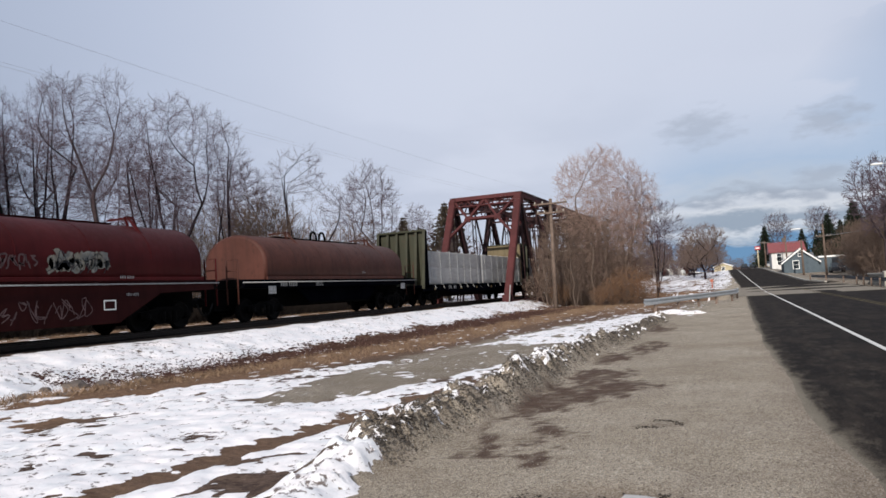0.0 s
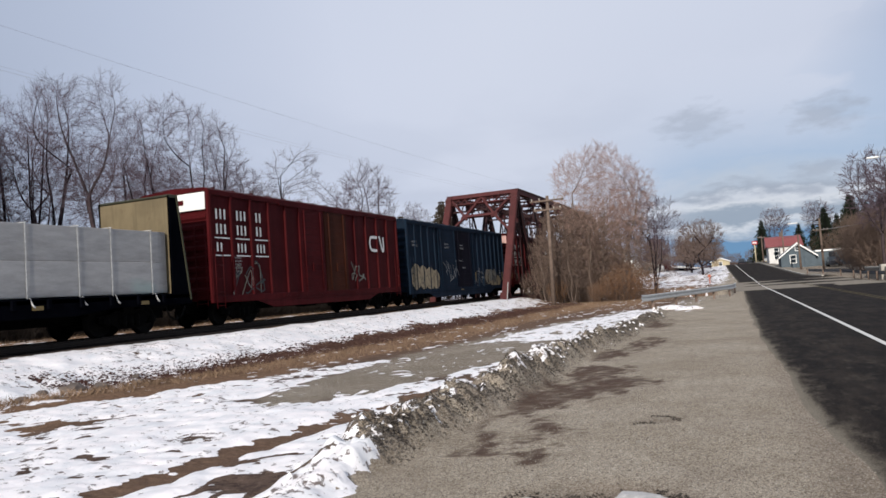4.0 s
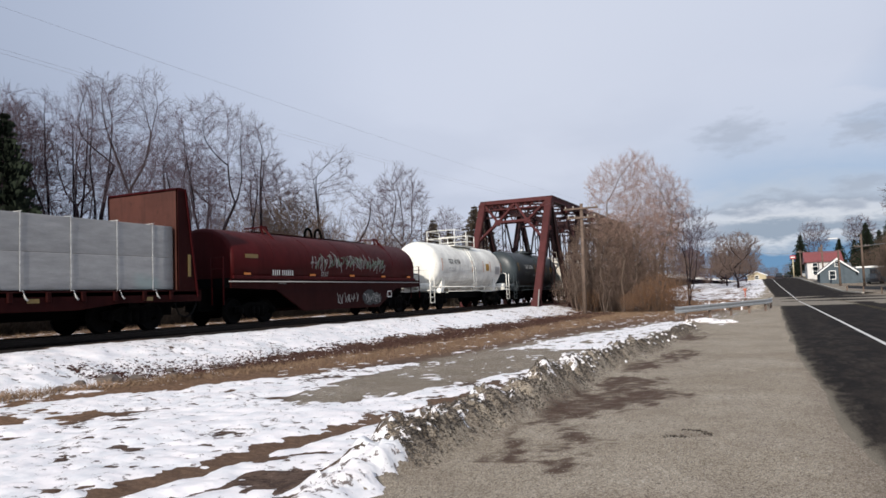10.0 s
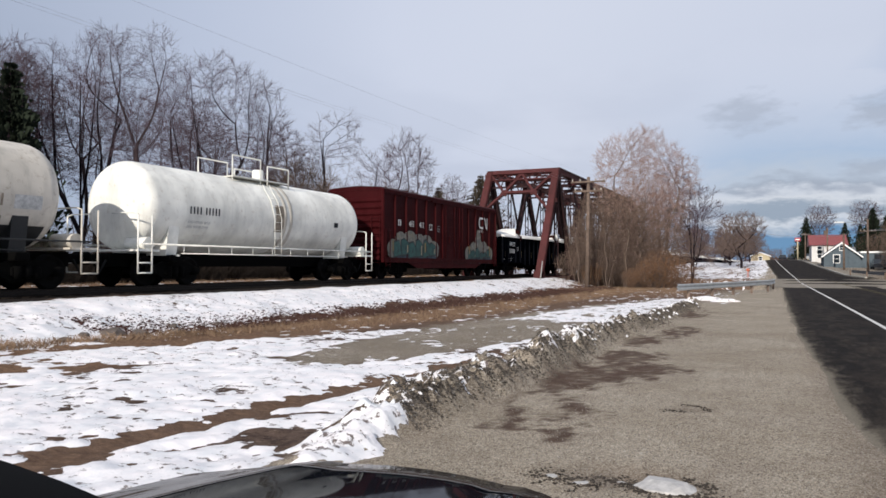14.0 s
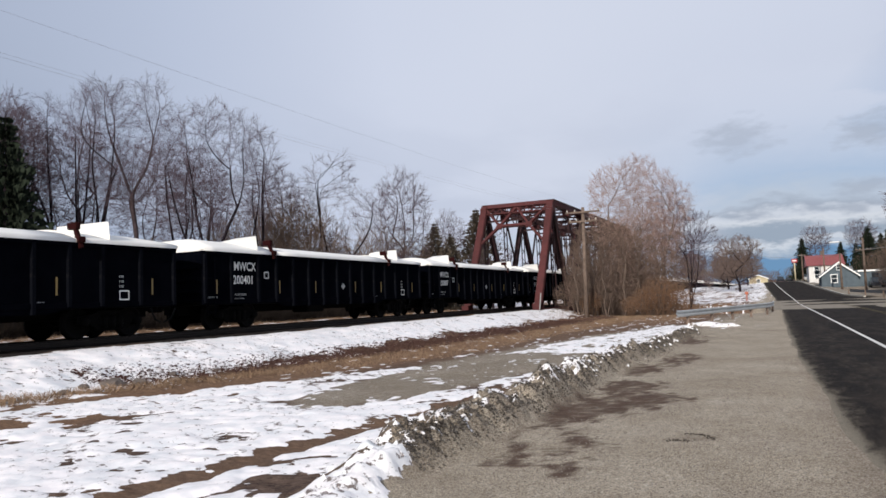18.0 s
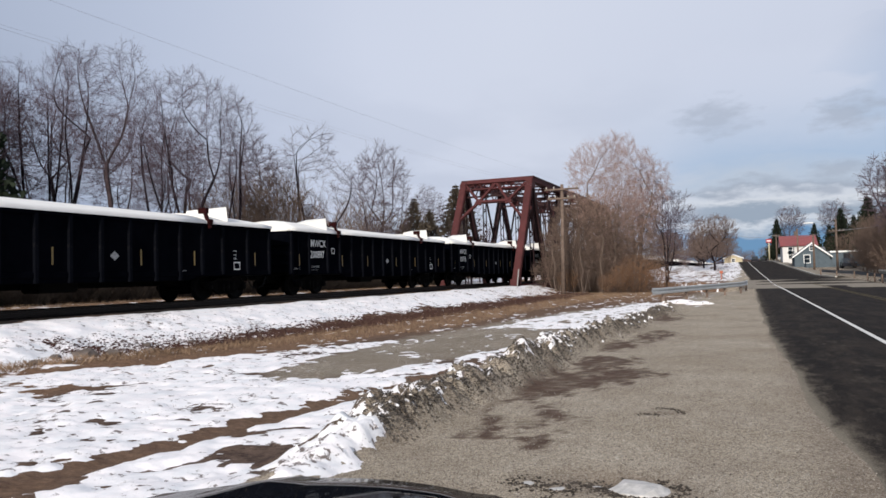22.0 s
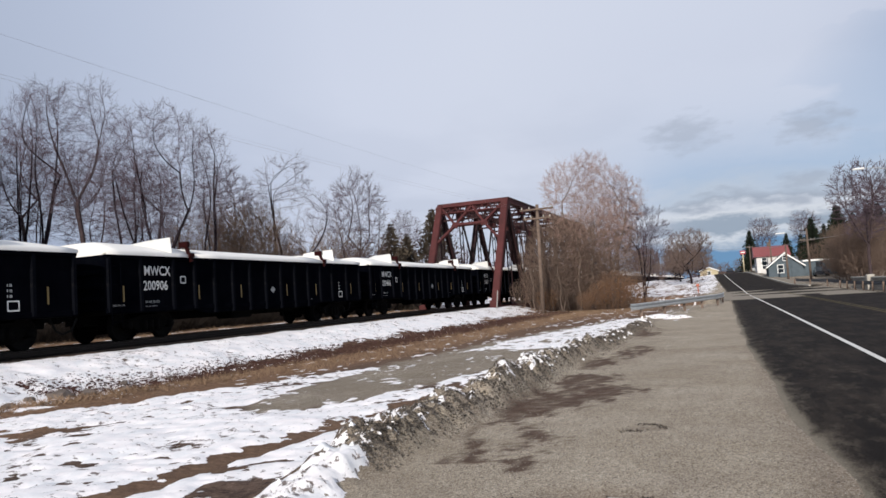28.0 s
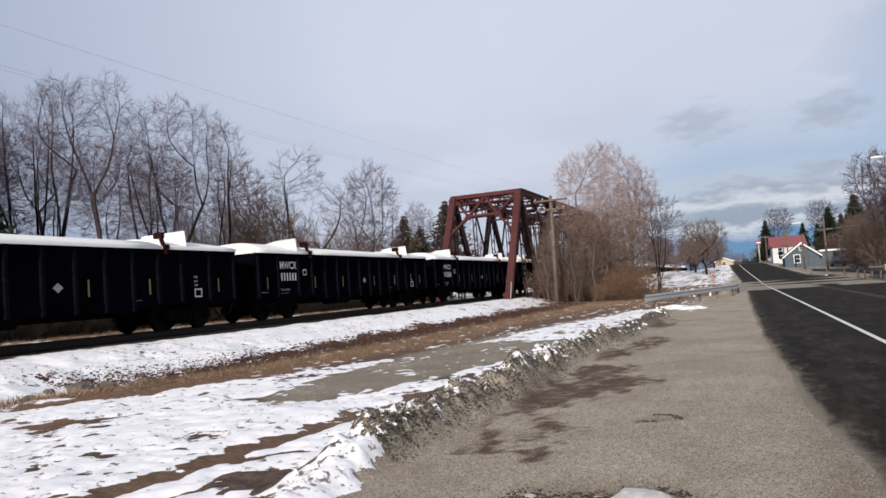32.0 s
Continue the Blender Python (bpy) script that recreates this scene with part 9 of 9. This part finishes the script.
hs = gable_house("yellow house far up the road", 3.4, 7.0, 196.0, 204.0, z3, z3 + 3.2, z3 + 5.0, M_SIDING_Y, M_ROOFGREY)
window(hs, 5.2, 196.0, z3 + 1.0, 0.8, 1.2)

# roadside sign: red and pale panel on a post
sg = empty("roadside_sign", "red and white sign panel on a yellow post", "sign")
zs = float(road_z(np.array(168.0)))
part("post", Mesh().tube([(3.0, 168.0, zs), (3.0, 168.0, zs + 3.9)], 0.12, 8), M_SIDING_Y, sg)
part("panel", Mesh().box(2.45, 3.55, 167.85, 168.0, zs + 3.9, zs + 4.7, 0.05), M_SIGNRED, sg)
part("band", Mesh().box(2.6, 3.4, 167.83, 167.85, zs + 4.2, zs + 4.4), M_TRIM, sg, "white band")


def town_car(x, y, mat, label):
    c = empty("parked_car", label, "car", None, "cars parked far up the road")
    z = float(road_z(np.array(float(y))))
    part("body", Mesh().prism([(-2.1, 0.3), (-2.15, 0.75), (-1.2, 0.85), (1.9, 0.9), (2.1, 0.6), (2.1, 0.3)], "x", -0.88, 0.88), mat, c)
    part("cabin", Mesh().prism([(-1.1, 0.85), (-0.5, 1.42), (1.1, 1.42), (1.7, 0.9)], "x", -0.72, 0.72), M_GLASSDARK, c, "dark glazed cabin")
    for sx in (-0.8, 0.8):
        for yy in (-1.3, 1.3):
            part("wheel", Mesh().lathe([(0.001, -0.1), (0.32, -0.1), (0.32, 0.1), (0.001, 0.1)], 12, "x", (sx, yy, 0.32)), M_RUBBER, c)
    c.matrix_basis = pose(x, y, z)


town_car(0.2, 196.0, M_CARDARK, "dark car far up the road")
town_car(2.2, 205.0, M_CARDARK, "dark car parked by the far houses")
town_car(12.4, 119.0, M_CARDARK, "dark car parked beside the blue house")
town_car(5.6, 178.0, M_CARSILVER, "silver car parked by the far houses")

# orange delineator in the park's snow, and the park's low fence
mk = empty("marker_post", "orange roadside marker post in the snow", "marker")
zm = ground_at(-3.6, 92)
part("post", Mesh().tube([(-3.6, 92, zm - 0.2), (-3.6, 92, zm + 1.1)], 0.06, 8), M_MARKER, mk)
part("cap", Mesh().box(-3.78, -3.42, 91.96, 92.04, zm + 0.8, zm + 1.05, 0.02), M_MARKER, mk)
# small white survey stake beside the bridge's end post
st = empty("marker_stake", "thin pale stake leaning by the bridge's end post", "stake")
part("stake", Mesh().tube([(-14.9, 47.6, 0.2), (-14.8, 47.9, 1.9)], 0.04, 6), M_DULLWHITE, st)

# ---- stones, gravel and lumps of old snow ----
def stone(name, label, x, y, z, sx, sy, sz, mat, seed, cat="stone", kind=""):
    rnd = random.Random(seed)
    bm = bmesh.new()
    bmesh.ops.create_icosphere(bm, subdivisions=2, radius=1.0)
    for v in bm.verts:
        n = noise.noise(v.co * 1.3 + Vector((seed, 0, 0))) * 0.35 + noise.noise(v.co * 3 + Vector((0, seed, 0))) * 0.12
        v.co *= 1 + n
        v.co = Vector((v.co.x * sx, v.co.y * sy, v.co.z * sz))
    me = bpy.data.meshes.new(name)
    bm.to_mesh(me)
    bm.free()
    me.materials.append(mat)
    ob = new(name, me)
    ob.matrix_basis = pose(x, y, z, 0, 0, rnd.uniform(0, 360))
    return tagged(ob, label, cat, kind=kind)


for k, (x, y, s) in enumerate(((-12.75, 11.0, 0.30), (-12.5, 11.45, 0.22), (-12.3, 12.3, 0.16), (-12.9, 10.4, 0.15), (-13.0, 12.9, 0.13), (-12.6, 9.7, 0.17), (-12.7, 14.0, 0.14))):
    stone("rock", "dark field stone at the foot of the snowy bank", x, y, ground_at(x, y) + s * 0.1, s * 0.9, s * 0.7, s * 0.5, M_STONE, k + 3)


def scatter(name, label, cat, spots, mat, seed, flat=0.7):
    """Many small crumbs joined in one mesh."""
    rnd = random.Random(seed)
    base = [(0, 0, 1), (0.9, 0, 0.1), (0, 0.95, -0.1), (-0.9, 0.1, 0.05), (0.1, -0.9, 0), (0, 0, -0.9)]
    tri = [(0, 1, 2), (0, 2, 3), (0, 3, 4), (0, 4, 1), (5, 2, 1), (5, 3, 2), (5, 4, 3), (5, 1, 4)]
    pts = np.array([(x, y) for x, y, _ in spots])
    zs = terrain(pts[:, 0], pts[:, 1])
    v, f = [], []
    for (x, y, s), z in zip(spots, zs):
        a = rnd.uniform(0, 6.28)
        c, d = math.cos(a), math.sin(a)
        k = len(v)
        for p in base:
            px, py, pz = p[0] * s * rnd.uniform(0.7, 1.3), p[1] * s * rnd.uniform(0.7, 1.3), p[2] * s * flat * rnd.uniform(0.8, 1.2)
            v.append((x + px * c - py * d, y + px * d + py * c, z + s * 0.25 + pz))
        f += [(a + k, b + k, e + k) for a, b, e in tri]
    me = bpy.data.meshes.new(name)
    me.from_pydata(v, [], f)
    me.materials.append(mat)
    return tagged(new(name, me), label, cat, kind="stuff")


rnd = random.Random(5)
spots = []
for _ in range(16000):
    y = 6.3 + 24 * rnd.random() ** 1.7
    spots.append((float(berm_x(np.array(y))) + rnd.gauss(0.09, 0.135), y, rnd.uniform(0.005, 0.016) * (1 + y * 0.03)))
scatter("ridge_gravel", "loose dark gravel crumbs on the ploughed ridge", "gravel", spots, M_RIDGE, 6)
spots = []
for _ in range(2600):
    y = 6.8 + 21 * rnd.random() ** 1.8
    spots.append((float(berm_x(np.array(y))) + rnd.gauss(0.13, 0.10), y, rnd.uniform(0.005, 0.017) * (1 + y * 0.03)))
scatter("ridge_clods", "dark damp clods in the ridge's flank", "gravel", spots, M_GRIT, 29, 0.8)
spots = []
for _ in range(5000):
    y = 4.2 + 16 * rnd.random() ** 2.0
    spots.append((rnd.uniform(-3.0, 0.9), y, rnd.uniform(0.004, 0.011) * (1 + y * 0.02)))
scatter("lay_by_gravel", "pale loose chippings on the lay-by", "gravel", spots, M_STONE, 7, 0.6)
spots = []
for _ in range(3000):
    y = 4.2 + 5.5 * rnd.random() ** 1.4
    spots.append((rnd.uniform(-3.0, 1.0), y, rnd.uniform(0.004, 0.010) * (1 + y * 0.02)))
scatter("lay_by_chippings", "pale stone chips strewn over the lay-by", "gravel", spots, M_CHIP, 17, 0.6)
spots = []
for _ in range(90):
    a = rnd.uniform(0.1, 1.9)
    spots.append((-1.02 + 0.24 * math.cos(a) + rnd.gauss(0, 0.025), 8.5 + 0.34 * math.sin(a) + rnd.gauss(0, 0.03), rnd.uniform(0.006, 0.018)))
for _ in range(60):
    spots.append((rnd.gauss(-1.12, 0.09), rnd.gauss(8.42, 0.04), rnd.uniform(0.006, 0.016)))
scatter("mud_clods", "dark clods of mud round a small hole in the gravel", "mud", spots, M_GRIT, 19, 0.6)
spots = []
for _ in range(190):
    y = 12.0 + 21 * rnd.random() ** 1.2
    spots.append((float(berm_x(np.array(y))) + rnd.gauss(-0.03, 0.15), y, rnd.uniform(0.014, 0.05) * (1 + y * 0.02)))
for _ in range(20):
    y = 6.0 + 22 * rnd.random() ** 1.3
    spots.append((float(berm_x(np.array(y))) + rnd.gauss(-0.12, 0.14), y, rnd.uniform(0.02, 0.05)))
for _ in range(60):
    spots.append((rnd.gauss(-3.62, 0.12), rnd.gauss(5.8, 0.4), rnd.uniform(0.02, 0.05)))
scatter("snow_lumps", "broken lumps of old ploughed snow", "snow", spots, M_SNOW, 8, 0.8)
spots = []
for _ in range(9500):
    y = 11 + 41 * rnd.random() ** 1.3
    spots.append((float(bank_foot(y)) + rnd.triangular(-2.0 - 0.02 * y, 0.25, -0.7), y, rnd.uniform(0.016, 0.05) * (1 + y * 0.012)))
scatter("bank_litter", "dark reddish-brown dead litter and clods at the bank's foot", "litter", spots, M_LITTER, 37, 0.45)
# slushy snow left in shallow holes, ringed with dark grit
spots = []
for k, (x, y, a, b, h) in enumerate(((-0.80, 5.52, 0.24, 0.20, 0.06), (-1.66, 5.47, 0.07, 0.05, 0.014), (-1.40, 5.36, 0.08, 0.05, 0.014), (-1.16, 5.62, 0.06, 0.03, 0.012))):
    stone("snow_patch", "grey slushy snow patch in a shallow hole of the lay-by", x, y, float(terrain(np.array([x]), np.array([y]))[0]) - 0.006, a, b, h, M_SLUSH, 40 + k, "snow")
    for _ in range(int(1500 * a)):
        q = rnd.uniform(0, 6.28)
        spots.append((x + (a * 0.95 + abs(rnd.gauss(0, 0.09))) * math.cos(q), y + (b * 1.0 + abs(rnd.gauss(0, 0.09))) * math.sin(q), rnd.uniform(0.006, 0.020)))
scatter("dark_grit", "dark wet grit round the slush in the lay-by", "gravel", spots, M_GRIT, 23, 0.5)
stone("snow_lump", "small heap of old snow at the lay-by's end", -2.35, 35.6, 0.0, 0.62, 0.4, 0.13, M_SNOW, 61, "snow")
stone("snow_lump", "small heap of old snow before the guardrail", -3.3, 36.6, 0.0, 0.7, 0.45, 0.17, M_SNOW, 62, "snow")
# far ridge on the horizon
hill = Mesh()
for i in range(81):
    x = -1400 + i * 35
    h = 22 + 14 * math.sin(i * 0.31) + 8 * math.sin(i * 0.83 + 1)
    hill.v += [(x, 1900, -10), (x, 1960, h)]
for i in range(80):
    hill.f.append((2 * i, 2 * i + 2, 2 * i + 3, 2 * i + 1))
    hill.s.append(True)
structure("backdrop_hills", hill, M_BARK, "low wooded hills on the horizon", "hills")



def motions():
    """Every vehicle of the train rolls towards the camera at one steady speed."""
    times = [0, 1 / 30] + [4 * k for k in range(1, 8)] + [SECONDS - 1 / 30, SECONDS]
    for ob, u in TRAIN:
        walk(ob, [(t, pose(TRACK_X, u - SPEED * t, RAIL_Z)) for t in times])


motions()
